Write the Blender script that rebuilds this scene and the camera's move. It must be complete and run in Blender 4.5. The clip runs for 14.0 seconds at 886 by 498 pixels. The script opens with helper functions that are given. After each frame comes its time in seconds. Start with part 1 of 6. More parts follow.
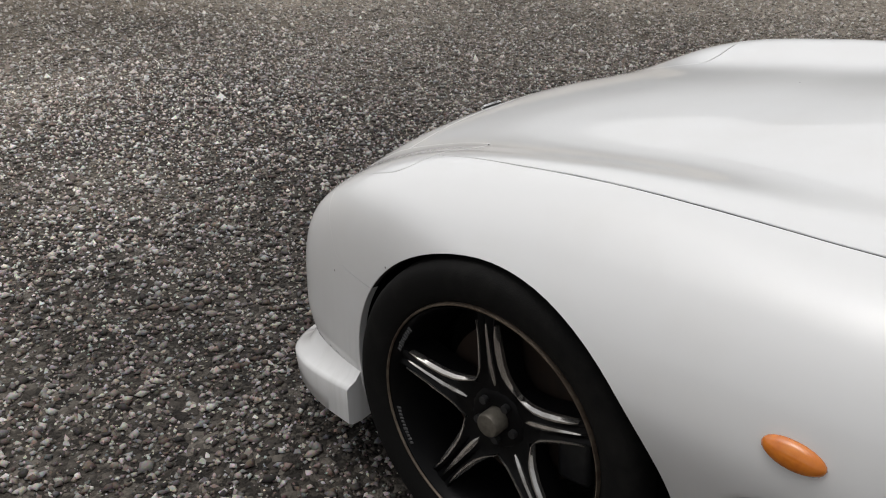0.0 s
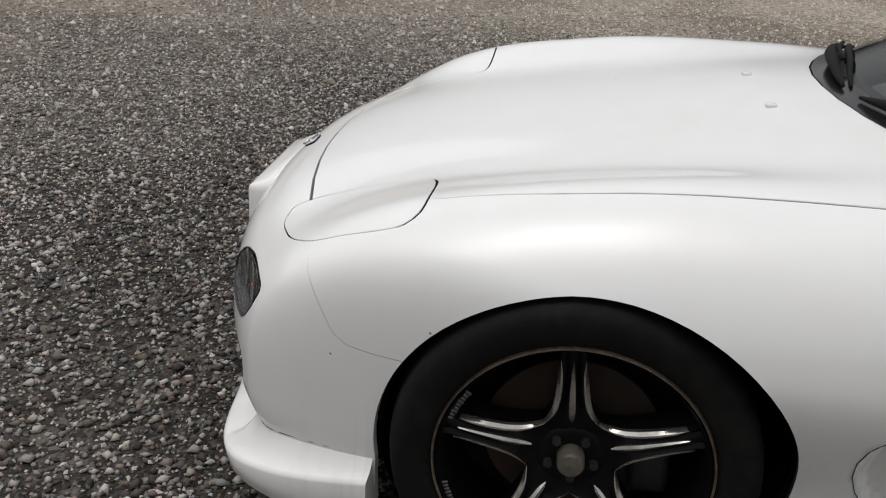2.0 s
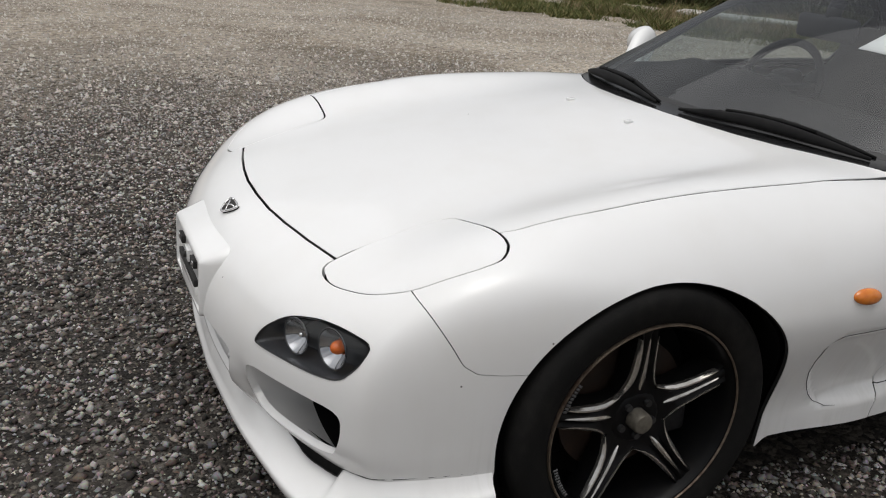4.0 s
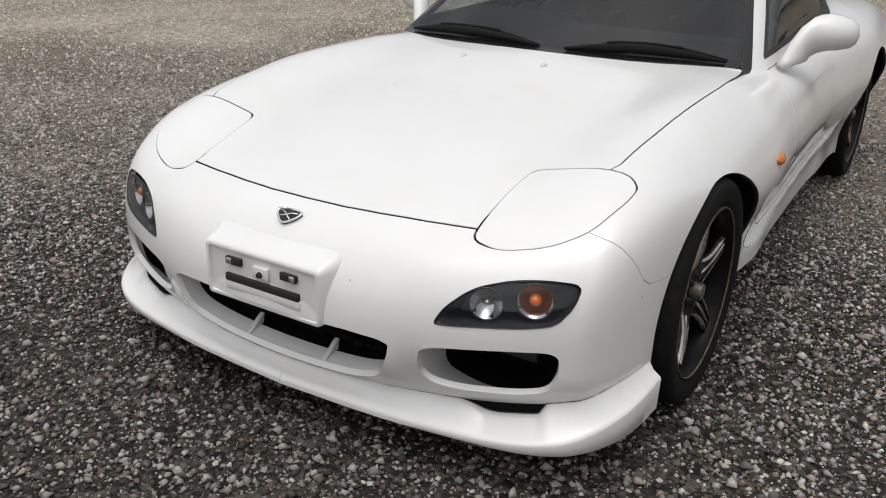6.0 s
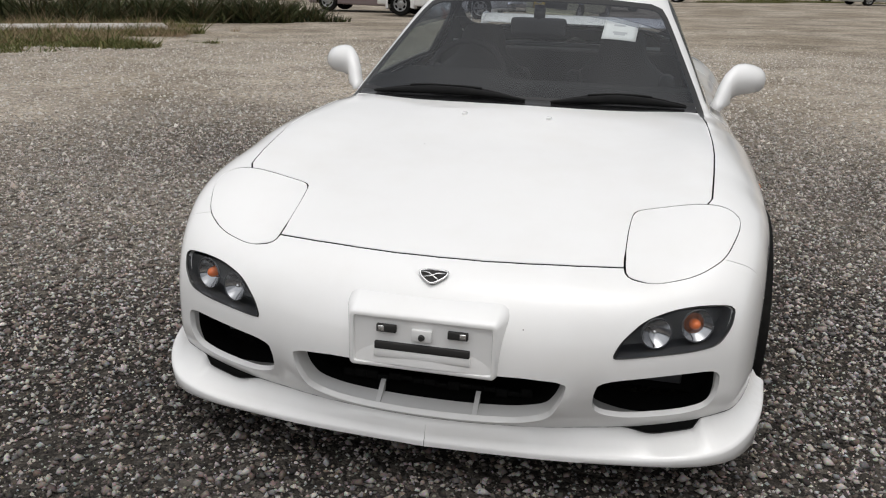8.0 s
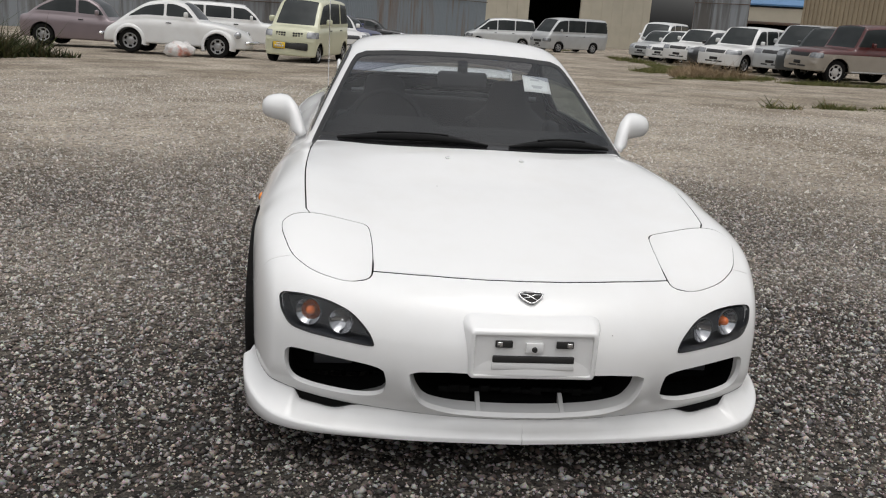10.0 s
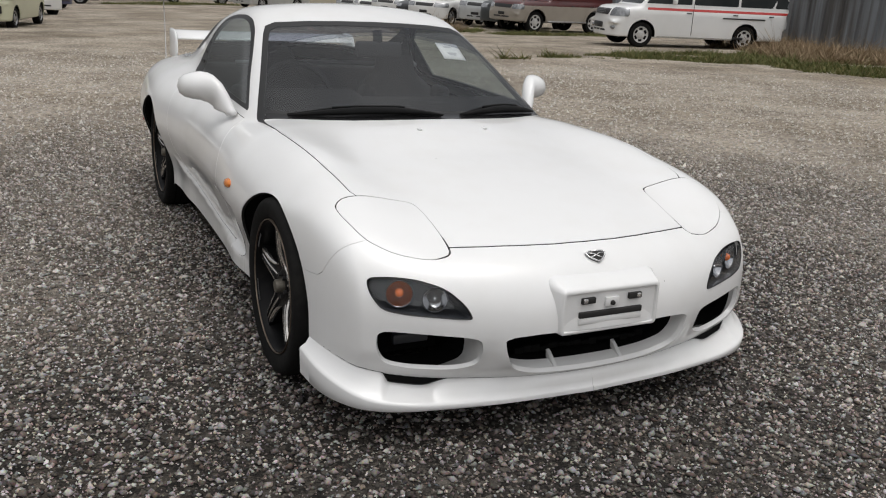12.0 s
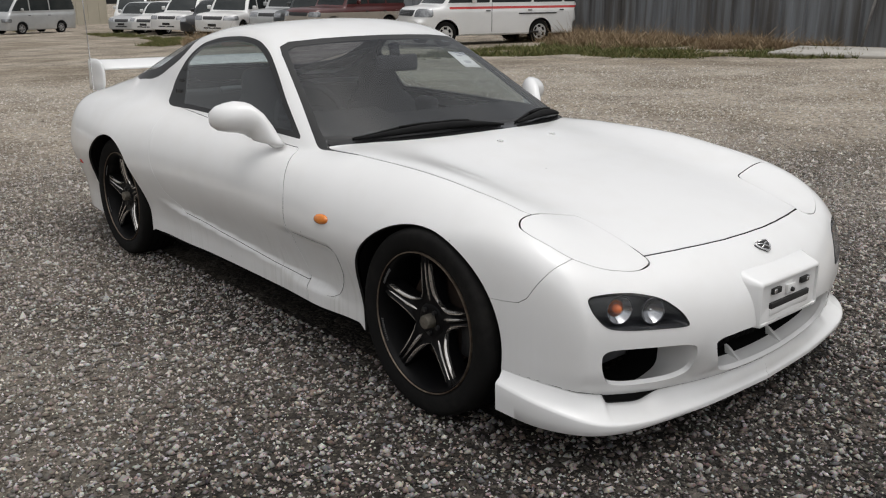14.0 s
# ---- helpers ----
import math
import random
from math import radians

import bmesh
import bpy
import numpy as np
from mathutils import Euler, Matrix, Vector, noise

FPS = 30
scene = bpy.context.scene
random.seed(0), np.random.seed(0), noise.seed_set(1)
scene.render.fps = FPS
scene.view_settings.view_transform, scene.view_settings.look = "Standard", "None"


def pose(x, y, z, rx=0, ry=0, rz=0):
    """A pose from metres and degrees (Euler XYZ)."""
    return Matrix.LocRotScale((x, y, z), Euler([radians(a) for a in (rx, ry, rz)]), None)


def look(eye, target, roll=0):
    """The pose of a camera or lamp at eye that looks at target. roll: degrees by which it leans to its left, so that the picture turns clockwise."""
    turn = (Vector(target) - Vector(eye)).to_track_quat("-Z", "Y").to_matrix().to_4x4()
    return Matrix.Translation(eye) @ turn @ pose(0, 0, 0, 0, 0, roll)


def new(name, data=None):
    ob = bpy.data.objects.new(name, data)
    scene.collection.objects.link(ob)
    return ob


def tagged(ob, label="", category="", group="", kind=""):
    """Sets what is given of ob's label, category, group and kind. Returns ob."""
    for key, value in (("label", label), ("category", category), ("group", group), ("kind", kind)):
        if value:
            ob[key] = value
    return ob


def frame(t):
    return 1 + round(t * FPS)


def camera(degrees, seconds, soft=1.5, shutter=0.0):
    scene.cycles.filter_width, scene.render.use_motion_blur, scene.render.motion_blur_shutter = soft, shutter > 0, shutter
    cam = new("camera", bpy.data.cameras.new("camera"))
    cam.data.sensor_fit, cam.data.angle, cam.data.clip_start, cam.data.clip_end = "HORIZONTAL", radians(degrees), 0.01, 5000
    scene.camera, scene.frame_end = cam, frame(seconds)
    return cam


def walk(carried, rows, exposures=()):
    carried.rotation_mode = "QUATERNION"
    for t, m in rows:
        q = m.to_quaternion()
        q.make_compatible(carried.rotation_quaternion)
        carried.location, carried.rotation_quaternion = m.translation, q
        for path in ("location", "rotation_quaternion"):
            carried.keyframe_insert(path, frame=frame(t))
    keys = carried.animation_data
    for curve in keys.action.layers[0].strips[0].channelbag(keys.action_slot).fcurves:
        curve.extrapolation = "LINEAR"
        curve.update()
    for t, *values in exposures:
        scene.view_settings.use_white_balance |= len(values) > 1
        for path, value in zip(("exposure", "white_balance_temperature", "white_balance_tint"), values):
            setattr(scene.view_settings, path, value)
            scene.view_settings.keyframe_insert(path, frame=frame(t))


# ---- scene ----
cam = camera(54.5, 14.0, soft=1.1)

PATH = [
    (0, (1.707, 0.724, 1.198), (0.365, -0.461, 0.306), 1.0),
    (0.5, (1.792, 0.524, 1.183), (0.457, -0.636, 0.249), 3.5),
    (1, (1.929, 0.337, 1.217), (0.383, -0.541, 0.3), -0.9),
    (1.5, (1.925, 0.149, 1.164), (0.172, -0.322, 0.325), 2.1),
    (1.6, (1.913, 0.098, 1.157), (0.144, -0.248, 0.29), 4.1),
    (2, (1.918, -0.067, 1.173), (0.114, -0.285, 0.338), 3.4),
    (2.5, (2.065, -0.326, 1.189), (0.252, -0.313, 0.344), 1.6),
    (3, (2.062, -0.545, 1.179), (0.241, -0.288, 0.394), 2.8),
    (3.5, (1.986, -0.742, 1.205), (0.192, -0.264, 0.461), 1.3),
    (3.7, (1.969, -0.837, 1.191), (0.211, -0.215, 0.47), 3.0),
    (5.8, (1.396, -1.96, 1.239), (0.345, -0.443, 0.466), 1.6),
    (6, (1.287, -2.009, 1.224), (0.305, -0.443, 0.459), 1.1),
    (6.5, (1.053, -2.146, 1.22), (0.092, -0.545, 0.504), 0.4),
    (7, (0.861, -2.377, 1.238), (0.133, -0.646, 0.548), 1.0),
    (7.5, (0.629, -2.457, 1.218), (0.092, -0.639, 0.578), 1.5),
    (8, (0.428, -2.455, 1.226), (0.016, -0.603, 0.593), 1.5),
    (8.2, (0.353, -2.497, 1.216), (0.015, -0.626, 0.595), 3.2),
    (10.3, (-0.644, -2.844, 1.267), (-0.315, -0.941, 0.747), 3.4),
    (10.5, (-0.72, -2.845, 1.265), (-0.322, -0.96, 0.73), 3.3),
    (11, (-0.956, -2.728, 1.241), (-0.4, -0.886, 0.693), 1.9),
    (11.5, (-1.223, -2.648, 1.237), (-0.565, -0.838, 0.699), 3.2),
    (12, (-1.518, -2.613, 1.269), (-0.652, -0.906, 0.69), 3.3),
    (12.5, (-1.748, -2.472, 1.247), (-0.828, -0.783, 0.699), 0.8),
    (13, (-1.934, -2.291, 1.241), (-0.948, -0.655, 0.648), 1.7),
    (13.5, (-2.186, -2.119, 1.258), (-1.026, -0.583, 0.712), 0.5),
    (14, (-2.372, -1.877, 1.244), (-1.109, -0.428, 0.69), -0.1),
]
walk(cam, [(t, look(eye, target, roll)) for t, eye, target, roll in PATH],
     exposures=[(0.0, -0.12), (2.0, -0.06), (3.5, 0.0), (6.5, 0.07), (8.0, 0.06), (10.5, 0.03), (14.0, 0.03)])

# ---- light: bright overcast sky ----
world = bpy.data.worlds.new("overcast")
scene.world = world
world.use_nodes = True
wn, wl = world.node_tree.nodes, world.node_tree.links
wn.clear()
sky = wn.new("ShaderNodeTexSky")
sky.sky_type = "NISHITA"
sky.sun_disc = False
sky.sun_elevation, sky.sun_rotation = radians(80), radians(150)
sky.air_density, sky.dust_density, sky.ozone_density = 1.0, 6.0, 1.0
soft_sky = wn.new("ShaderNodeHueSaturation")
soft_sky.inputs["Saturation"].default_value = 0.16
back = wn.new("ShaderNodeBackground")
back.inputs["Strength"].default_value = 0.134
out = wn.new("ShaderNodeOutputWorld")
wl.new(sky.outputs[0], soft_sky.inputs["Color"])
# soft lumps in the cloud cover
way, lumps, cover, veil = (wn.new("ShaderNode" + k) for k in ("TexCoord", "TexNoise", "ValToRGB", "Mix"))
lumps.inputs["Scale"].default_value, lumps.inputs["Detail"].default_value = 2.6, 5
cover.color_ramp.elements[0].position, cover.color_ramp.elements[0].color = 0.36, (0.72, 0.73, 0.75, 1)
cover.color_ramp.elements[1].position, cover.color_ramp.elements[1].color = 0.62, (1.16, 1.15, 1.13, 1)
veil.data_type, veil.blend_type = "RGBA", "MULTIPLY"
veil.inputs[0].default_value = 1.0
wl.new(way.outputs["Generated"], lumps.inputs["Vector"])
wl.new(lumps.outputs["Fac"], cover.inputs[0])
wl.new(soft_sky.outputs[0], veil.inputs[6])
wl.new(cover.outputs[0], veil.inputs[7])
# thin cloud with a bright haze low down
up, grade, sheen = (wn.new("ShaderNode" + k) for k in ("SeparateXYZ", "MapRange", "Mix"))
grade.inputs["From Min"].default_value, grade.inputs["From Max"].default_value = 0.0, 1.0
grade.inputs["To Min"].default_value, grade.inputs["To Max"].default_value = 1.06, 0.97
sheen.data_type, sheen.blend_type = "RGBA", "MULTIPLY"
sheen.inputs[0].default_value = 1.0
wl.new(way.outputs["Generated"], up.inputs[0])
wl.new(up.outputs["Z"], grade.inputs["Value"])
wl.new(veil.outputs[2], sheen.inputs[6])
wl.new(grade.outputs[0], sheen.inputs[7])
wl.new(sheen.outputs[2], back.inputs["Color"])
wl.new(back.outputs[0], out.inputs[0])

sun = new("sun", bpy.data.lights.new("sun", "SUN"))
sun.data.energy, sun.data.angle, sun.data.color = 0.70, radians(95), (1.0, 0.99, 0.985)
sun.matrix_world = look((-2.6, -3.0, 6.0), (0, 0, 0))

# ---- materials ----
def mat(name, base, rough=0.5, metal=0.0, coat=0.0, alt=None, scale=20.0, detail=4.0, bump=0.0, bump_scale=None, island=False, alpha_mix=None, contrast=(0.35, 0.65), spec=0.5):
    """A surface: base colour, mixed with alt by noise at two scales, with bump."""
    m = bpy.data.materials.new(name)
    m.use_nodes = True
    n, l = m.node_tree.nodes, m.node_tree.links
    b = n["Principled BSDF"]
    b.inputs["Base Color"].default_value = (*base, 1)
    b.inputs["Roughness"].default_value, b.inputs["Metallic"].default_value = rough, metal
    b.inputs["Coat Weight"].default_value, b.inputs["Coat Roughness"].default_value = coat, 0.04
    b.inputs["Specular IOR Level"].default_value = spec
    co = n.new("ShaderNodeTexCoord")
    if alt:
        fine, wide, add, rng, mix = (n.new("ShaderNode" + k) for k in ("TexNoise", "TexNoise", "Math", "MapRange", "Mix"))
        fine.inputs["Scale"].default_value, fine.inputs["Detail"].default_value = scale, detail
        wide.inputs["Scale"].default_value = scale / 9
        add.operation = "ADD"
        l.new(co.outputs["Object"], fine.inputs["Vector"])
        l.new(co.outputs["Object"], wide.inputs["Vector"])
        l.new(fine.outputs["Fac"], add.inputs[0])
        l.new(wide.outputs["Fac"], add.inputs[1])
        rng.inputs["From Min"].default_value, rng.inputs["From Max"].default_value = 2 * contrast[0], 2 * contrast[1]
        l.new(add.outputs[0], rng.inputs["Value"])
        mix.data_type = "RGBA"
        mix.inputs[6].default_value, mix.inputs[7].default_value = (*base, 1), (*alt, 1)
        l.new(rng.outputs[0], mix.inputs[0])
        l.new(mix.outputs[2], b.inputs["Base Color"])
    if bump:
        nz, bp = n.new("ShaderNodeTexNoise"), n.new("ShaderNodeBump")
        nz.inputs["Scale"].default_value = bump_scale or scale * 3
        nz.inputs["Detail"].default_value = 5
        l.new(co.outputs["Object"], nz.inputs["Vector"])
        bp.inputs["Strength"].default_value, bp.inputs["Distance"].default_value = 1.0, bump
        l.new(nz.outputs["Fac"], bp.inputs["Height"])
        l.new(bp.outputs[0], b.inputs["Normal"])
    return m


def glass(name, tint, ior=0.04, rise=0.75):
    """A thin pane: mostly clear, with a mirror gloss that grows at glancing angles."""
    m = bpy.data.materials.new(name)
    m.use_nodes = True
    n, l = m.node_tree.nodes, m.node_tree.links
    n.clear()
    o, tr, gl, mx, fr, pw, sc = (n.new("ShaderNode" + k) for k in ("OutputMaterial", "BsdfTransparent", "BsdfGlossy", "MixShader", "LayerWeight", "Math", "Math"))
    tr.inputs[0].default_value = (*tint, 1)
    gl.inputs["Roughness"].default_value = 0.02
    fr.inputs["Blend"].default_value = 0.5
    pw.operation, sc.operation = "POWER", "MULTIPLY_ADD"
    pw.inputs[1].default_value = 4.0
    sc.inputs[1].default_value, sc.inputs[2].default_value = rise, ior
    l.new(fr.outputs["Facing"], pw.inputs[0])
    l.new(pw.outputs[0], sc.inputs[0])
    l.new(sc.outputs[0], mx.inputs[0])
    l.new(tr.outputs[0], mx.inputs[1])
    l.new(gl.outputs[0], mx.inputs[2])
    l.new(mx.outputs[0], o.inputs[0])
    return m


def dirty_white():
    """White paint with chips, faint blotches and greenish-grey run marks on the low flanks."""
    m = mat("white_paint", (0.80, 0.80, 0.795), 0.5, coat=1.0, spec=0.12, alt=(0.765, 0.758, 0.742), scale=9, contrast=(0.45, 0.75))
    n, l = m.node_tree.nodes, m.node_tree.links
    b = n["Principled BSDF"]
    clean = b.inputs["Base Color"].links[0].from_socket
    co, mp, runs, blot, sep, low, mul, mul2, thin, thin2, mix = (n.new("ShaderNode" + k) for k in ("TexCoord", "Mapping", "TexNoise", "TexNoise", "SeparateXYZ", "MapRange", "Math", "Math", "MapRange", "MapRange", "Mix"))
    mp.inputs["Scale"].default_value = (26, 70, 2.2)
    runs.inputs["Scale"].default_value, runs.inputs["Detail"].default_value = 1.0, 3
    blot.inputs["Scale"].default_value, blot.inputs["Detail"].default_value = 3.2, 4
    l.new(co.outputs["Object"], mp.inputs["Vector"])
    l.new(mp.outputs[0], runs.inputs["Vector"])
    l.new(co.outputs["Object"], blot.inputs["Vector"])
    l.new(co.outputs["Object"], sep.inputs[0])
    low.inputs["From Min"].default_value, low.inputs["From Max"].default_value, low.inputs["To Max"].default_value = 0.47, 0.26, 0.27
    l.new(sep.outputs["Z"], low.inputs["Value"])
    thin.inputs["From Min"].default_value, thin.inputs["From Max"].default_value = 0.45, 0.68
    thin2.inputs["From Min"].default_value, thin2.inputs["From Max"].default_value = 0.40, 0.62
    l.new(runs.outputs["Fac"], thin.inputs["Value"])
    l.new(blot.outputs["Fac"], thin2.inputs["Value"])
    mul.operation = mul2.operation = "MULTIPLY"
    l.new(thin.outputs[0], mul.inputs[0])
    l.new(thin2.outputs[0], mul.inputs[1])
    l.new(mul.outputs[0], mul2.inputs[0])
    l.new(low.outputs[0], mul2.inputs[1])
    # only behind the foremost part of the nose
    aft, mul3 = n.new("ShaderNodeMapRange"), n.new("ShaderNodeMath")
    aft.inputs["From Min"].default_value, aft.inputs["From Max"].default_value, aft.inputs["To Min"].default_value = -0.46, -0.30, 0.12
    l.new(sep.outputs["Y"], aft.inputs["Value"])
    mul3.operation = "MULTIPLY"
    l.new(mul2.outputs[0], mul3.inputs[0])
    l.new(aft.outputs[0], mul3.inputs[1])
    mix.data_type = "RGBA"
    mix.inputs[7].default_value = (0.36, 0.36, 0.30, 1)
    l.new(mul3.outputs[0], mix.inputs[0])
    l.new(clean, mix.inputs[6])
    # scattered stone chips
    vor, chip, last = (n.new("ShaderNode" + k) for k in ("TexVoronoi", "MapRange", "Mix"))
    vor.inputs["Scale"].default_value = 7.0
    l.new(co.outputs["Object"], vor.inputs["Vector"])
    chip.inputs["From Min"].default_value, chip.inputs["From Max"].default_value = 0.018, 0.010
    l.new(vor.outputs["Distance"], chip.inputs["Value"])
    last.data_type = "RGBA"
    last.inputs[7].default_value = (0.12, 0.11, 0.10, 1)
    l.new(chip.outputs[0], last.inputs[0])
    l.new(mix.outputs[2], last.inputs[6])
    l.new(last.outputs[2], b.inputs["Base Color"])
    return m


WHITE = dirty_white()
REFLECTOR = mat("satin_chrome", (0.42, 0.42, 0.43), 0.06, 1.0)
BLACK = mat("black_plastic", (0.012, 0.012, 0.013), 0.5, alt=(0.03, 0.03, 0.03), scale=60, bump=0.0006, bump_scale=500)
GLOSSBLACK = mat("glossy_black_plastic", (0.010, 0.010, 0.011), 0.16, alt=(0.018, 0.018, 0.018), scale=30)
# near black: paints the shade inside openings, also used for black parts
VOID = mat("cavity_shade_and_black", (0.006, 0.006, 0.006), 0.85, spec=0.1)
SEAL = mat("black_rubber_seal", (0.012, 0.012, 0.012), 0.45)
TYRE = mat("tyre_rubber", (0.008, 0.0078, 0.0075), 0.85, alt=(0.018, 0.017, 0.0155), scale=35, bump=0.0008, bump_scale=300, contrast=(0.5, 0.8), spec=0.15)
RIM = mat("black_wheel_paint", (0.004, 0.004, 0.0045), 0.45, coat=0.03, spec=0.14, alt=(0.010, 0.009, 0.008), scale=40, contrast=(0.5, 0.8))
POLISH = mat("machined_alloy", (0.80, 0.78, 0.75), 0.24, 0.92, alt=(0.55, 0.52, 0.48), scale=60)
RIMEDGE = mat("worn_bare_rim_edge", (0.26, 0.215, 0.165), 0.45, 0.6, alt=(0.09, 0.06, 0.045), scale=60)
RUST = mat("brake_disc_steel", (0.020, 0.015, 0.012), 0.7, 0.3, alt=(0.04, 0.022, 0.014), scale=30)
HUBCAP = mat("tarnished_hub_cap", (0.22, 0.20, 0.165), 0.5, 0.5, alt=(0.12, 0.11, 0.09), scale=120)
AMBER = mat("amber_lens", (0.75, 0.23, 0.02), 0.15, coat=0.8, alt=(0.60, 0.15, 0.01), scale=80)
AMBERBULB = mat("amber_bulb_cover", (0.80, 0.17, 0.025), 0.25, coat=0.5)
CHROME = mat("chrome", (0.86, 0.86, 0.87), 0.08, 1.0)
BUCKET = mat("grey_lamp_housing", (0.035, 0.037, 0.042), 0.35, coat=0.3)
LENS = glass("clear_lens", (0.93, 0.94, 0.95))
SIDEGLASS = glass("side_glass", (0.62, 0.70, 0.69), ior=0.11)
BAND = glass("shade_band_glass", (0.34, 0.36, 0.43), ior=0.095, rise=0.5)
BANDFOOT = glass("shade_band_foot_glass", (0.55, 0.58, 0.63), ior=0.095, rise=0.5)
SCREEN = glass("windscreen_glass", (0.80, 0.83, 0.84), ior=0.095, rise=0.5)
TRIM_DARK = mat("dark_cabin_trim", (0.016, 0.016, 0.018), 0.8, alt=(0.024, 0.024, 0.026), scale=8)
SEATCLOTH = mat("dark_seat_cloth", (0.018, 0.018, 0.020), 0.9, alt=(0.027, 0.027, 0.030), scale=12)
WIPER = mat("matt_black_wiper", (0.006, 0.006, 0.0065), 0.8, alt=(0.012, 0.012, 0.012), scale=30, spec=0.15)
DASH = mat("matt_black_dash", (0.006, 0.006, 0.0065), 0.9, alt=(0.010, 0.010, 0.011), scale=40, spec=0.2)
PAPER = mat("white_paper", (0.82, 0.82, 0.80), 0.8, alt=(0.78, 0.78, 0.76), scale=40)
RIMTEXT = mat("faded_rim_lettering", (0.10, 0.10, 0.10), 0.6)
INK = mat("grey_print", (0.52, 0.52, 0.53), 0.8)
SILVER = mat("silver_badge", (0.70, 0.70, 0.70), 0.25, 0.9)
# dark colour that paints the shade in panel gaps, also on dark fittings
GAPDARK = mat("gap_shade_and_dark_fittings", (0.02, 0.019, 0.018), 0.8)

# ---- mesh tools ----
def mesh_object(name, verts, faces, material, parent=None, label="", smooth=True):
    me = bpy.data.meshes.new(name)
    me.from_pydata([tuple(v) for v in verts], [], [tuple(f) for f in faces])
    me.materials.append(material)
    if smooth:
        me.polygons.foreach_set("use_smooth", np.ones(len(me.polygons), bool))
    me.update()
    ob = new(name, me)
    if parent:
        ob.parent = parent
    if label:
        ob["label"] = label
    return ob


def part(name, bm, material, parent=None, label="", smooth=True, sharp=None):
    me = bpy.data.meshes.new(name)
    bmesh.ops.recalc_face_normals(bm, faces=bm.faces)
    bm.to_mesh(me)
    bm.free()
    me.materials.append(material)
    if smooth:
        me.polygons.foreach_set("use_smooth", np.ones(len(me.polygons), bool))
        if sharp:
            me.set_sharp_from_angle(angle=radians(sharp))
    ob = new(name, me)
    if parent:
        ob.parent = parent
    if label:
        ob["label"] = label
    return ob


def empty(name, label, category, at=(0, 0, 0), group="", kind=""):
    ob = new(name)
    ob.location = at
    return tagged(ob, label, category, group, kind)


def box_bm(cx, cy, cz, sx, sy, sz, bevel=0.0, segments=2, bm=None, m=None):
    bm = bm or bmesh.new()
    got = bmesh.ops.create_cube(bm, size=1)["verts"]
    bmesh.ops.scale(bm, verts=got, vec=(sx, sy, sz))
    bmesh.ops.translate(bm, verts=got, vec=(cx, cy, cz))
    if m is not None:
        bmesh.ops.transform(bm, matrix=m, verts=got)
    if bevel:
        edges = list({e for v in got for e in v.link_edges})
        bmesh.ops.bevel(bm, geom=edges, offset=bevel, segments=segments, affect="EDGES", profile=0.5)
    return bm


def loft(rings, closed=True, cap=True):
    """A skin over rings of equally many points."""
    n = len(rings[0])
    verts = [tuple(p) for r in rings for p in r]
    faces = []
    for i in range(len(rings) - 1):
        for j in range(n if closed else n - 1):
            a, b = i * n + j, i * n + (j + 1) % n
            faces.append((a, b, b + n, a + n))
    if cap and closed:
        faces.append(tuple(range(n))[::-1])
        faces.append(tuple((len(rings) - 1) * n + j for j in range(n)))
    return verts, faces


def skin(name, rings, material, parent=None, label="", closed=True, cap=True, sharp=None):
    bm = bmesh.new()
    v, f = loft(rings, closed, cap)
    vs = [bm.verts.new(p) for p in v]
    for q in f:
        bm.faces.new([vs[i] for i in q])
    return part(name, bm, material, parent, label, sharp=sharp)


def tube(name, pts, radius, material, parent=None, label="", sides=8):
    """A round bar along points; radius a number or one for each point."""
    pts = [Vector(p) for p in pts]
    rad = radius if isinstance(radius, (list, tuple)) else [radius] * len(pts)
    rings = []
    for i, p in enumerate(pts):
        d = (pts[min(i + 1, len(pts) - 1)] - pts[max(i - 1, 0)]).normalized()
        u = d.orthogonal().normalized() if i == 0 else (u - d * u.dot(d)).normalized()
        w = d.cross(u)
        rings.append([p + rad[i] * (math.cos(a) * u + math.sin(a) * w) for a in np.linspace(0, 2 * math.pi, sides, endpoint=False)])
    return skin(name, rings, material, parent, label)


def spin(name, profile, material, parent=None, label="", steps=64, axis="x", centre=(0, 0, 0), sharp=40, closed=True):
    """A turned thing: profile of (radius, along) about the axis x."""
    rings = []
    for r, a in profile:
        rings.append([(centre[0] + a, centre[1] + r * math.cos(t), centre[2] + r * math.sin(t)) for t in np.linspace(0, 2 * math.pi, steps, endpoint=False)])
    return skin(name, rings, material, parent, label, cap=False, sharp=sharp)


def rounded(points, times=3):
    """A closed outline with its corners cut round."""
    p = np.array(points, float)
    for _ in range(times):
        q = np.roll(p, -1, axis=0)
        p = np.stack([0.8 * p + 0.2 * q, 0.2 * p + 0.8 * q], 1).reshape(-1, 2)
    return p


def inside(poly, u, v):
    """Signed distance to a closed outline, positive within."""
    a, b = poly, np.roll(poly, -1, axis=0)
    best, odd = np.full(u.shape, 1e9), np.zeros(u.shape, bool)
    for (ax, ay), (bx, by) in zip(a, b):
        dx, dy = bx - ax, by - ay
        s = np.clip(((u - ax) * dx + (v - ay) * dy) / (dx * dx + dy * dy + 1e-12), 0, 1)
        best = np.minimum(best, (u - ax - s * dx) ** 2 + (v - ay - s * dy) ** 2)
        if ay != by:
            odd ^= ((ay > v) != (by > v)) & (u < ax + (v - ay) * dx / dy)
    return np.sqrt(best) * np.where(odd, 1, -1)


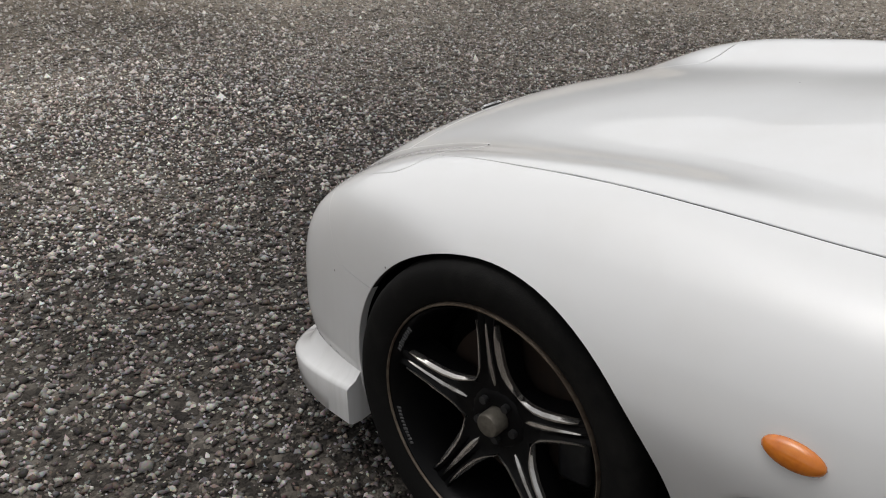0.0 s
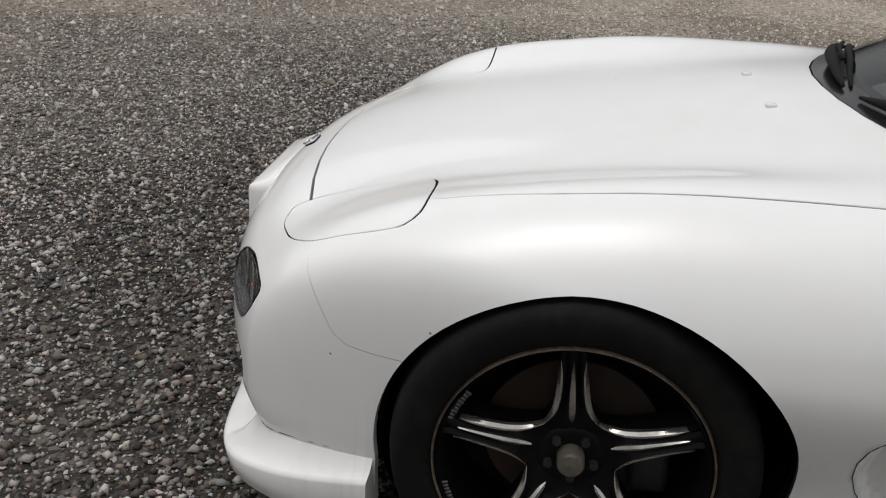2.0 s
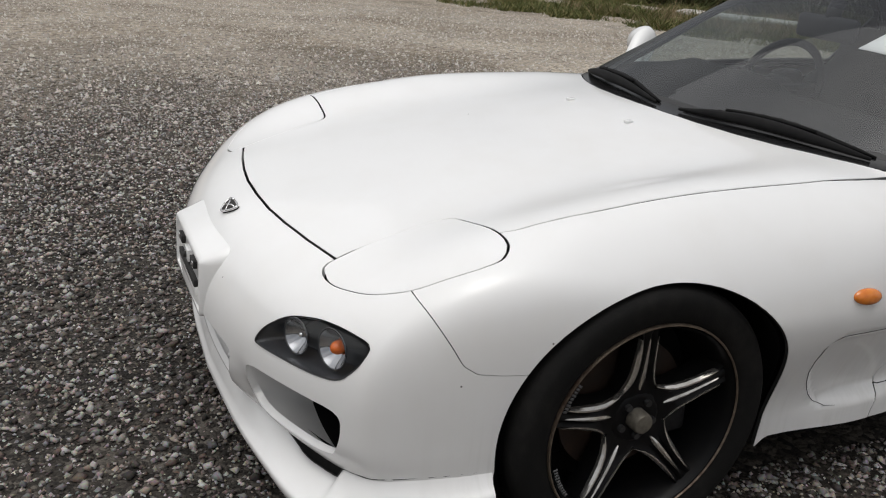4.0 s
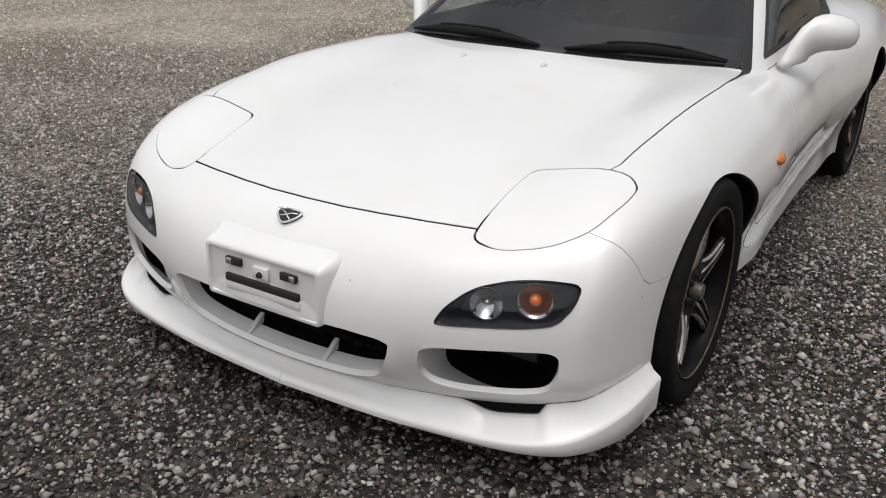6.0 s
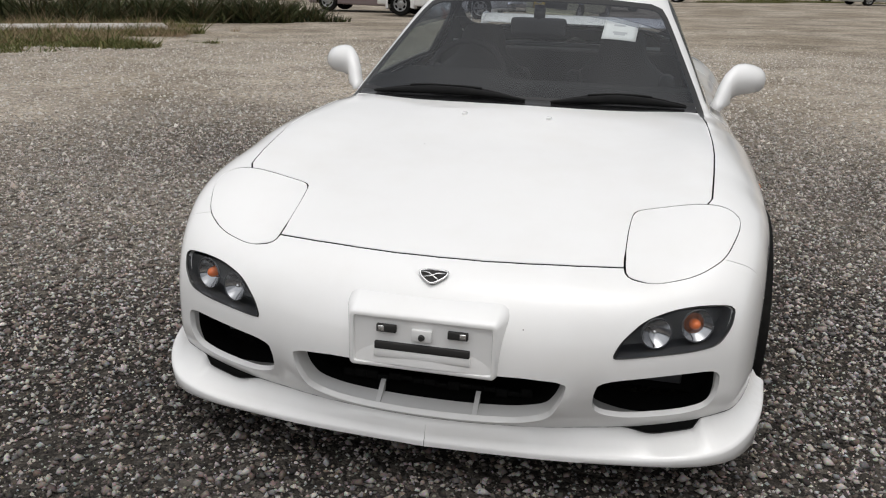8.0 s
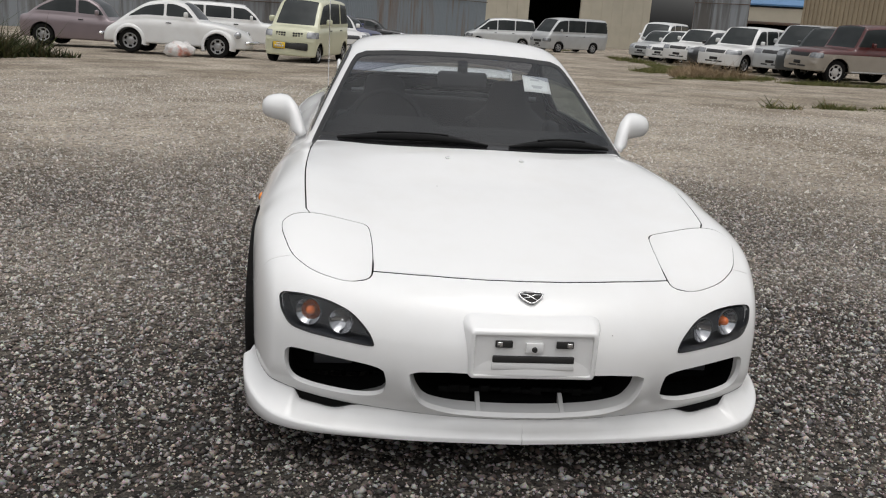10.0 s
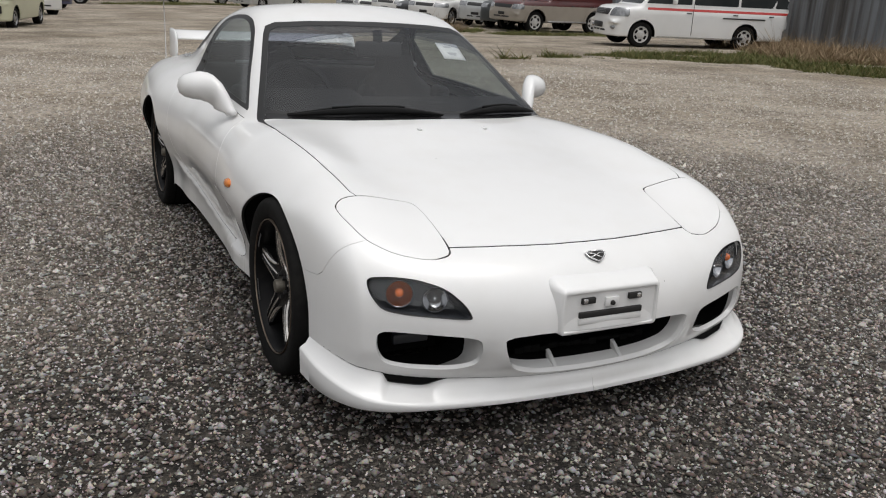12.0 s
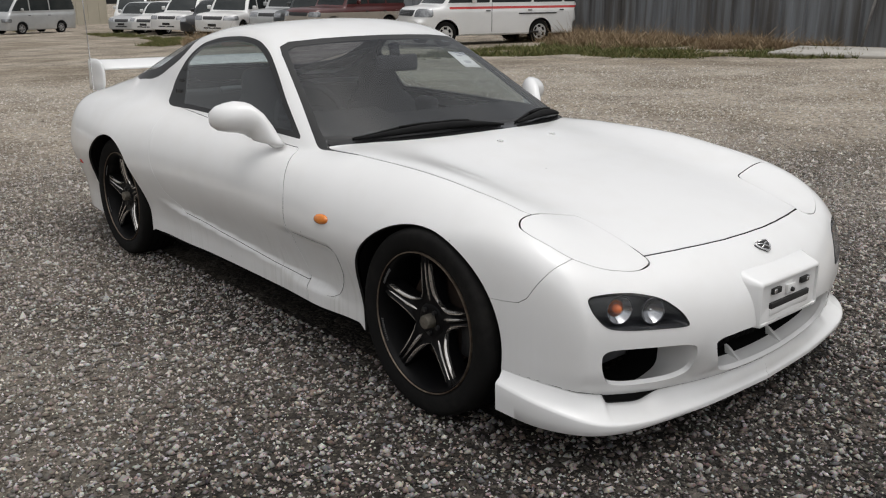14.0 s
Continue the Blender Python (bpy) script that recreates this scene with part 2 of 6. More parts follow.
def clip(V, T, f):
    """The triangles of a mesh cut back to where the value f of its corners is above nought."""
    pos = f > 0
    n = pos[T].sum(1)
    keep, out = T[n == 3], []
    cut = T[(n == 1) | (n == 2)]
    if len(cut):
        lone = np.where(pos[cut].sum(1) == 1, 1, 0)[:, None] == pos[cut]
        k = lone.argmax(1)
        r = np.arange(len(cut))
        a, b, c = cut[r, k], cut[r, (k + 1) % 3], cut[r, (k + 2) % 3]
        pairs = np.concatenate([np.stack([a, b], 1), np.stack([a, c], 1)])
        key = np.sort(pairs, 1)
        uniq, inv = np.unique(key, axis=0, return_inverse=True)
        inv = inv.ravel()
        f0, f1 = f[uniq[:, 0]], f[uniq[:, 1]]
        s = (f0 / (f0 - f1))[:, None]
        fresh = V[uniq[:, 0]] * (1 - s) + V[uniq[:, 1]] * s
        base = len(V)
        V = np.concatenate([V, fresh])
        ab, ac = base + inv[:len(cut)], base + inv[len(cut):]
        one = pos[a]
        out = [np.stack([a, ab, ac], 1)[one], np.stack([ab, b, c], 1)[~one], np.stack([ab, c, ac], 1)[~one]]
    T = np.concatenate([keep, *out]) if len(cut) else keep
    if not len(T):
        return np.zeros((0, 3)), np.zeros((0, 3), int)
    T = T[(T[:, 0] != T[:, 1]) & (T[:, 1] != T[:, 2]) & (T[:, 0] != T[:, 2])]
    used, inv = np.unique(T, return_inverse=True)
    return V[used], inv.reshape(T.shape)


def slope(field, V, h=1e-3):
    """Unit normals of a field."""
    g = np.stack([(field(*(V + h * e).T) - field(*(V - h * e).T)) for e in np.eye(3)], 1)
    return g / (np.linalg.norm(g, axis=1, keepdims=True) + 1e-9)


def star(field, spine, reach=2.0, front=(0, 90, 90), rear=(90, 180, 40), mid=200, turns=200, lo=-90):
    """The skin of the half x >= 0 of a field, by rays from a spine (y0, y1, z)."""
    y0, y1, zs = spine
    th = np.radians(np.linspace(lo, 90, turns))
    fa, fb = np.radians(np.linspace(front[0], front[1], front[2], endpoint=False)), np.radians(np.linspace(rear[0], rear[1], rear[2]))
    ph = np.concatenate([fa, np.full(mid, math.pi / 2), fb[1:]])
    oy = np.concatenate([np.full(len(fa), y0), np.linspace(y0, y1, mid), np.full(len(fb) - 1, y1)])
    P, H = np.meshgrid(ph, th, indexing="ij")
    O = np.repeat(oy[:, None], len(th), 1)
    D = np.stack([np.sin(P) * np.cos(H), -np.cos(P), np.sin(P) * np.sin(H)], -1)
    D[:, -1, 0] = 0
    if lo == -90:
        D[:, 0, 0] = 0
    D[0, :, 0], D[0, :, 2] = 0, 0
    C = np.stack([np.zeros_like(O), O, np.full_like(O, zs)], -1)
    a, b = np.zeros_like(O), np.zeros_like(O)
    step, done = reach / 60, np.zeros(O.shape, bool)
    for i in range(1, 61):
        Q = C + D * (i * step)
        outside = field(Q[..., 0], Q[..., 1], Q[..., 2]) > 0
        hit = outside & ~done
        a[hit], b[hit] = (i - 1) * step, i * step
        done |= outside
    for _ in range(18):
        m = (a + b) / 2
        Q = C + D * m[..., None]
        outside = field(Q[..., 0], Q[..., 1], Q[..., 2]) > 0
        b, a = np.where(outside, m, b), np.where(outside, a, m)
    V = (C + D * ((a + b) / 2)[..., None]).reshape(-1, 3)
    n, k = O.shape
    i = (np.arange(n - 1)[:, None] * k + np.arange(k - 1)).ravel()
    T = np.concatenate([np.stack([i, i + k, i + k + 1], 1), np.stack([i, i + k + 1, i + 1], 1)])
    # one corner at the pole
    pole = T < k
    T = np.where(pole, 0, T)
    T = T[(T[:, 0] != T[:, 1]) & (T[:, 1] != T[:, 2]) & (T[:, 0] != T[:, 2])]
    used, inv = np.unique(T, return_inverse=True)
    return V[used], inv.reshape(T.shape)


def edge_loops(T):
    e = np.concatenate([T[:, [0, 1]], T[:, [1, 2]], T[:, [2, 0]]])
    key = np.sort(e, 1)
    _, idx, cnt = np.unique(key, axis=0, return_index=True, return_counts=True)
    return e[idx[cnt == 1]]


def main_piece(V, T):
    """The largest connected piece of a sheet."""
    mark = np.arange(len(V))
    _, same = np.unique(np.round(V, 6), axis=0, return_inverse=True)
    same = same.ravel()
    mark = np.arange(same.max() + 1)
    F = same[T]
    while True:
        least = mark[F].min(1)
        old = mark.copy()
        for c in range(3):
            np.minimum.at(mark, F[:, c], least)
        mark = mark[mark]
        if (mark == old).all():
            break
    piece = mark[F[:, 0]]
    ids, n = np.unique(piece, return_counts=True)
    return V, T[piece == ids[n.argmax()]]


def panel(name, V, T, field, material, parent, label="", both=False, side=1, depth=0.012, edge=None):
    """A piece of sheet with a turned-in edge. both: joined with its mirror image; side -1: the mirror image alone."""
    if not len(T):
        return None
    N = slope(field, V)
    face = np.cross(V[T[:, 1]] - V[T[:, 0]], V[T[:, 2]] - V[T[:, 0]])
    if (face * N[T[:, 0]]).sum() < 0:
        T = T[:, ::-1]
    rim = edge_loops(T)
    rim = rim[~((np.abs(V[rim[:, 0], 0]) < 2e-4) & (np.abs(V[rim[:, 1], 0]) < 2e-4))]
    idx, inv = np.unique(rim, return_inverse=True)
    inv = inv.reshape(rim.shape)
    mid, low = V[idx] - N[idx] * min(depth, 0.0025), V[idx] - N[idx] * depth
    base = len(V)
    k = len(idx)
    allV = np.concatenate([V, mid, low])
    a, b = base + inv[:, 0], base + inv[:, 1]
    # the turned-in edge: its rim in the sheet's own paint, then painted gap shade
    faces = [tuple(t) for t in T] + [tuple(q) for q in np.stack([rim[:, 1], rim[:, 0], a, b], 1)] + [tuple(q) for q in np.stack([b, a, a + k, b + k], 1)]
    tone = [0] * (len(T) + len(a)) + [1] * len(a)
    if both or side < 0:
        mir = allV * [-1, 1, 1]
        back = [tuple(f[::-1]) for f in faces]
        if side < 0 and not both:
            allV, faces = mir, back
        else:
            half = len(allV)
            on = np.abs(allV[:, 0]) < 2e-4
            on[base:] = False
            to = np.where(on, np.arange(len(allV)), np.cumsum(~on) - 1 + len(allV))
            faces = faces + [tuple(int(to[i]) for i in f) for f in back]
            tone = tone + tone
            allV = np.concatenate([allV, mir[~on]])
    ob = mesh_object(name, allV, faces, material, parent, label)
    normals = np.zeros((len(allV), 3))
    normals[:base] = N * ([-1, 1, 1] if side < 0 and not both else [1, 1, 1])
    if both:
        normals[half:] = np.concatenate([N, np.zeros((half - base, 3))])[~on] * [-1, 1, 1]
    ob.data.normals_split_custom_set_from_vertices([tuple(v) for v in normals])
    if edge:
        ob.data.materials.append(edge)
        ob.data.polygons.foreach_set("material_index", np.array(tone))
    return ob

# ---- the sports car's body as a smooth field: negative inside ----
def curve(*knots):
    """A smooth curve through (at, value) knots that does not overshoot."""
    at, val = (np.array(k, float) for k in zip(*knots))
    h, d = np.diff(at), np.diff(val) / np.diff(at)
    m = np.zeros_like(val)
    m[0], m[-1] = d[0], d[-1]
    for i in range(1, len(val) - 1):
        if d[i - 1] * d[i] > 0:
            w1, w2 = 2 * h[i] + h[i - 1], h[i] + 2 * h[i - 1]
            m[i] = (w1 + w2) / (w1 / d[i - 1] + w2 / d[i])

    def f(q):
        q = np.clip(q, at[0], at[-1])
        i = np.clip(np.searchsorted(at, q) - 1, 0, len(h) - 1)
        s = (q - at[i]) / h[i]
        return (val[i] * (1 + 2 * s) * (1 - s) ** 2 + m[i] * h[i] * s * (1 - s) ** 2
                + val[i + 1] * s * s * (3 - 2 * s) + m[i + 1] * h[i] * s * s * (s - 1))
    return f


def smax(a, b, k):
    h = np.clip(1 - np.abs(a - b) / (1.5 * k), 0, 1)
    return np.maximum(a, b) + 0.25 * k * h ** 3


def smin(a, b, k):
    return -smax(-a, -b, k)


def ramp(q):
    q = np.clip(q, 0, 1)
    return q * q * (3 - 2 * q)


spine_top = curve((-0.85, 0.40), (-0.72, 0.492), (-0.63, 0.541), (-0.56, 0.564), (-0.3, 0.632), (0.0, 0.687), (0.365, 0.735),
                  (0.6, 0.760), (1.0, 0.79), (2.4, 0.80), (3.0, 0.80), (3.4, 0.77))
fender_rise = curve((-0.7, 0.0), (-0.45, 0.03), (-0.2, 0.050), (0.05, 0.060), (0.5, 0.025), (0.9, -0.015), (1.5, 0.0), (2.4, 0.02), (3.3, 0.0))
half_width = curve((-0.6, 0.76), (-0.3, 0.808), (0.0, 0.846), (0.5, 0.846), (0.9, 0.825), (1.5, 0.815), (1.9, 0.835), (2.4, 0.87), (2.8, 0.85), (3.4, 0.76))
roof_line = curve((0.6, 0.90), (0.9, 1.05), (1.2, 1.135), (1.5, 1.172), (1.8, 1.16), (2.1, 1.11), (2.5, 1.005), (2.9, 0.89), (3.2, 0.80), (3.5, 0.70))
glass_width = curve((0.6, 0.66), (0.95, 0.672), (1.5, 0.668), (2.0, 0.66), (2.5, 0.60), (3.2, 0.45))

scoop_front = curve((0.20, 0.54), (0.24, 0.52), (0.27, 0.485), (0.32, 0.450), (0.37, 0.432), (0.42, 0.435), (0.45, 0.46), (0.50, 0.52))


def tub(x, y, z):
    ax = np.sqrt(x * x + 1e-6)
    top = spine_top(y) - 0.03 * (ax / 0.6) ** 2 + fender_rise(y) * np.exp(-((ax - 0.66) / 0.16) ** 2) + 0.016 * np.exp(-(ax / 0.42) ** 2) * ramp((y - 0.08) / 0.36)
    top = top + 0.0075 * np.exp(-((ax - 0.62) / 0.17) ** 2 - ((y + 0.24) / 0.17) ** 2) - 0.0122 * np.exp(-((ax - 0.60) / 0.2) ** 2 - ((y + 0.50) / 0.12) ** 2)
    d_top = (z - top) * 0.97
    low = ramp((0.52 - z) / 0.28)
    sill = 0.262 + 0.066 * (y - 0.72) + 0.06 * np.maximum(y - 1.3, 0) ** 2
    along = ramp((y - 0.42) / 0.25) * ramp((2.0 - y) / 0.35)
    proud = 0.020 * ramp((sill - z) / 0.030 + 0.5) * along
    scoop = 0.022 * ramp((y - scoop_front(z)) / 0.035) * ramp((0.98 - y) / 0.42) * ramp((0.46 - z) / 0.035) * ramp((z - 0.232) / 0.03)
    d_side = ax - (half_width(y) + 0.0404 * ramp((-0.2 - y) / 0.2) - 0.55 * np.maximum(z - 0.48, 0) ** 2 - (0.068 - 0.052 * ramp(-(y + 0.06) / 0.2)) * low + proud - scoop)
    hollow = 0.014 * np.exp(-((ax - 0.375) / 0.045) ** 2 - ((z - 0.262) / 0.050) ** 2)
    nose = (-0.735 + 0.2733 * (ax / 0.85) ** 2.078 + 24.6 * np.maximum(ax - 0.70, 0) ** 2 + hollow + 0.786 * np.maximum(z - 0.36, 0) ** 2 + 5 * np.maximum(0.30 - z, 0) ** 2)
    d_front = (nose - y) * 0.9
    tail = 3.36 - 0.25 * (ax / 0.85) ** 3 - 0.6 * np.maximum(0.55 - z, 0) ** 2
    d_rear = y - tail
    d = smax(d_top, d_side, 0.20 - 0.0774 * ramp(-y / 0.25))
    d = smax(d, d_front, 0.14)
    return smax(smax(d, d_rear, 0.15), 0.10 - z, 0.04)


def cabin(x, y, z):
    ax = np.sqrt(x * x + 1e-6)
    d_screen = (0.50 + 2.0 * (z - 0.75) + 0.66 * x * x - y) * 0.43
    d_side = (ax - (glass_width(y) - 0.43 * (z - 0.76))) * 0.92
    d_roof = (z - (roof_line(y) - 0.14 * x * x)) * 0.95
    d = smax(d_screen, d_side, 0.07)
    return smax(smax(d, d_roof, 0.09), (0.68 - z) * 0.8, 0.03)


def body(x, y, z):
    return smin(tub(x, y, z), cabin(x, y, z), 0.010 + 0.028 * ramp((y - 0.85) / 0.5) + 0.06 * ramp((y - 1.9) / 0.5))

# ---- ground ----
def gravel_material():
    m = bpy.data.materials.new("gravel_ground")
    m.use_nodes = True
    n, l = m.node_tree.nodes, m.node_tree.links
    b = n["Principled BSDF"]
    b.inputs["Roughness"].default_value = 0.85
    b.inputs["Specular IOR Level"].default_value = 0.25
    co = n.new("ShaderNodeTexCoord")

    def vor(scale, feature="F1"):
        v = n.new("ShaderNodeTexVoronoi")
        v.inputs["Scale"].default_value = scale
        v.feature = feature
        l.new(co.outputs["Object"], v.inputs["Vector"])
        return v

    def noise_at(scale, detail=4):
        v = n.new("ShaderNodeTexNoise")
        v.inputs["Scale"].default_value, v.inputs["Detail"].default_value = scale, detail
        l.new(co.outputs["Object"], v.inputs["Vector"])
        return v

    def ramp_of(src, stops):
        r = n.new("ShaderNodeValToRGB")
        e = r.color_ramp.elements
        e[0].position, e[0].color = stops[0][0], (*stops[0][1], 1)
        e[1].position, e[1].color = stops[-1][0], (*stops[-1][1], 1)
        for p, c in stops[1:-1]:
            k = e.new(p)
            k.color = (*c, 1)
        l.new(src, r.inputs[0])
        return r

    def mixed(fac, a, c, mode="MIX"):
        x = n.new("ShaderNodeMix")
        x.data_type, x.blend_type = "RGBA", mode
        if isinstance(fac, float):
            x.inputs[0].default_value = fac
        else:
            l.new(fac, x.inputs[0])
        l.new(a, x.inputs[6])
        l.new(c, x.inputs[7])
        return x.outputs[2]

    big, small = vor(48), vor(110)
    grey = ramp_of(big.outputs["Color"], [(0.25, (0.012, 0.011, 0.010)), (0.5, (0.040, 0.036, 0.033)), (0.85, (0.13, 0.122, 0.112))])
    fine = ramp_of(small.outputs["Color"], [(0.1, (0.014, 0.013, 0.012)), (0.6, (0.031, 0.028, 0.025)), (0.95, (0.14, 0.131, 0.118))])
    which = ramp_of(noise_at(6, 5).outputs["Fac"], [(0.42, (0, 0, 0)), (0.58, (1, 1, 1))])
    stones = mixed(which.outputs[0], fine.outputs[0], grey.outputs[0])
    # paler, dusty ground further off from the car and in wide patches
    speck = ramp_of(vor(30).outputs["Color"], [(0.12, (0.07, 0.061, 0.052)), (0.34, (0.27, 0.242, 0.205)), (0.65, (0.42, 0.382, 0.33)), (0.90, (0.66, 0.625, 0.565))])
    grit = ramp_of(noise_at(22, 6).outputs["Fac"], [(0.36, (0.05, 0.043, 0.036)), (0.44, (0.33, 0.297, 0.25)), (0.66, (0.56, 0.515, 0.45))])
    dust_col = mixed(0.5, speck.outputs[0], grit.outputs[0])
    sep = n.new("ShaderNodeSeparateXYZ")
    l.new(co.outputs["Object"], sep.inputs[0])
    dist = n.new("ShaderNodeVectorMath")
    dist.operation = "DISTANCE"
    dist.inputs[1].default_value = (0, -0.5, 0)
    l.new(co.outputs["Object"], dist.inputs[0])
    wob = n.new("ShaderNodeMath")
    wob.operation = "MULTIPLY_ADD"
    l.new(noise_at(0.5, 5).outputs["Fac"], wob.inputs[0])
    wob.inputs[1].default_value = 7.0
    l.new(dist.outputs["Value"], wob.inputs[2])
    far = n.new("ShaderNodeMapRange")
    far.inputs["From Min"].default_value, far.inputs["From Max"].default_value, far.inputs["To Max"].default_value = FADE[0], FADE[1], 0.85
    l.new(wob.outputs[0], far.inputs["Value"])
    col = mixed(far.outputs[0], stones, dust_col)
    patch = ramp_of(noise_at(1.3, 6).outputs["Fac"], [(0.32, (0.72, 0.70, 0.68)), (0.6, (1.12, 1.10, 1.07))])
    col = mixed(1.0, col, patch.outputs[0], "MULTIPLY")
    tone = ramp_of(noise_at(0.45, 6).outputs["Fac"], [(0.38, (0.70, 0.655, 0.59)), (0.60, (1.06, 1.03, 0.99))])
    col = mixed(1.0, col, tone.outputs[0], "MULTIPLY")
    nose_shade_and_beds(m, col, b.inputs["Base Color"])
    bp, bp2 = n.new("ShaderNodeBump"), n.new("ShaderNodeBump")
    bp.invert = bp2.invert = True
    bp.inputs["Strength"].default_value, bp.inputs["Distance"].default_value = 0.9, 0.010
    bp2.inputs["Strength"].default_value, bp2.inputs["Distance"].default_value = 0.8, 0.005
    l.new(big.outputs["Distance"], bp.inputs["Height"])
    l.new(small.outputs["Distance"], bp2.inputs["Height"])
    l.new(bp.outputs[0], bp2.inputs["Normal"])
    l.new(bp2.outputs[0], b.inputs["Normal"])
    return m


FADE = (5.0, 10.5)


def nose_shade_and_beds(m, source, target):
    """Painted shade before the car's nose and beds of paler stone beside it."""
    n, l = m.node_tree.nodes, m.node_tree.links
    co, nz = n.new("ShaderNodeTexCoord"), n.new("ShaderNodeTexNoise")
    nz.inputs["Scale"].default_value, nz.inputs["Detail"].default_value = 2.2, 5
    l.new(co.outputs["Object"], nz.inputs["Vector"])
    # first patch darkens the ground for the car's shade; the rest are pale stone
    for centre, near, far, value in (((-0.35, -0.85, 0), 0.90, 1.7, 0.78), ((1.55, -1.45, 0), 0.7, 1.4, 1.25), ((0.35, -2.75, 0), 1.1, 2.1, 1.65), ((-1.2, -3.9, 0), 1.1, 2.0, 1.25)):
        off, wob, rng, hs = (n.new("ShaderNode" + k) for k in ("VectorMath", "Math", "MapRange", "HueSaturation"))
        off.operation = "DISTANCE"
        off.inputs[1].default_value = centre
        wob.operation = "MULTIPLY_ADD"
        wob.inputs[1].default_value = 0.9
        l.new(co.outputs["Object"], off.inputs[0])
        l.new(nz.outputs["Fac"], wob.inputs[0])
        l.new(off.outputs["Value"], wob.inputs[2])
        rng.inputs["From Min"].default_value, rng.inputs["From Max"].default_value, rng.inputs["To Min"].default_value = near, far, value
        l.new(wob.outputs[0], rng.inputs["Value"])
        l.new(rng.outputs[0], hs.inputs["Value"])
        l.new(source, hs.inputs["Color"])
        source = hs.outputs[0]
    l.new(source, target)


GRAVEL = gravel_material()


def ground_z(x, y):
    """The lot falls slightly to the back and rises to the east, level round the car."""
    r = np.sqrt(np.asarray(x, float) ** 2 + np.asarray(y, float) ** 2)
    s = np.clip((r - 4.0) / 9.0, 0, 1)
    return (0.013 * np.clip(x, -60, 60) - 0.012 * np.clip(y, -80, 90) + 0.05) * s * s * (3 - 2 * s)


ticks = np.concatenate([[-600, -300, -150, -90], np.arange(-60, -14, 4.0), np.arange(-14, 14.01, 0.5), np.arange(18, 61, 4.0), [90, 150, 300, 600]])
gx, gy = np.meshgrid(ticks, ticks, indexing="ij")
gn = len(ticks)
mesh = [(i * gn + j, (i + 1) * gn + j, (i + 1) * gn + j + 1, i * gn + j + 1) for i in range(gn - 1) for j in range(gn - 1)]
ground = mesh_object("ground", np.stack([gx, gy, ground_z(gx, gy)], -1).reshape(-1, 3), mesh, GRAVEL)
tagged(ground, "grey crushed-stone gravel lot, paler further off", "ground", kind="structure")


def stone_material(name, lift, warm):
    m = bpy.data.materials.new(name)
    m.use_nodes = True
    n, l = m.node_tree.nodes, m.node_tree.links
    b = n["Principled BSDF"]
    b.inputs["Roughness"].default_value = 0.85
    b.inputs["Specular IOR Level"].default_value = 0.25
    g, r = n.new("ShaderNodeNewGeometry"), n.new("ShaderNodeValToRGB")
    e = r.color_ramp.elements
    e[0].position, e[0].color = 0.0, (0.030, 0.028, 0.027, 1)
    e[1].position, e[1].color = 1.0, (0.50, 0.48, 0.45, 1)
    for p, c in ((0.14, (0.058, 0.052, 0.048, 1)), (0.26, (0.112, 0.090, 0.079, 1)), (0.36, (0.100, 0.101, 0.101, 1)), (0.47, (0.185, 0.155, 0.138, 1)), (0.56, (0.17, 0.171, 0.168, 1)), (0.66, (0.265, 0.230, 0.206, 1)), (0.75, (0.25, 0.249, 0.245, 1)), (0.85, (0.36, 0.33, 0.30, 1)), (0.93, (0.31, 0.307, 0.30, 1))):
        k = e.new(p)
        k.color = c
    for k in e:
        c = k.color
        k.color = (min(0.75, c[0] * (1 - lift) + 0.40 * lift), min(0.75, c[1] * (1 - lift) + 0.40 * lift * (1 - 0.5 * warm)), min(0.75, c[2] * (1 - lift) + 0.40 * lift * (1 - warm)), 1)
    l.new(g.outputs["Random Per Island"], r.inputs[0])
    co, nz, mx = n.new("ShaderNodeTexCoord"), n.new("ShaderNodeTexNoise"), n.new("ShaderNodeMix")
    nz.inputs["Scale"].default_value, nz.inputs["Detail"].default_value = 160, 4
    l.new(co.outputs["Object"], nz.inputs["Vector"])
    mx.data_type, mx.blend_type = "RGBA", "MULTIPLY"
    mx.inputs[0].default_value = 0.62
    l.new(r.outputs[0], mx.inputs[6])
    l.new(nz.outputs["Color"], mx.inputs[7])
    hs = n.new("ShaderNodeHueSaturation")
    hs.inputs["Saturation"].default_value, hs.inputs["Value"].default_value = 1.25, 1.85
    l.new(mx.outputs[2], hs.inputs["Color"])
    # stones are dustier further off from the car, in wide patches
    dist, wide, wob, far, dusty = (n.new("ShaderNode" + k) for k in ("VectorMath", "TexNoise", "Math", "MapRange", "Mix"))
    dist.operation = "DISTANCE"
    dist.inputs[1].default_value = (0, -0.5, 0)
    l.new(co.outputs["Object"], dist.inputs[0])
    wide.inputs["Scale"].default_value, wide.inputs["Detail"].default_value = 0.5, 5
    l.new(co.outputs["Object"], wide.inputs["Vector"])
    wob.operation = "MULTIPLY_ADD"
    wob.inputs[1].default_value = 7.0
    l.new(wide.outputs["Fac"], wob.inputs[0])
    l.new(dist.outputs["Value"], wob.inputs[2])
    far.inputs["From Min"].default_value, far.inputs["From Max"].default_value, far.inputs["To Max"].default_value = FADE[0], FADE[1], 0.48
    l.new(wob.outputs[0], far.inputs["Value"])
    dusty.data_type = "RGBA"
    dusty.inputs[7].default_value = (0.52, 0.476, 0.41, 1)
    l.new(far.outputs[0], dusty.inputs[0])
    l.new(hs.outputs[0], dusty.inputs[6])
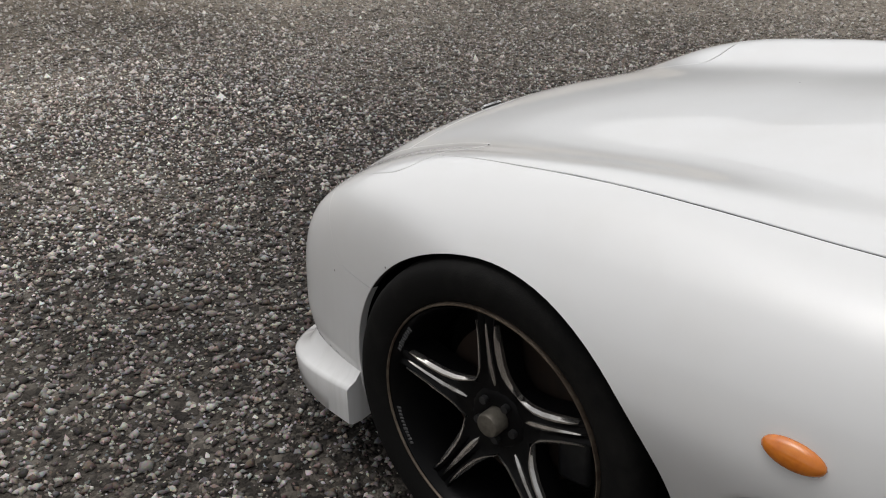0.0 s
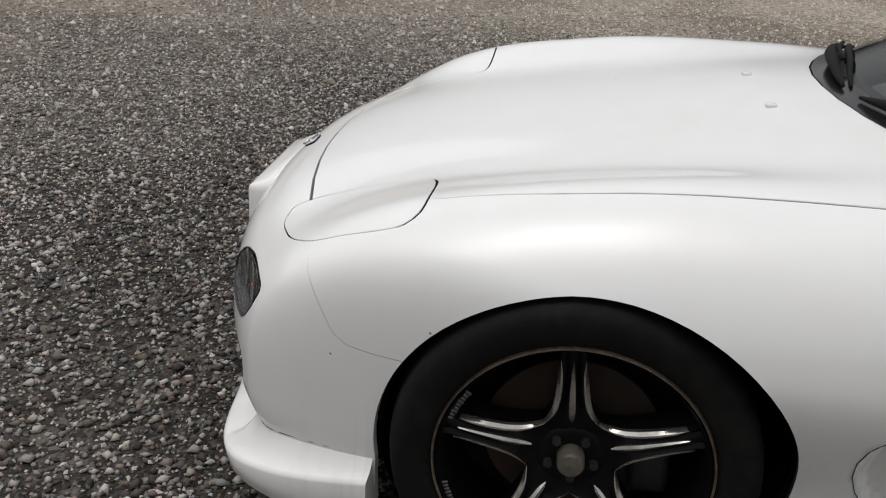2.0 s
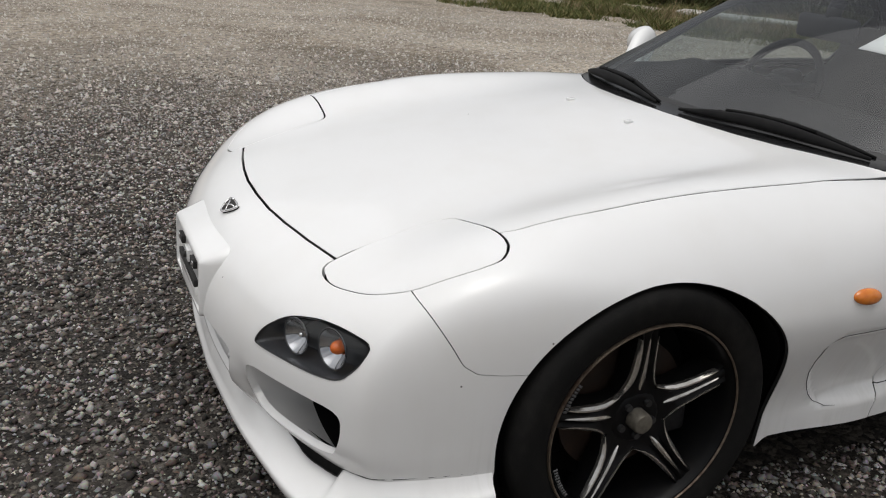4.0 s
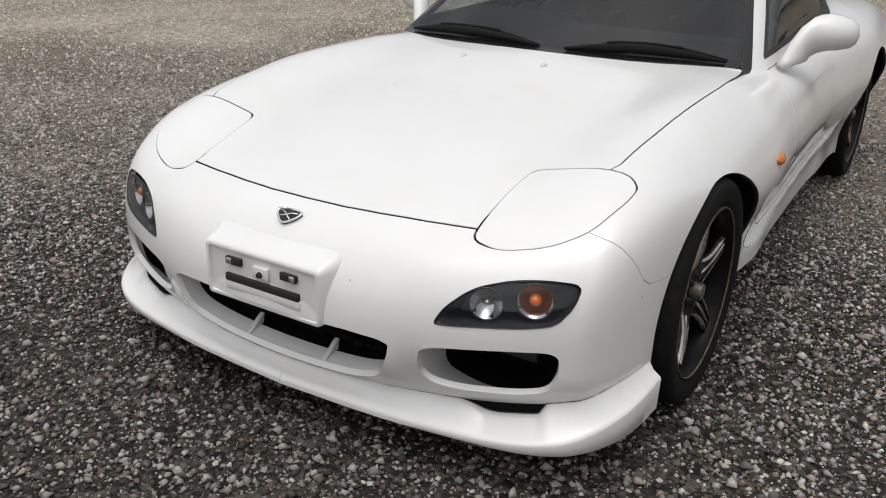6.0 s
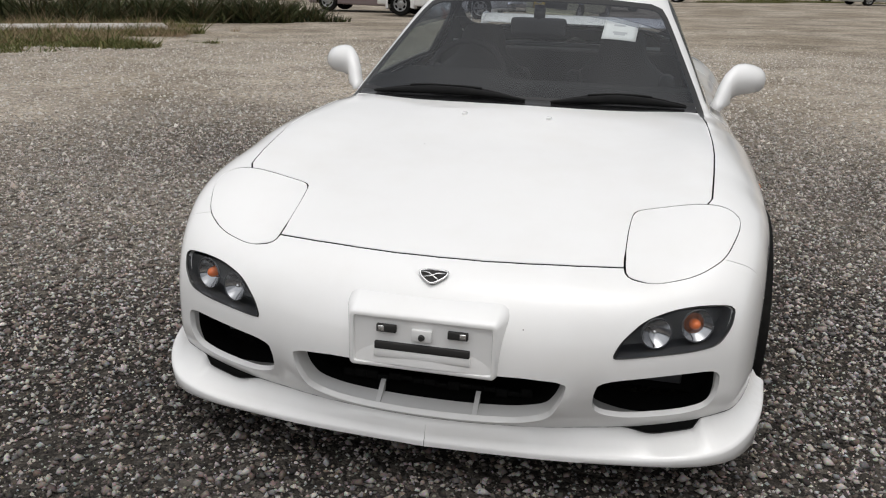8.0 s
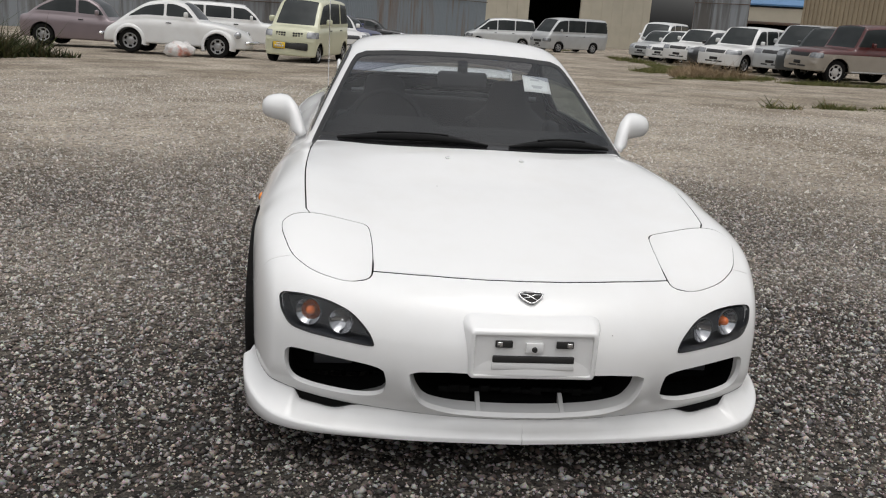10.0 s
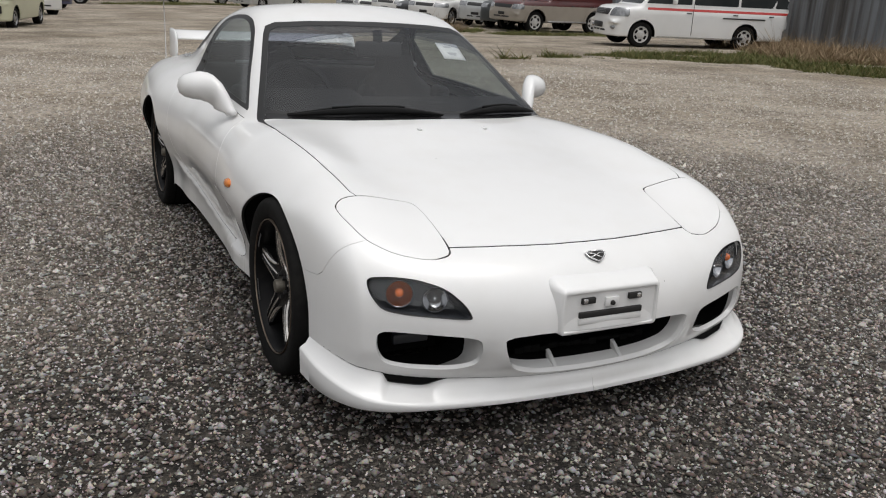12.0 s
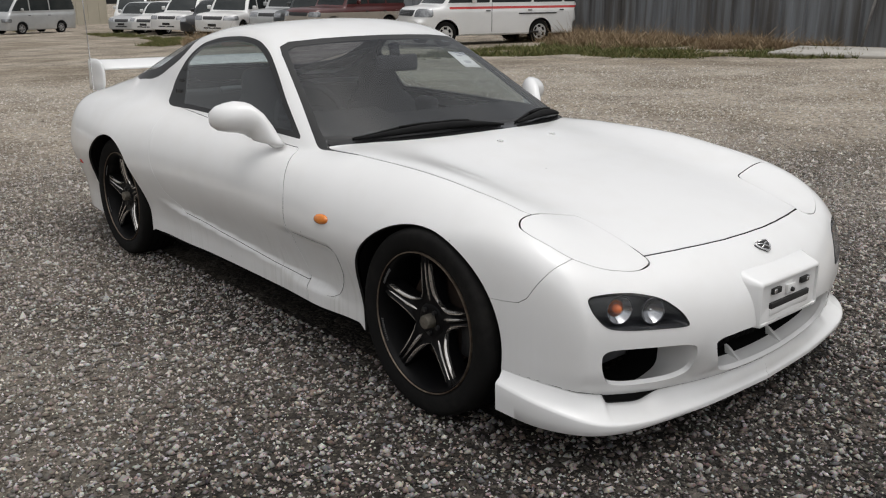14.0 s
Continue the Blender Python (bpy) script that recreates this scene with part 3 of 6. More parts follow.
    nose_shade_and_beds(m, dusty.outputs[2], b.inputs["Base Color"])
    return m


def scatter_stones(count, spread, size, seed, material, half=False, lift=-0.12):
    """Loose worn stones round the car, in one mesh: deformed octahedra, half sunk in the ground."""
    rng = np.random.default_rng(seed)
    ang, rad = rng.uniform(0, 2 * math.pi, count), spread[0] + (spread[1] - spread[0]) * rng.random(count) ** spread[2] + rng.normal(0, spread[3], count)
    cx, cy = rad * np.cos(ang) * 0.95, 0.1 + rad * np.sin(ang) * 1.0
    # none under the car's middle
    free = ~((np.abs(cx) < 0.66) & (cy > -0.30) & (cy < 3.2))
    cx, cy = cx[free], cy[free]
    count = len(cx)
    s = rng.lognormal(math.log(size), 0.45, count).clip(size * 0.45, size * 2.4)
    base = np.array([(1, 0, 0), (0, 1, 0), (-1, 0, 0), (0, -1, 0), (0, 0, 1), (0, 0, -1)], float)
    faces = np.array([(0, 1, 4), (1, 2, 4), (2, 3, 4), (3, 0, 4), (1, 0, 5), (2, 1, 5), (3, 2, 5), (0, 3, 5)])
    if half:
        # bedded stones: only the upper part shows
        faces = faces[:4]
    P = base[None] * rng.uniform(0.75, 1.2, (count, 6, 1)) + rng.normal(0, 0.15, (count, 6, 3))
    P *= np.stack([rng.uniform(0.8, 1.3, count), rng.uniform(0.6, 1.0, count), rng.uniform(0.45, 0.8, count) * (1.7 if half else 1.0)], 1)[:, None]
    a = rng.uniform(0, 2 * math.pi, count)
    c, sn = np.cos(a)[:, None], np.sin(a)[:, None]
    X, Y = P[..., 0] * c - P[..., 1] * sn, P[..., 0] * sn + P[..., 1] * c
    V = np.stack([X * s[:, None] + cx[:, None], Y * s[:, None] + cy[:, None], P[..., 2] * s[:, None] + (lift if half else 0.30) * s[:, None] + ground_z(cx, cy)[:, None]], -1).reshape(-1, 3)
    F = (faces[None] + 6 * np.arange(count)[:, None, None]).reshape(-1)
    me = bpy.data.meshes.new("gravel")
    me.vertices.add(len(V))
    me.vertices.foreach_set("co", V.ravel())
    me.loops.add(len(F))
    me.loops.foreach_set("vertex_index", F)
    me.polygons.add(len(F) // 3)
    me.polygons.foreach_set("loop_start", np.arange(0, len(F), 3))
    me.polygons.foreach_set("loop_total", np.full(len(F) // 3, 3))
    me.polygons.foreach_set("use_smooth", np.ones(len(F) // 3, bool))
    me.update(calc_edges=True)
    me.materials.append(material)
    return tagged(new("gravel", me), "loose grey and white crushed stones on the lot", "gravel", kind="stuff")


STONE = stone_material("crushed_stone", 0.0, 0.0)
scatter_stones(210000, (0.3, 5.2, 0.62, 0.6), 0.0070, 3, STONE)
scatter_stones(150000, (0.6, 3.9, 0.60, 0.4), 0.0042, 5, STONE, half=True, lift=0.0)
scatter_stones(230000, (3.6, 13.5, 0.80, 0.9), 0.0098, 4, STONE, half=True, lift=-0.15)

# ---- the white sports car ----
car = empty("sports_car", "white two-door sports coupe with front lip, parked on gravel", "car")

BV, BT = star(body, (-0.10, 2.85, 0.42), front=(0, 90, 120), rear=(90, 180, 45), mid=230, turns=210)

LID = rounded([(0.430, -0.49), (0.436, -0.538), (0.50, -0.541), (0.60, -0.495), (0.664, -0.435), (0.697, -0.340), (0.702, -0.282),
               (0.672, -0.254), (0.58, -0.252), (0.50, -0.256), (0.456, -0.262), (0.440, -0.284), (0.432, -0.37)], 2)
HOOD = np.array([(-0.3, -0.56), (0, -0.567), (0.11, -0.564), (0.21, -0.553), (0.32, -0.534), (0.432, -0.508), (0.50, -0.45), (0.60, -0.30), (0.634, -0.225),
                 (0.646, -0.05), (0.654, 0.10), (0.657, 0.25), (0.657, 0.45), (0.652, 0.65), (0.643, 0.752), (0.632, 0.744), (0.54, 0.660), (0.44, 0.603), (0.33, 0.556), (0.22, 0.522), (0.11, 0.502), (0, 0.496), (-0.3, 0.53)])
COWL = np.array([(-0.3, 0.44), (0, 0.44), (0.630, 0.62), (0.630, 0.778), (0.54, 0.705), (0.44, 0.652), (0.33, 0.608), (0.22, 0.576), (0.11, 0.558), (0, 0.552), (-0.3, 0.57)])
SEAM = np.array([(-1.3, -0.1), (-1.3, 1.2), (-0.435, 1.2), (-0.438, 0.575), (-0.416, 0.540), (-0.394, 0.505), (-0.376, 0.474), (-0.350, 0.457), (-0.305, 0.452), (-0.20, 0.447), (-0.20, -0.1)])
DOOR = np.array([(0.60, 0.80), (0.60, 0.254),
                 (1.06, 0.284), (1.40, 0.308), (1.70, 0.338), (1.84, 0.41), (1.93, 0.55), (1.97, 0.68), (1.98, 0.80)])
ARCH_F = np.array([(0.034 + (0.331 if math.cos(a) > 0 else 0.336) * math.cos(a), 0.295 + 0.309 * math.sin(a)) for a in np.linspace(-0.15, math.pi + 0.15, 40)] + [(-0.305, 0.0), (0.345, 0.0)])
ARCH_R = np.array([(2.392 + 0.315 * math.cos(a), 0.298 + 0.318 * math.sin(a)) for a in np.linspace(-0.15, math.pi + 0.15, 40)] + [(2.08, 0.0), (2.70, 0.0)])
SCREEN_EDGE = np.array([(-0.3, 0.60), (0.70, 0.60), (0.658, 0.735), (0.63, 0.795), (0.585, 0.885), (0.535, 0.985), (0.508, 1.035), (0.485, 1.066), (0.44, 1.083), (0.30, 1.095), (0.15, 1.101), (0, 1.103), (-0.3, 1.10)])
SIDE_WIN = rounded([(0.875, 0.748), (0.93, 0.752), (1.20, 0.760), (1.50, 0.772), (1.80, 0.778), (2.02, 0.775), (2.085, 0.80), (2.09, 0.89), (2.03, 0.99), (1.93, 1.06),
                    (1.77, 1.092), (1.56, 1.102), (1.43, 1.088), (1.32, 1.045), (1.20, 0.97), (1.06, 0.87), (0.93, 0.785)], 2)
REAR_WIN = rounded([(-0.5, 2.02), (0.46, 2.00), (0.56, 2.07), (0.575, 2.4), (0.52, 2.78), (0.38, 2.92), (-0.5, 2.98)], 2)
LAMP = rounded([(0.421, 0.394), (0.440, 0.432), (0.487, 0.474), (0.555, 0.494), (0.62, 0.500), (0.690, 0.496), (0.684, 0.452), (0.657, 0.413), (0.60, 0.403), (0.52, 0.398), (0.45, 0.393)], 2)
GRILLE = rounded([(-0.331, 0.346), (0.331, 0.346), (0.322, 0.290), (0.292, 0.230), (0.215, 0.201), (0.10, 0.194), (-0.10, 0.194), (-0.215, 0.201), (-0.292, 0.230), (-0.322, 0.290)], 2)
INTAKE = rounded([(0.388, 0.300), (0.400, 0.338), (0.56, 0.350), (0.668, 0.354), (0.670, 0.300), (0.650, 0.254), (0.588, 0.238), (0.475, 0.234), (0.392, 0.250)], 2)

GAP = 0.0021


def on_top(poly, P):
    return np.where(P[:, 2] > 0.42, inside(poly, P[:, 0], P[:, 1]), -1.0)


def in_front(poly, P):
    return np.where(P[:, 1] < 0.0, inside(poly, P[:, 0], P[:, 2]), -1.0)


def from_side(poly, P):
    return np.where(P[:, 0] > 0.30, inside(poly, P[:, 1], P[:, 2]), -1.0)


def in_arch(P):
    return np.where(P[:, 0] > 0.45, np.maximum(inside(ARCH_F, P[:, 1], P[:, 2]), inside(ARCH_R, P[:, 1], P[:, 2])), -1.0)


def above_door(P):
    """Above nought where the cabin's skin lies outside that of the lower body."""
    x, y, z = P.T
    return tub(x, y, z) - cabin(x, y, z)


def hood_area(P):
    # the front joint of the bonnet is the widest
    return on_top(HOOD, P)


def lid_area(P):
    return on_top(LID, P)


def lid_gap(P):
    # wide behind the lid and at its inner front corner, tight along its outer edge
    rear = ramp((P[:, 1] + 0.30) / 0.03)
    corner = ramp((0.50 - P[:, 0]) / 0.04) * ramp((-0.44 - P[:, 1]) / 0.04)
    return 0.0012 + 0.0016 * np.maximum(rear, corner)


def cowl_area(P):
    return np.minimum(on_top(COWL, P), np.where(P[:, 2] > 0.70, 1.0, -1.0))


def screen_area(P):
    front = inside(SCREEN_EDGE, P[:, 0], P[:, 2])
    return np.minimum(np.minimum(front, np.minimum(1.5 - P[:, 1], P[:, 1] - 0.52)), -np.maximum(on_top(COWL, P), on_top(HOOD, P)))


def cut(V, T, *tests):
    for t in tests:
        if len(T):
            V, T = clip(V, T, t(V))
    return V, T


def no(area, gap=GAP):
    return lambda P: -area(P) - gap


def yes(area, gap=GAP):
    return lambda P: area(P) - gap


bumper_area = lambda P: inside(SEAM, P[:, 1], P[:, 2])
door_area = lambda P: np.minimum(np.minimum(from_side(DOOR, P), -fender_area(P)), -above_door(P) + 0.004)
side_win = lambda P: np.minimum(from_side(SIDE_WIN, P), above_door(P) + 0.004)
rear_win = lambda P: np.where(P[:, 2] > 0.75, inside(REAR_WIN, P[:, 0], P[:, 1]), -1.0)
holes = lambda P: np.maximum(np.maximum(in_front(LAMP, P), in_front(GRILLE, P)), in_front(INTAKE, P))
fender_back = curve((0.0, 0.68), (0.20, 0.69), (0.27, 0.715), (0.36, 0.745), (0.46, 0.765), (0.54, 0.775), (0.60, 0.795), (0.66, 0.83), (0.70, 0.862), (0.755, 0.892), (0.80, 0.90))
fender_area = lambda P: fender_back(P[:, 2]) - P[:, 1]
low = lambda P: P[:, 2] - 0.155 - 0.036 * ramp((P[:, 1] - 0.33) / 0.06) * ramp((2.12 - P[:, 1]) / 0.06)

V, T = cut(BV, BT, low, no(in_arch, 0), lambda P: hood_area(P) - 0.0026 - 0.0018 * (P[:, 1] < -0.47), lambda P: -lid_area(P) - lid_gap(P))
panel("hood", V, T, body, WHITE, car, edge=GAPDARK, label= "smooth white bonnet", both=True)
V, T = cut(BV, BT, lambda P: lid_area(P) - lid_gap(P))
for s in (1, -1):
    panel("headlight_lid", V, T, body, WHITE, car, edge=GAPDARK, label= "closed white pop-up headlight lid", side=s)
V, T = cut(BV, BT, low, yes(bumper_area, 0.0009), no(in_arch, 0), no(hood_area), lambda P: -lid_area(P) - lid_gap(P), no(holes, 0.0005))
V, T = main_piece(V, T)
bumper = panel("front_bumper", V, T, body, WHITE, car, label= "white front bumper with air intakes", both=True, depth=0.016)
V, T = cut(BV, BT, low, no(bumper_area, 0.0009), no(in_arch, 0), no(hood_area), lambda P: -lid_area(P) - lid_gap(P), yes(fender_area, 0.0036), no(cowl_area, 0.001), no(screen_area, 0), lambda P: -above_door(P) + 0.002)
for s in (1, -1):
    panel("front_fender", V, T, body, WHITE, car, edge=GAPDARK, label= "white front wing with faint dirt streaks", side=s)
V, T = cut(BV, BT, lambda P: door_area(P) - 0.0008 - 0.0026 * ramp((P[:, 2] - 0.33) / 0.05) * ramp((0.72 - P[:, 2]) / 0.03), no(side_win, 0))
for s in (1, -1):
    panel("door", V, T, body, WHITE, car, edge=GAPDARK, label= "white car door", side=s)
# the shell: roof, pillars, sills and rear quarters in one sheet
lower_front = lambda P: np.maximum(-fender_area(P) - 0.0020, above_door(P) - 0.002)
V, T = cut(BV, BT, low, no(in_arch, 0), no(door_area, 0.0010), lower_front, no(cowl_area, 0.001), no(screen_area, 0.0), no(side_win, 0.0), no(rear_win, 0.0), no(hood_area))
panel("body_shell", V, T, body, WHITE, car, edge=GAPDARK, label= "white roof, pillars and rear quarters", both=True)
V, T = cut(BV, BT, yes(cowl_area, 0), no(hood_area))
panel("cowl", V, T, body, GLOSSBLACK, car, "black plastic cowl below the windscreen", both=True, depth=0.02)
V, T = cut(BV, BT, yes(screen_area, 0.0005), lambda P: 0.017 - screen_area(P))
panel("windscreen_seal", V, T, body, SEAL, car, "", both=True, depth=0.006)
V, T = cut(BV, BT, yes(screen_area, 0.017), lambda P: 1.108 - P[:, 1])
windscreen = panel("windscreen", V, T, body, SCREEN, car, "clear windscreen", both=True, depth=0.003)
V, T = cut(BV, BT, yes(screen_area, 0.017), lambda P: P[:, 1] - 1.108, lambda P: 1.140 - P[:, 1])
band_foot = panel("shade_band_foot", V, T, body, BANDFOOT, windscreen, "lightly tinted foot of the shade band", both=True, depth=0.003)
V, T = cut(BV, BT, yes(screen_area, 0.017), lambda P: P[:, 1] - 1.140)
shade_band = panel("shade_band", V, T, body, BAND, windscreen, "blue-grey tinted shade band", both=True, depth=0.003)
V, T = cut(BV, BT, yes(rear_win, 0.0), lambda P: 0.03 - rear_win(P))
panel("rear_window_seal", V, T, body, SEAL, car, "", both=True, depth=0.006)
V, T = cut(BV, BT, yes(rear_win, 0.03))
panes = [windscreen, band_foot, shade_band, panel("rear_window", V, T, body, SCREEN, car, "curved rear hatch glass", both=True, depth=0.003)]
quarter = lambda P: 1.90 + 0.55 * (P[:, 2] - 0.78) - P[:, 1]
V, T = cut(BV, BT, yes(side_win, 0.0005), lambda P: np.maximum(0.018 - side_win(P), -quarter(P)))
for s in (1, -1):
    panel("window_seal", V, T, body, SEAL, car, "black window surround and handle panel", side=s, depth=0.008)
V, T = cut(BV, BT, yes(side_win, 0.018), yes(quarter, 0))
for s in (1, -1):
    panes.append(panel("side_window", V, T, body, SIDEGLASS, car, "greenish side window", side=s, depth=0.003))

# black liner added to darken the gaps, open at the lamps, intakes and glass
inner = lambda x, y, z: tub(x, y, z) + 0.03
V, T = star(inner, (-0.10, 2.85, 0.42), front=(0, 90, 50), rear=(90, 180, 20), mid=90, turns=80)
grown = lambda P: np.maximum(np.maximum(in_front(LAMP, P), in_front(GRILLE, P)), in_front(INTAKE, P)) + 0.02
cabin_hole = lambda P: np.where(P[:, 2] > 0.55, inside(np.array([(-1, 0.62), (0.60, 0.74), (0.66, 0.9), (0.66, 2.1), (0.5, 2.95), (-1, 2.95)]), P[:, 0], P[:, 1]), -1.0)
V, T = cut(V, T, lambda P: P[:, 2] - 0.16, lambda P: -in_arch(P) - 0.0, lambda P: -grown(P), lambda P: -cabin_hole(P))
panel("dark_gap_liner", V, T, inner, VOID, car, "black liner added behind the panel gaps", both=True, depth=0.004)
headliner = lambda x, y, z: cabin(x, y, z) + 0.018
V, T = star(lambda x, y, z: np.maximum(headliner(x, y, z), 0.70 - z), (1.2, 2.4, 0.80), front=(0, 90, 50), rear=(90, 180, 40), mid=70, turns=80, lo=-20)
V, T = cut(V, T, lambda P: P[:, 2] - 0.77, lambda P: P[:, 1] - 0.70, no(screen_area, -0.012), no(side_win, -0.004), no(rear_win, -0.012))
panel("headliner", V, T, headliner, TRIM_DARK, car, "dark roof lining", both=True, depth=0.003)


def skin_y(x, z, field=body):
    """How far forward the skin lies at (x, z)."""
    x, z = np.asarray(x, float), np.asarray(z, float)
    a, b = np.full(x.shape, -1.2), np.full(x.shape, -0.15)
    for _ in range(40):
        m = (a + b) / 2
        o = field(x, m, z) > 0
        a, b = np.where(o, m, a), np.where(o, b, m)
    return (a + b) / 2


def skin_x(y, z, field=body):
    """How far out the skin lies at (y, z)."""
    y, z = np.asarray(y, float), np.asarray(z, float)
    a, b = np.full(y.shape, 0.3), np.full(y.shape, 1.2)
    for _ in range(40):
        m = (a + b) / 2
        o = field(m, y, z) > 0
        b, a = np.where(o, m, b), np.where(o, a, m)
    return (a + b) / 2


def skin_z(x, y, field=body):
    x, y = np.asarray(x, float), np.asarray(y, float)
    a, b = np.full(x.shape, 0.4), np.full(x.shape, 1.4)
    for _ in range(40):
        m = (a + b) / 2
        o = field(x, y, m) > 0
        b, a = np.where(o, m, b), np.where(o, a, m)
    return (a + b) / 2


def opening(name, poly, material, depth, squeeze, lift, parent, label="", side=1, lip=0.006, plane=None):
    """The walls of an opening in the nose: from its edge on the skin back to a smaller outline, at a depth or in a plane across."""
    c = (poly.min(0) + poly.max(0)) / 2
    y = skin_y(poly[:, 0], poly[:, 1])
    rings = []
    for k, (deep, frac) in enumerate([(0.0, 0.0), (lip * 0.4, 0.06), (lip, 0.12), (depth * 0.5, 0.55), (depth, 1.0)]):
        p = c + (poly - c) * (1 - frac * (1 - np.array(squeeze))) + np.array(lift) * frac
        back_y = y + deep if plane is None else y + frac * np.maximum(plane - y, 0.008)
        rings.append(np.stack([p[:, 0] * side, back_y + (0.0012 if k == 0 else 0), p[:, 1]], 1))
    back = rings[-1].copy()
    return skin(name, rings, material, parent, label, cap=False, sharp=50), back


# centre intake: white walls, two little fins, dark radiator behind
duct, back = opening("intake_duct", GRILLE, WHITE, 0.055, (0.96, 0.80), (0, 0.004), bumper, "white duct of the centre intake")

# walls behind the duct coloured near black for the dark inside
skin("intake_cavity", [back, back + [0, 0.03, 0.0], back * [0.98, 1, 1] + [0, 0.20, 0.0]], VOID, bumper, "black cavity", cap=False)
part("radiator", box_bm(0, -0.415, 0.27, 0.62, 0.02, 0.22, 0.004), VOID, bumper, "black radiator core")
for i in range(9):
    part("radiator_tube", box_bm(0, -0.428, 0.185 + 0.02 * i, 0.60, 0.006, 0.004), BLACK, bumper)
for x in (-0.125, 0.115):
    bm = bmesh.new()
    pts = [(-0.668, 0.197), (-0.612, 0.205), (-0.606, 0.240), (-0.616, 0.236)]
    a, b = [bm.verts.new((x - 0.006, *p)) for p in pts], [bm.verts.new((x + 0.006, *p)) for p in pts]
    bm.faces.new(a), bm.faces.new(b[::-1])
    for i in range(4):
        bm.faces.new((a[i], a[(i + 1) % 4], b[(i + 1) % 4], b[i]))
    part("duct_fin", bm, WHITE, bumper, "small white upright fin", smooth=False)
# torn black foam strip along the foot of the intake
strip_rng = random.Random(5)
for i in range(16):
    x = -0.22 + 0.03 * i
    part("foam_scrap", box_bm(x, -0.590, 0.240 + strip_rng.uniform(-0.004, 0.004), 0.030, 0.012, strip_rng.uniform(0.010, 0.024), 0.003), VOID, bumper)

for s in (1, -1):
    duct, back = opening("side_duct", INTAKE, WHITE, 0.060, (1.01, 1.25), (-0.012, -0.016), bumper, "white side intake duct", side=s, plane=-0.536)
    # dark of the side intake put into the wall colour
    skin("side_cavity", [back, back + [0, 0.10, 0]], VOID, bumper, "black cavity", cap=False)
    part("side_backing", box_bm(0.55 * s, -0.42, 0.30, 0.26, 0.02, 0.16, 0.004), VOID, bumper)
    part("fog_lamp_bracket", box_bm(0.535 * s, -0.492, 0.288, 0.11, 0.02, 0.030, 0.004), BUCKET, bumper, "black bracket inside the intake")

# ---- front combination lamps ----
for s in (1, -1):
    edge = LAMP
    y = skin_y(edge[:, 0], edge[:, 1])
    c = edge.mean(0)
    ring = lambda f, d: np.stack([(c[0] + (edge[:, 0] - c[0]) * f) * s, y + d, c[1] + (edge[:, 1] - c[1]) * f], 1)
    lamp = skin("combination_lamp", [ring(1.0, 0.001), ring(0.985, 0.004), ring(0.96, 0.010), ring(0.93, 0.05), ring(0.85, 0.075)], BUCKET, car, "clear front lamp with amber indicator in a dark housing", cap=False)
    back = ring(0.85, 0.075)
    bm = bmesh.new()
    bm.faces.new([bm.verts.new(p) for p in back])
    part("lamp_back", bm, BUCKET, lamp, smooth=False)
    skin("lamp_seal", [ring(1.004, -0.0015), ring(0.975, -0.0015), ring(0.965, 0.003)], SEAL, lamp, "black lamp seal", cap=False)
    for cx, cz, r, nm in ((0.516, 0.442, 0.035, "reflector"), (0.606, 0.454, 0.038, "indicator_reflector")):
        # the bowls face forward, each with its bulb in the focus
        yy = float(skin_y(np.array([cx + 0.3 * r]), np.array([cz]))[0]) + 0.010
        turn = Matrix.Translation((cx * s, yy, cz)) @ Euler((radians(-4), 0, radians(22 * s))).to_matrix().to_4x4()
        rings = [[tuple(turn @ Vector((q * math.cos(t), 0.026 * (1 - (q / r) ** 2), q * math.sin(t)))) for t in np.linspace(0, 2 * math.pi, 24, endpoint=False)] for q in np.linspace(r, 0.002, 8)]
        bowl = skin(nm, rings, REFLECTOR, lamp, "round chrome reflector", cap=False)
        amber = nm != "reflector"
        bm = bmesh.new()
        bmesh.ops.create_uvsphere(bm, u_segments=16, v_segments=10, radius=0.0135 if amber else 0.006)
        bmesh.ops.transform(bm, matrix=turn @ Matrix.Translation((0, 0.0150, 0)) @ Matrix.Diagonal((1, 1.25, 1, 1)), verts=bm.verts)
        part("bulb", bm, AMBERBULB if amber else CHROME, lamp, "amber indicator bulb" if amber else "")
        tube("reflector_ring", [tuple(turn @ Vector((r * 1.02 * math.cos(t), 0.0, r * 1.02 * math.sin(t)))) for t in np.linspace(0, 2 * math.pi, 25)], 0.0018, BUCKET, lamp, sides=6)
    V, T = cut(BV, BT, yes(lambda P: in_front(LAMP, P), 0.005))
    lens = panel("lamp_lens", V, T, body, LENS, lamp, "clear lens", side=s, depth=0.002)
    panes.append(lens)
for p in panes:
    p.visible_shadow = False

# ---- front lip spoiler ----
lip_x = curve((0, 0.0), (0.22, 0.26), (0.40, 0.46), (0.54, 0.600), (0.67, 0.702), (0.80, 0.760), (0.91, 0.785), (1, 0.798))
lip_y = curve((0, -0.690), (0.22, -0.677), (0.40, -0.652), (0.54, -0.620), (0.67, -0.565), (0.80, -0.470), (0.91, -0.383), (1, -0.305))
lip_low = curve((0, 0.113), (0.40, 0.116), (0.65, 0.120), (0.85, 0.122), (1, 0.130))
lip_fold = curve((0, 0.134), (0.40, 0.137), (0.62, 0.155), (0.80, 0.190), (1, 0.218))
lip_top = curve((0, 0.184), (0.40, 0.194), (0.62, 0.214), (0.80, 0.238), (1, 0.250))
lip_flare = curve((0, 0.0), (0.4, 0.004), (0.62, 0.018), (0.8, 0.022), (1, 0.013))
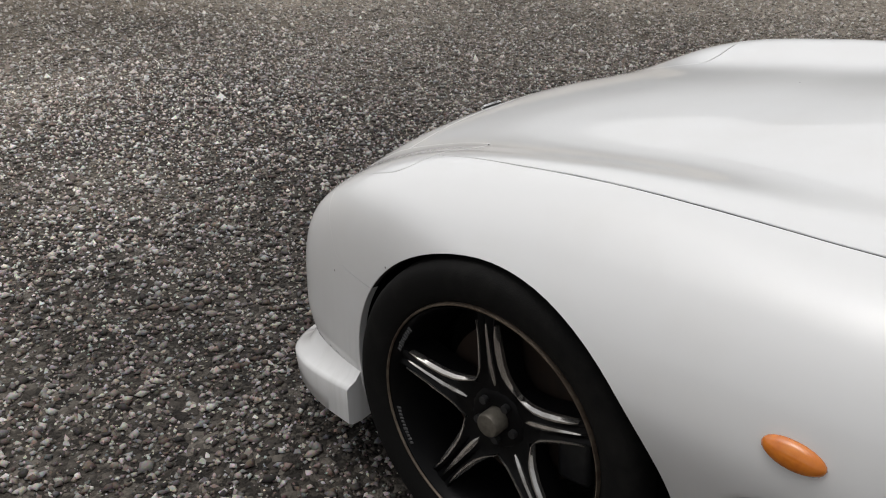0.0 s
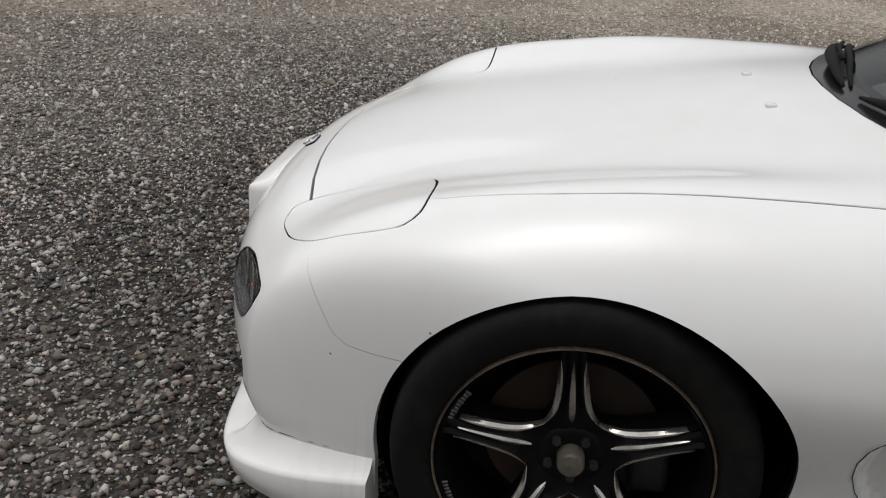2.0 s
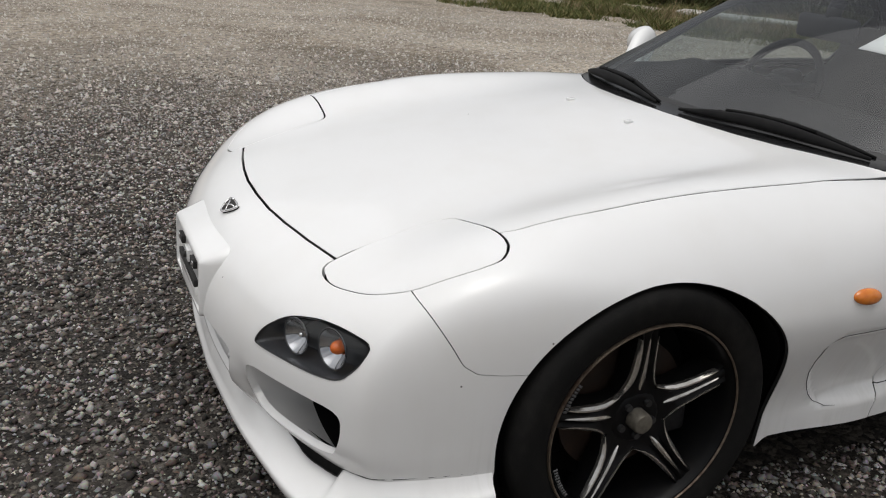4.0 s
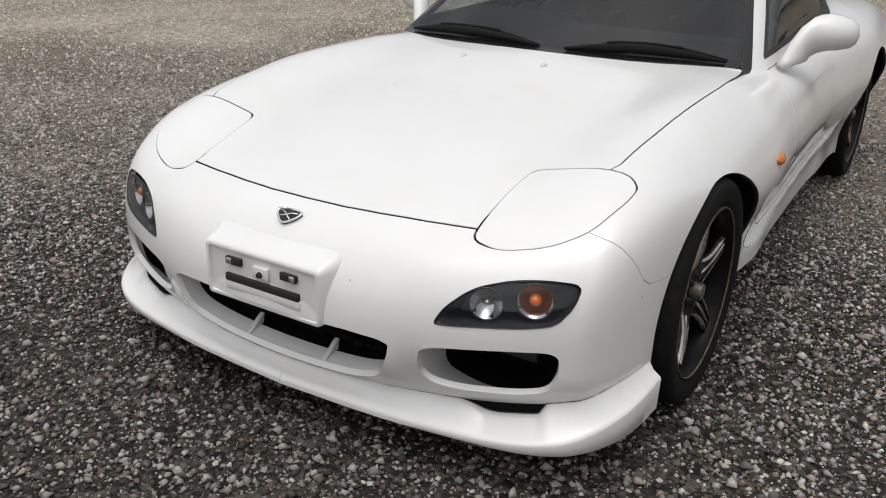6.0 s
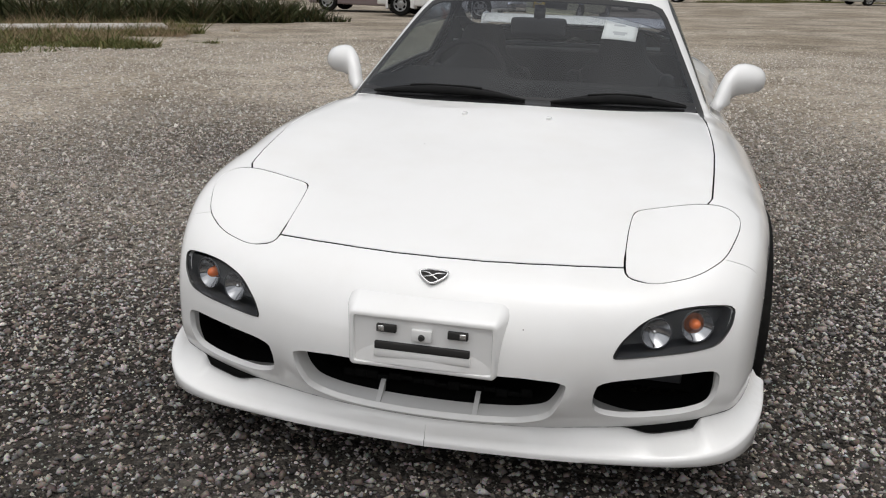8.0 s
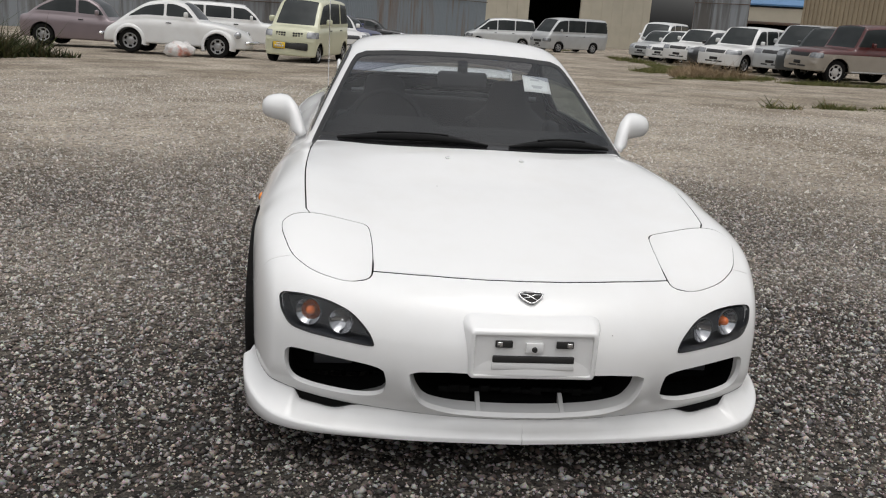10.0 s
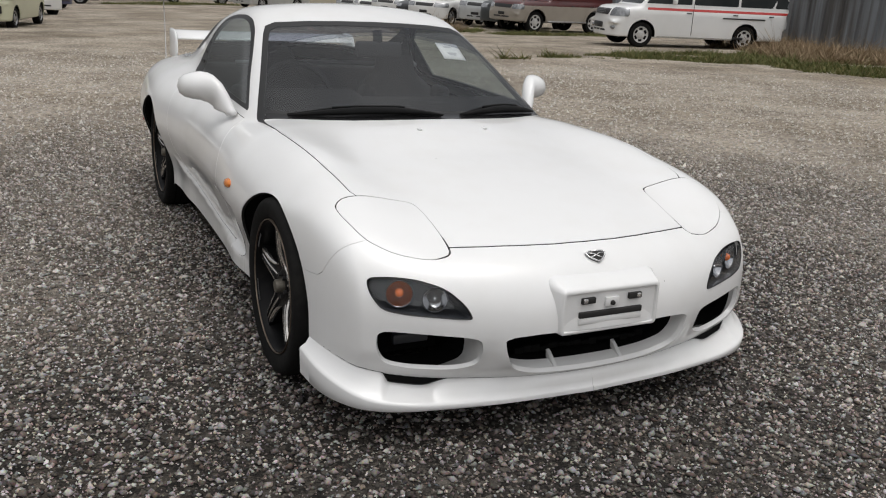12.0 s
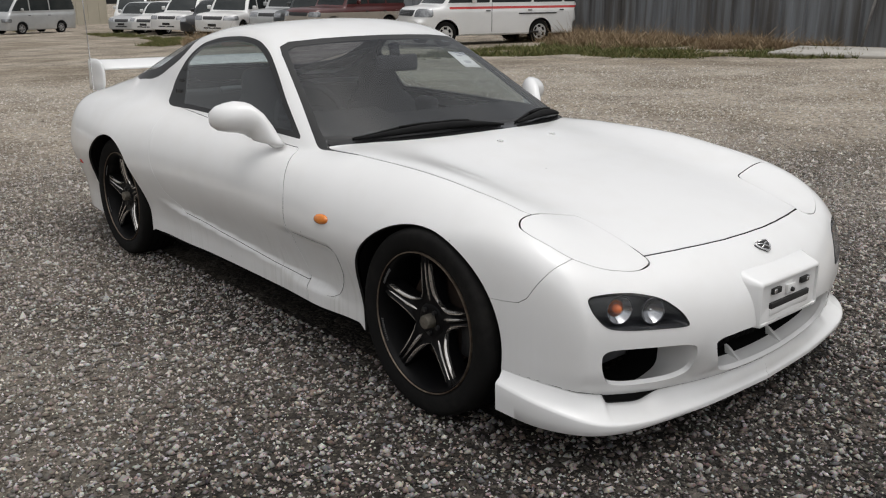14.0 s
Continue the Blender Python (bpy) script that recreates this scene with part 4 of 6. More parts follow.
for s in (1, -1):
    rings, slot = [], []
    for q in np.linspace(0.0008, 1, 110):
        e = 1e-3
        d = Vector((lip_x(min(q + e, 1)) - lip_x(q - e), lip_y(min(q + e, 1)) - lip_y(q - e), 0)).normalized()
        nrm = Vector((d.y, -d.x, 0))
        p = Vector((float(lip_x(q)), float(lip_y(q)), 0))
        zb, zf, zt, fl = (float(f(q)) for f in (lip_low, lip_fold, lip_top, lip_flare))
        # the top edge meets the bumper's skin
        reach = np.linspace(0.0, 0.14, 141)
        at_skin = body(np.abs(p.x - nrm.x * reach), p.y - nrm.y * reach, np.full(141, zt)) < 0
        wi = float(reach[at_skin.argmax()]) + 0.003 if at_skin.any() else 0.05
        # the ledge dips below the painted air slot
        drop = 0.026 * float(ramp(np.array([(p.x - 0.455) / 0.10]))[0] * ramp(np.array([(0.668 - p.x) / 0.022]))[0])
        zt -= drop
        o = lambda a, z: ((p + nrm * a).x * s, (p + nrm * a).y, z)
        prof = [(-wi - 0.03, zb + 0.012), (-0.02, zb + 0.001), (fl * 0.8 - 0.008, zb), (fl * 0.8, zb + 0.005), (fl * 0.9, (zb + zf) / 2), (fl, zf - 0.005), (fl - 0.002, zf), (fl - 0.008, zf + 0.004),
                (-wi * 0.35, zf + (zt - zf) * 0.35), (-wi * 0.75, zf + (zt - zf) * 0.8), (-wi, zt), (-wi - 0.004, zt - 0.002)]
        rings.append([o(a, z) for a, z in prof])
        if drop > 0.0015:
            slot.append([o(0.0015 - wi, zt + drop + 0.001), o(0.0015 - wi, zt + drop / 2), o(0.0015 - wi, zt - 0.002)])
    lip = skin("lip_spoiler", rings, WHITE, car, "white front lip spoiler half with a centre joint", sharp=55)
    tube("lip_joint", [(r[10][0] * 1.002, r[10][1] - 0.003, r[10][2] + 0.0010) for r in rings], 0.0014, GAPDARK, lip, "dark joint line", sides=5)
    # no opening is cut: a black face carries the slot's darkness
    skin("air_slot_shade", slot, VOID, lip, "black face painted as the air slot between bumper and lip", closed=False, cap=False)

# ---- number plate bracket, empty ----
def rrect(w, b, t, r):
    """A rectangle with rounded corners: half width, foot, top, radius."""
    pts = []
    for cx, cz, a0 in ((w - r, t - r, 0), (-w + r, t - r, 90), (-w + r, b + r, 180), (w - r, b + r, 270)):
        pts += [(cx + r * math.cos(radians(a0 + k * 22.5)), cz + r * math.sin(radians(a0 + k * 22.5))) for k in range(5)]
    return pts


bracket = skin("plate_bracket", [[(x, y + 0.10 * max(0, z - 0.44), z) for x, z in rrect(w, b, t, r)]
    for w, b, t, y, r in ((0.194, 0.334, 0.497, -0.645, 0.03), (0.195, 0.334, 0.496, -0.672, 0.03), (0.184, 0.334, 0.483, -0.700, 0.022), (0.175, 0.335, 0.474, -0.722, 0.014), (0.171, 0.336, 0.469, -0.730, 0.010), (0.167, 0.339, 0.465, -0.732, 0.008), (0.162, 0.344, 0.459, -0.731, 0.006), (0.160, 0.346, 0.457, -0.724, 0.005))], WHITE, bumper, "white empty number plate bracket", sharp=50)
# holes are dark blocks on the face, not cut through
for x in (-0.083, 0.083):
    part("bracket_hole", box_bm(x, -0.7275, 0.434, 0.046, 0.010, 0.018, 0.0015), GAPDARK, bracket, "dark block painted as a rectangular hole")
    part("clip_nut", box_bm(x + (0.012 if x > 0 else -0.012), -0.7312, 0.434, 0.015, 0.006, 0.014, 0.002), SILVER, bracket)
part("bracket_boss", box_bm(0.0, -0.726, 0.424, 0.046, 0.012, 0.028, 0.001), WHITE, bracket)
bm = bmesh.new()
bmesh.ops.create_cone(bm, cap_ends=True, segments=16, radius1=0.008, radius2=0.006, depth=0.008, matrix=Matrix.Translation((0, -0.735, 0.421)) @ Euler((radians(90), 0, 0)).to_matrix().to_4x4())
part("bolt", bm, GAPDARK, bracket, "dark bolt", sharp=40)
# the shadow in the slot, painted as a dark bar
part("bracket_slot_shade", box_bm(0.0, -0.7275, 0.391, 0.222, 0.010, 0.018, 0.002), GAPDARK, bracket, "long dark bar painted as the slot's shade")
part("slot_shelf", box_bm(0.0, -0.7262, 0.372, 0.226, 0.010, 0.022, 0.003), WHITE, bracket)

# ---- badge: a plain dark shield with a bright rim ----
bz = [(-0.036, 0.016), (0.036, 0.018), (0.030, -0.002), (0.0, -0.026), (-0.028, -0.004)]
up = np.array(slope(body, np.array([[0.0, float(skin_y(np.array([0.0]), np.array([0.530]))[0]), 0.530]]))[0])
q = Vector(up).to_track_quat("Y", "Z").to_matrix().to_4x4()
tilt = Matrix.Translation(Vector((0, float(skin_y(np.array([0.0]), np.array([0.530]))[0]), 0.530)) + Vector(up) * 0.002) @ q @ Matrix.Scale(-1, 4, (1, 0, 0))
outline = rounded(bz, 2)
badge = skin("badge", [[tuple(tilt @ Vector((x * f, h, z * f))) for x, z in outline] for f, h in ((1.0, -0.003), (0.98, 0.003), (0.9, 0.004))], GAPDARK, car, "small dark shield badge with silver rim")
tube("badge_rim", [tuple(tilt @ Vector((x, 0.004, z))) for x, z in np.concatenate([outline, outline[:1]])], 0.0028, SILVER, badge, sides=6)
tube("badge_bar", [tuple(tilt @ Vector(p)) for p in ((-0.030, 0.005, 0.010), (-0.010, 0.006, 0.006), (0.006, 0.006, -0.006), (0.016, 0.005, -0.012))], 0.0022, SILVER, badge, sides=6)
tube("badge_bar", [tuple(tilt @ Vector(p)) for p in ((-0.022, 0.005, -0.006), (-0.004, 0.006, -0.002), (0.010, 0.006, 0.006), (0.028, 0.005, 0.008))], 0.0022, SILVER, badge, sides=6)

# ---- side repeater lamps ----
for s in (1, -1):
    rings = []
    yc, zc = 0.508, 0.541
    for f, lift in ((1.0, -0.002), (0.97, 0.004), (0.8, 0.009), (0.45, 0.012), (0.05, 0.013)):
        r = []
        for t in np.linspace(0, 2 * math.pi, 24, endpoint=False):
            yy, zz = yc + 0.040 * f * math.cos(t), zc + 0.0175 * f * math.sin(t) - 0.05 * f * 0.04 * math.cos(t)
            r.append(((float(skin_x(np.array([yy]), np.array([zz]))[0]) + lift) * s, yy, zz))
        rings.append(r)
    skin("side_repeater", rings, AMBER, car, "oval amber side indicator")

# ---- recess behind each front wheel: its crease shade drawn as a dark line ----
u_line = [(0.74, 0.447), (0.62, 0.449), (0.52, 0.449), (0.465, 0.442), (0.440, 0.420), (0.432, 0.390), (0.437, 0.355), (0.452, 0.320), (0.476, 0.285), (0.503, 0.260), (0.54, 0.243), (0.60, 0.238)]
for s in (1, -1):
    fine = [(a[0] + (b[0] - a[0]) * t, a[1] + (b[1] - a[1]) * t) for a, b in zip(u_line, u_line[1:]) for t in (0, 0.5)]
    tube("recess_crease_line", [((float(skin_x(np.array([y]), np.array([z]))[0]) + 0.0002) * s, y, z) for y, z in fine], [0.0003] + [0.0008] * (len(fine) - 2) + [0.0003], GAPDARK, car, "fine dark line painting the crease round the recess behind the wheel", sides=5)

# ---- door mirrors ----
for s in (1, -1):
    rings = []
    path = [((0.712, 0.985, 0.722), 0.042, 0.020), ((0.724, 0.997, 0.741), 0.036, 0.027), ((0.739, 1.020, 0.763), 0.043, 0.046), ((0.755, 1.050, 0.788), 0.056, 0.063), ((0.770, 1.078, 0.807), 0.061, 0.066),
            ((0.787, 1.098, 0.817), 0.062, 0.063), ((0.815, 1.112, 0.823), 0.063, 0.060), ((0.848, 1.123, 0.822), 0.061, 0.055), ((0.877, 1.135, 0.820), 0.052, 0.046), ((0.895, 1.143, 0.818), 0.034, 0.030), ((0.902, 1.147, 0.817), 0.006, 0.005)]
    for i, (c, ry, rz) in enumerate(path):
        lean = max(0.0, 1 - i / 4.0)
        ring = []
        for t in np.linspace(0, 2 * math.pi, 22, endpoint=False):
            u, w = math.cos(t), math.sin(t)
            ring.append(((c[0] - lean * rz * w * 1.0) * s, c[1] + ry * u * (0.8 if u > 0 else 1.15), c[2] + rz * w * (1 - 0.55 * lean)))
        rings.append(ring)
    mirror = skin("door_mirror", rings, WHITE, car, "white rounded door mirror on a stalk")
    glass_ring = [(0.838 * s + 0.034 * math.cos(t), 1.158, 0.820 + 0.028 * math.sin(t)) for t in np.linspace(0, 2 * math.pi, 24, endpoint=False)]
    skin("mirror_glass", [glass_ring, [(x, y - 0.01, z) for x, y, z in glass_ring]], CHROME, mirror, "mirror glass")

# ---- wipers and washer nozzles ----
def on_glass(x, y, lift):
    return (x, y, float(skin_z(np.array([x]), np.array([y]))[0]) + lift)


hood_foot = curve((-0.636, 0.735), (-0.54, 0.660), (-0.44, 0.603), (-0.33, 0.556), (-0.22, 0.522), (0, 0.496), (0.22, 0.522), (0.33, 0.556), (0.44, 0.603), (0.54, 0.660), (0.636, 0.735))
for x0, x1 in ((0.04, -0.555), (0.592, 0.13)):
    along = [(x0 + (x1 - x0) * t, t) for t in np.linspace(0, 1, 16)]
    rise = lambda t: math.sin(math.pi * min(1, t * 1.02)) ** 0.9
    wiper = tube("wiper", [on_glass(x, float(hood_foot(x)) + 0.028 + 0.014 * rise(t), 0.008 + 0.016 * rise(t)) for x, t in along], [0.004 + 0.011 * rise(t) for x, t in along], WIPER, car, "black wiper arm at rest on the glass foot")
    tube("wiper_blade", [on_glass(x, float(hood_foot(x)) + 0.044 + 0.036 * rise(t), 0.004 + 0.010 * rise(t)) for x, t in along], [0.003 + 0.006 * rise(t) for x, t in along], WIPER, wiper, "rubber wiper blade")
    tube("wiper_bridge", [on_glass(x, float(hood_foot(x)) + 0.042 + 0.016 * rise(t), 0.016 + 0.016 * rise(t)) for x, t in along[4:12]], 0.005, WIPER, wiper)
for x in (-0.137, 0.145):
    part("washer_nozzle", box_bm(x, 0.365, float(skin_z(np.array([x]), np.array([0.365]))[0]) + 0.002, 0.016, 0.022, 0.009, 0.003), WHITE, car, "small white washer nozzle")

# ---- radio aerial ----
aerial = tube("aerial", [(-0.652, 3.05, 0.765), (-0.653, 3.065, 1.2), (-0.654, 3.08, 1.72)], [0.0035, 0.0028, 0.002], SILVER, car, "thin raised radio aerial", sides=6)

# ---- rear wing ----
wing = skin("rear_wing", [[(x, 3.14 + c * 0.085, 0.900 + 0.016 * math.sin(t) + 0.02 * c) for t, c in ((t, math.cos(t)) for t in np.linspace(0, 2 * math.pi, 20, endpoint=False))] for x in np.linspace(-0.575, 0.575, 12)], WHITE, car, "white rear wing on end plates")
for s in (1, -1):
    rings = []
    for z, y0, y1, w in ((0.760, 3.08, 3.30, 0.016), (0.80, 3.05, 3.29, 0.018), (0.86, 3.04, 3.28, 0.017), (0.905, 3.06, 3.285, 0.016), (0.928, 3.10, 3.27, 0.012), (0.934, 3.14, 3.24, 0.004)):
        rings.append([(s * 0.585 + w * math.cos(t), (y0 + y1) / 2 + (y1 - y0) / 2 * math.sin(t), z) for t in np.linspace(0, 2 * math.pi, 18, endpoint=False)])
    skin("wing_plate", rings, WHITE, wing, "rounded white end plate")
for s in (1, -1):
    part("rear_lamp", box_bm(0.48 * s, 3.290, 0.62, 0.28, 0.06, 0.09, 0.02), mat("red_tail_lens", (0.35, 0.01, 0.01), 0.2, coat=0.6), car, "red tail lamp")
    part("side_marker", box_bm(float(skin_x(np.array([2.86]), np.array([0.42]))[0]) * s, 2.86, 0.42, 0.008, 0.05, 0.02, 0.003), mat("red_marker", (0.45, 0.03, 0.02), 0.25, coat=0.5), car, "small red side marker")

# ---- wheels ----
def wheel_at(y, side, roll=0):
    """Side +1: the car's left. Built about the hub, outer face towards +x, then turned for the other side."""
    w = empty("wheel", "black five-spoke alloy wheel with machined edges on a worn tyre", "")
    w.parent = car
    R = 0.298
    prof = [(0.214, 0.074), (0.224, 0.088), (0.233, 0.0955), (0.247, 0.100), (0.266, 0.102), (0.279, 0.1005), (0.286, 0.096), (0.2925, 0.087), (0.296, 0.070)]
    spin("tyre", prof + [(0.2976, 0.045), (R, 0.0)] + [(0.2976, -0.045)] + [(r, -a) for r, a in prof[::-1]], TYRE, w, "black tyre", steps=72)
    # grooves are near-black bands on the tread, their shade in the colour
    for a in (-0.05, -0.018, 0.018, 0.05):
        spin("tread_groove", [(R + 0.0006, a - 0.004), (R + 0.001, a), (R + 0.0006, a + 0.004)], VOID, w, steps=60)
    spin("rim_edge", [(0.2310, 0.093), (0.2325, 0.0958), (0.2345, 0.0958), (0.236, 0.092), (0.2365, 0.085)], RIMEDGE, w, "worn bare rim edge", steps=80)
    rim = spin("rim_barrel", [(0.2285, 0.092), (0.224, 0.086), (0.220, 0.070), (0.212, 0.045), (0.206, 0.0), (0.206, -0.09)], RIM, w, "black rim barrel", steps=64)
    spin("brake_disc", [(0.155, -0.012), (0.155, 0.002), (0.06, 0.002), (0.06, -0.012)], RUST, w, "rusty brake disc", steps=48)
    part("brake_caliper", box_bm(-0.005, 0.135, -0.03, 0.05, 0.07, 0.14, 0.012), BLACK, w, "dark brake caliper")
    spin("hub_back", [(0.001, -0.05), (0.21, -0.05)], VOID, w, steps=32)
    spin("hub", [(0.063, 0.020), (0.063, 0.046), (0.058, 0.053), (0.048, 0.056), (0.026, 0.055), (0.024, 0.050), (0.001, 0.050)], RIM, w, "black hub", steps=40)
    spin("hub_cap", [(0.024, 0.050), (0.0235, 0.078), (0.021, 0.083), (0.0195, 0.0835), (0.001, 0.0835)], HUBCAP, w, "tarnished round hub cap", steps=28)
    for k in range(5):
        a = 2 * math.pi * (k + 0.5) / 5 + math.pi / 2
        bm = bmesh.new()
        bmesh.ops.create_cone(bm, cap_ends=True, segments=10, radius1=0.0085, radius2=0.0075, depth=0.02, matrix=Matrix.Translation((0.055, 0.041 * math.cos(a), 0.041 * math.sin(a))) @ Euler((0, radians(90), 0)).to_matrix().to_4x4())
        part("wheel_nut", bm, BLACK, w, sharp=40)
    for k in range(5):
        ang = 2 * math.pi * k / 5 + math.pi / 2
        turn = Euler((ang - math.pi / 2, 0, 0)).to_matrix().to_4x4()
        # along the spoke: radius, half width, height of the edge, depth of the two troughs beside the middle ridge
        st = [(0.040, 0.050, 0.052, 0.0), (0.065, 0.0455, 0.057, 0.003), (0.085, 0.0345, 0.062, 0.006), (0.099, 0.0295, 0.066, 0.009), (0.118, 0.0255, 0.070, 0.012), (0.145, 0.0225, 0.073, 0.013), (0.180, 0.0210, 0.076, 0.012), (0.205, 0.0215, 0.077, 0.009), (0.222, 0.026, 0.076, 0.003)]
        rings = []
        for r, hw, top, tr in st:
            half = [(0.015, hw), (top - 0.009, hw), (top - 0.001, hw - 0.004), (top - 0.002, hw - 0.007), (top - tr, hw * 0.45), (top - tr * 0.5, hw * 0.22)]
            rings.append([tuple(turn @ Vector((h, -o, r))) for h, o in half] + [tuple(turn @ Vector((top - 0.002, 0, r)))] + [tuple(turn @ Vector((h, o, r))) for h, o in half[::-1]])
        spoke = skin("spoke", rings, RIM, w, "", sharp=45)
        # a machined ridge down the middle, broad at the hub and pointed at the rim
        rr = []
        for r, wd, h in ((0.070, 0.0006, 0.0585), (0.080, 0.0045, 0.0620), (0.095, 0.0056, 0.0660), (0.120, 0.0050, 0.0710), (0.150, 0.0040, 0.0745), (0.180, 0.0026, 0.0770), (0.200, 0.0005, 0.0775)):
            rr.append([tuple(turn @ Vector((h + dx, do, r))) for dx, do in ((-0.012, -wd), (-0.0015, -wd), (0.001, 0.0), (-0.0015, wd), (-0.012, wd))])
        skin("machined_ridge", rr, POLISH, spoke, "bright machined ridge", sharp=30)
        # machined side edges that sweep round from one spoke to the next
        for sgn in (-1, 1):
            rr = []
            for r, o, h, wd in ((0.0640, 0.0462, 0.0560, 0.0006), (0.0740, 0.0405, 0.0595, 0.0022), (0.0860, 0.0340, 0.0630, 0.0036), (0.1020, 0.0282, 0.0672, 0.0044), (0.1250, 0.0240, 0.0715, 0.0046), (0.1520, 0.0215, 0.0745, 0.0044), (0.1800, 0.0203, 0.0768, 0.0034), (0.2020, 0.0206, 0.0775, 0.0006)):
                rr.append([tuple(turn @ Vector((h + dx, sgn * (o + do), r))) for dx, do in ((-0.010, -wd), (0.0008, -wd), (0.0004, -wd * 0.2), (-0.0045, wd), (-0.012, wd))])
            skin("machined_edge", rr, POLISH, spoke, "bright machined spoke edge", sharp=30)
    # raised letters on the rim, as plain bars
    for a0, n in ((2.45, 9), (3.35, 11)):
        for j in range(n):
            a = a0 + j * 0.034
            m = Euler((a - math.pi / 2, 0, 0)).to_matrix().to_4x4() @ Matrix.Translation((0.0885, 0, 0.2185))
            part("rim_lettering", box_bm(0, 0, 0, 0.0012, 0.0052, 0.0085 if j % 3 else 0.0105, m=m), RIMTEXT, rim)
    for o in w.children_recursive:
        if not o.name.startswith(("tyre", "tread")):
            o.data.transform(Matrix.Diagonal((1, 0.950, 0.950, 1)))
    x = 0.712
    w.matrix_basis = pose(side * x, y, 0.298, 0, 0, 0 if side > 0 else 180) @ pose(0, 0, 0, roll, 0, 0)
    return w


for wy in (0.022, 2.392):
    for s in (1, -1):
        wheel_at(wy, s, 5 if s > 0 and wy < 1 else 0)
# wheel wells and floor
for wy, poly in ((0.030, ARCH_F), (2.392, ARCH_R)):
    for s in (1, -1):
        rings = []
        for x, g in ((0.845, 1.0), (0.72, 1.06), (0.50, 1.06)):
            rings.append([(x * s, wy + 0.322 * g * math.cos(a), 0.296 + 0.309 * g * math.sin(a)) for a in np.linspace(-0.45, math.pi + 0.45, 40)])
        # the outer ring follows the arch just inside the skin
        rings[0] = [(s * (float(skin_x(np.array([y]), np.array([max(z, 0.17)]))[0]) - 0.014), y, z) for _, y, z in rings[0]]
        skin("wheel_well", rings, VOID, car, "black wheel well", closed=False, cap=False)
        part("well_back", box_bm(0.50 * s, wy, 0.36, 0.02, 0.66, 0.44, 0.01), VOID, car)
part("underbody", box_bm(0, 1.3, 0.205, 1.36, 3.3, 0.05, 0.01), VOID, car, "dark underbody")

# ---- cabin of the sports car ----
def seat(x):
    """A bucket seat facing -y, base on the cabin floor."""
    s = skin("car_seat", [[(x + w * math.copysign(abs(math.cos(t)) ** 0.6, math.cos(t)), y + d * math.copysign(abs(math.sin(t)) ** 0.6, math.sin(t)), z) for t in np.linspace(0, 2 * math.pi, 24, endpoint=False)]
             for z, y, w, d in ((0.42 + 0.975 * (z - 0.42), y - 0.25, w * 0.93, d) for z, y, w, d in ((0.42, 1.83, 0.24, 0.06), (0.50, 1.85, 0.25, 0.07), (0.62, 1.89, 0.255, 0.07), (0.70, 1.93, 0.245, 0.065), (0.765, 1.955, 0.21, 0.055), (0.815, 1.97, 0.145, 0.045), (0.855, 1.98, 0.118, 0.045), (0.92, 1.99, 0.112, 0.045), (0.955, 1.995, 0.09, 0.035), (0.965, 1.995, 0.045, 0.015)))],
             SEATCLOTH, car, "dark high-backed bucket seat")
    part("seat_cushion", box_bm(x, 1.40, 0.36, 0.48, 0.52, 0.14, 0.05, 3), SEATCLOTH, s)
    for k in (-1, 1):
        part("seat_bolster", box_bm(x + 0.21 * k, 1.59, 0.60, 0.07, 0.14, 0.34, 0.03, 3), SEATCLOTH, s)


seat(-0.33), seat(0.33)
skin("dashboard", [[(x, y, z) for y, z in ((0.66, 0.66), (0.72, 0.745 - 0.03 * (abs(x) / 0.6) ** 2), (0.95, 0.775), (1.12, 0.775 + (0.035 if x < -0.1 and x > -0.55 else 0)), (1.20, 0.745), (1.22, 0.55), (0.9, 0.45))] for x in np.linspace(-0.64, 0.64, 24)], DASH, car, "dark dashboard")
# steering wheel on the car's right
wheel_pose = Matrix.Translation((-0.33, 1.33, 0.735)) @ Euler((radians(68), 0, 0)).to_matrix().to_4x4()
steer = tube("steering_wheel", [tuple(wheel_pose @ Vector((0.175 * math.cos(t), 0.175 * math.sin(t), 0))) for t in np.linspace(0, 2 * math.pi, 33)], 0.014, TRIM_DARK, car, "dark three-spoke steering wheel")
for a in (0.2, math.pi - 0.2, -math.pi / 2):
    tube("steering_spoke", [tuple(wheel_pose @ Vector((r * math.cos(a), r * math.sin(a), 0.02))) for r in (0.03, 0.1, 0.175)], 0.012, TRIM_DARK, steer)
part("steering_boss", box_bm(0, 0, 0, 0.11, 0.10, 0.05, 0.02, m=wheel_pose), TRIM_DARK, steer)
mirror_in = part("rear_view_mirror", box_bm(0.0, 1.15, 0.985, 0.228, 0.03, 0.072, 0.016, 3), TRIM_DARK, car, "dark rear-view mirror")
tube("mirror_stem", [(0, 1.16, 1.01), (0, 1.165, 1.035), (0, 1.175, 1.066)], 0.023, TRIM_DARK, mirror_in)
part("centre_console", box_bm(0, 1.5, 0.45, 0.20, 0.9, 0.20, 0.03), TRIM_DARK, car)
part("cabin_floor", box_bm(0, 1.6, 0.25, 1.24, 2.0, 0.03, 0.005), TRIM_DARK, car)
part("rear_bulkhead", box_bm(0, 2.12, 0.60, 1.26, 0.04, 0.44, 0.02), TRIM_DARK, car, "dark bulkhead behind the seats")
part("load_floor", box_bm(0, 2.52, 0.74, 1.08, 0.80, 0.03, 0.01), TRIM_DARK, car, "dark load floor under the hatch")
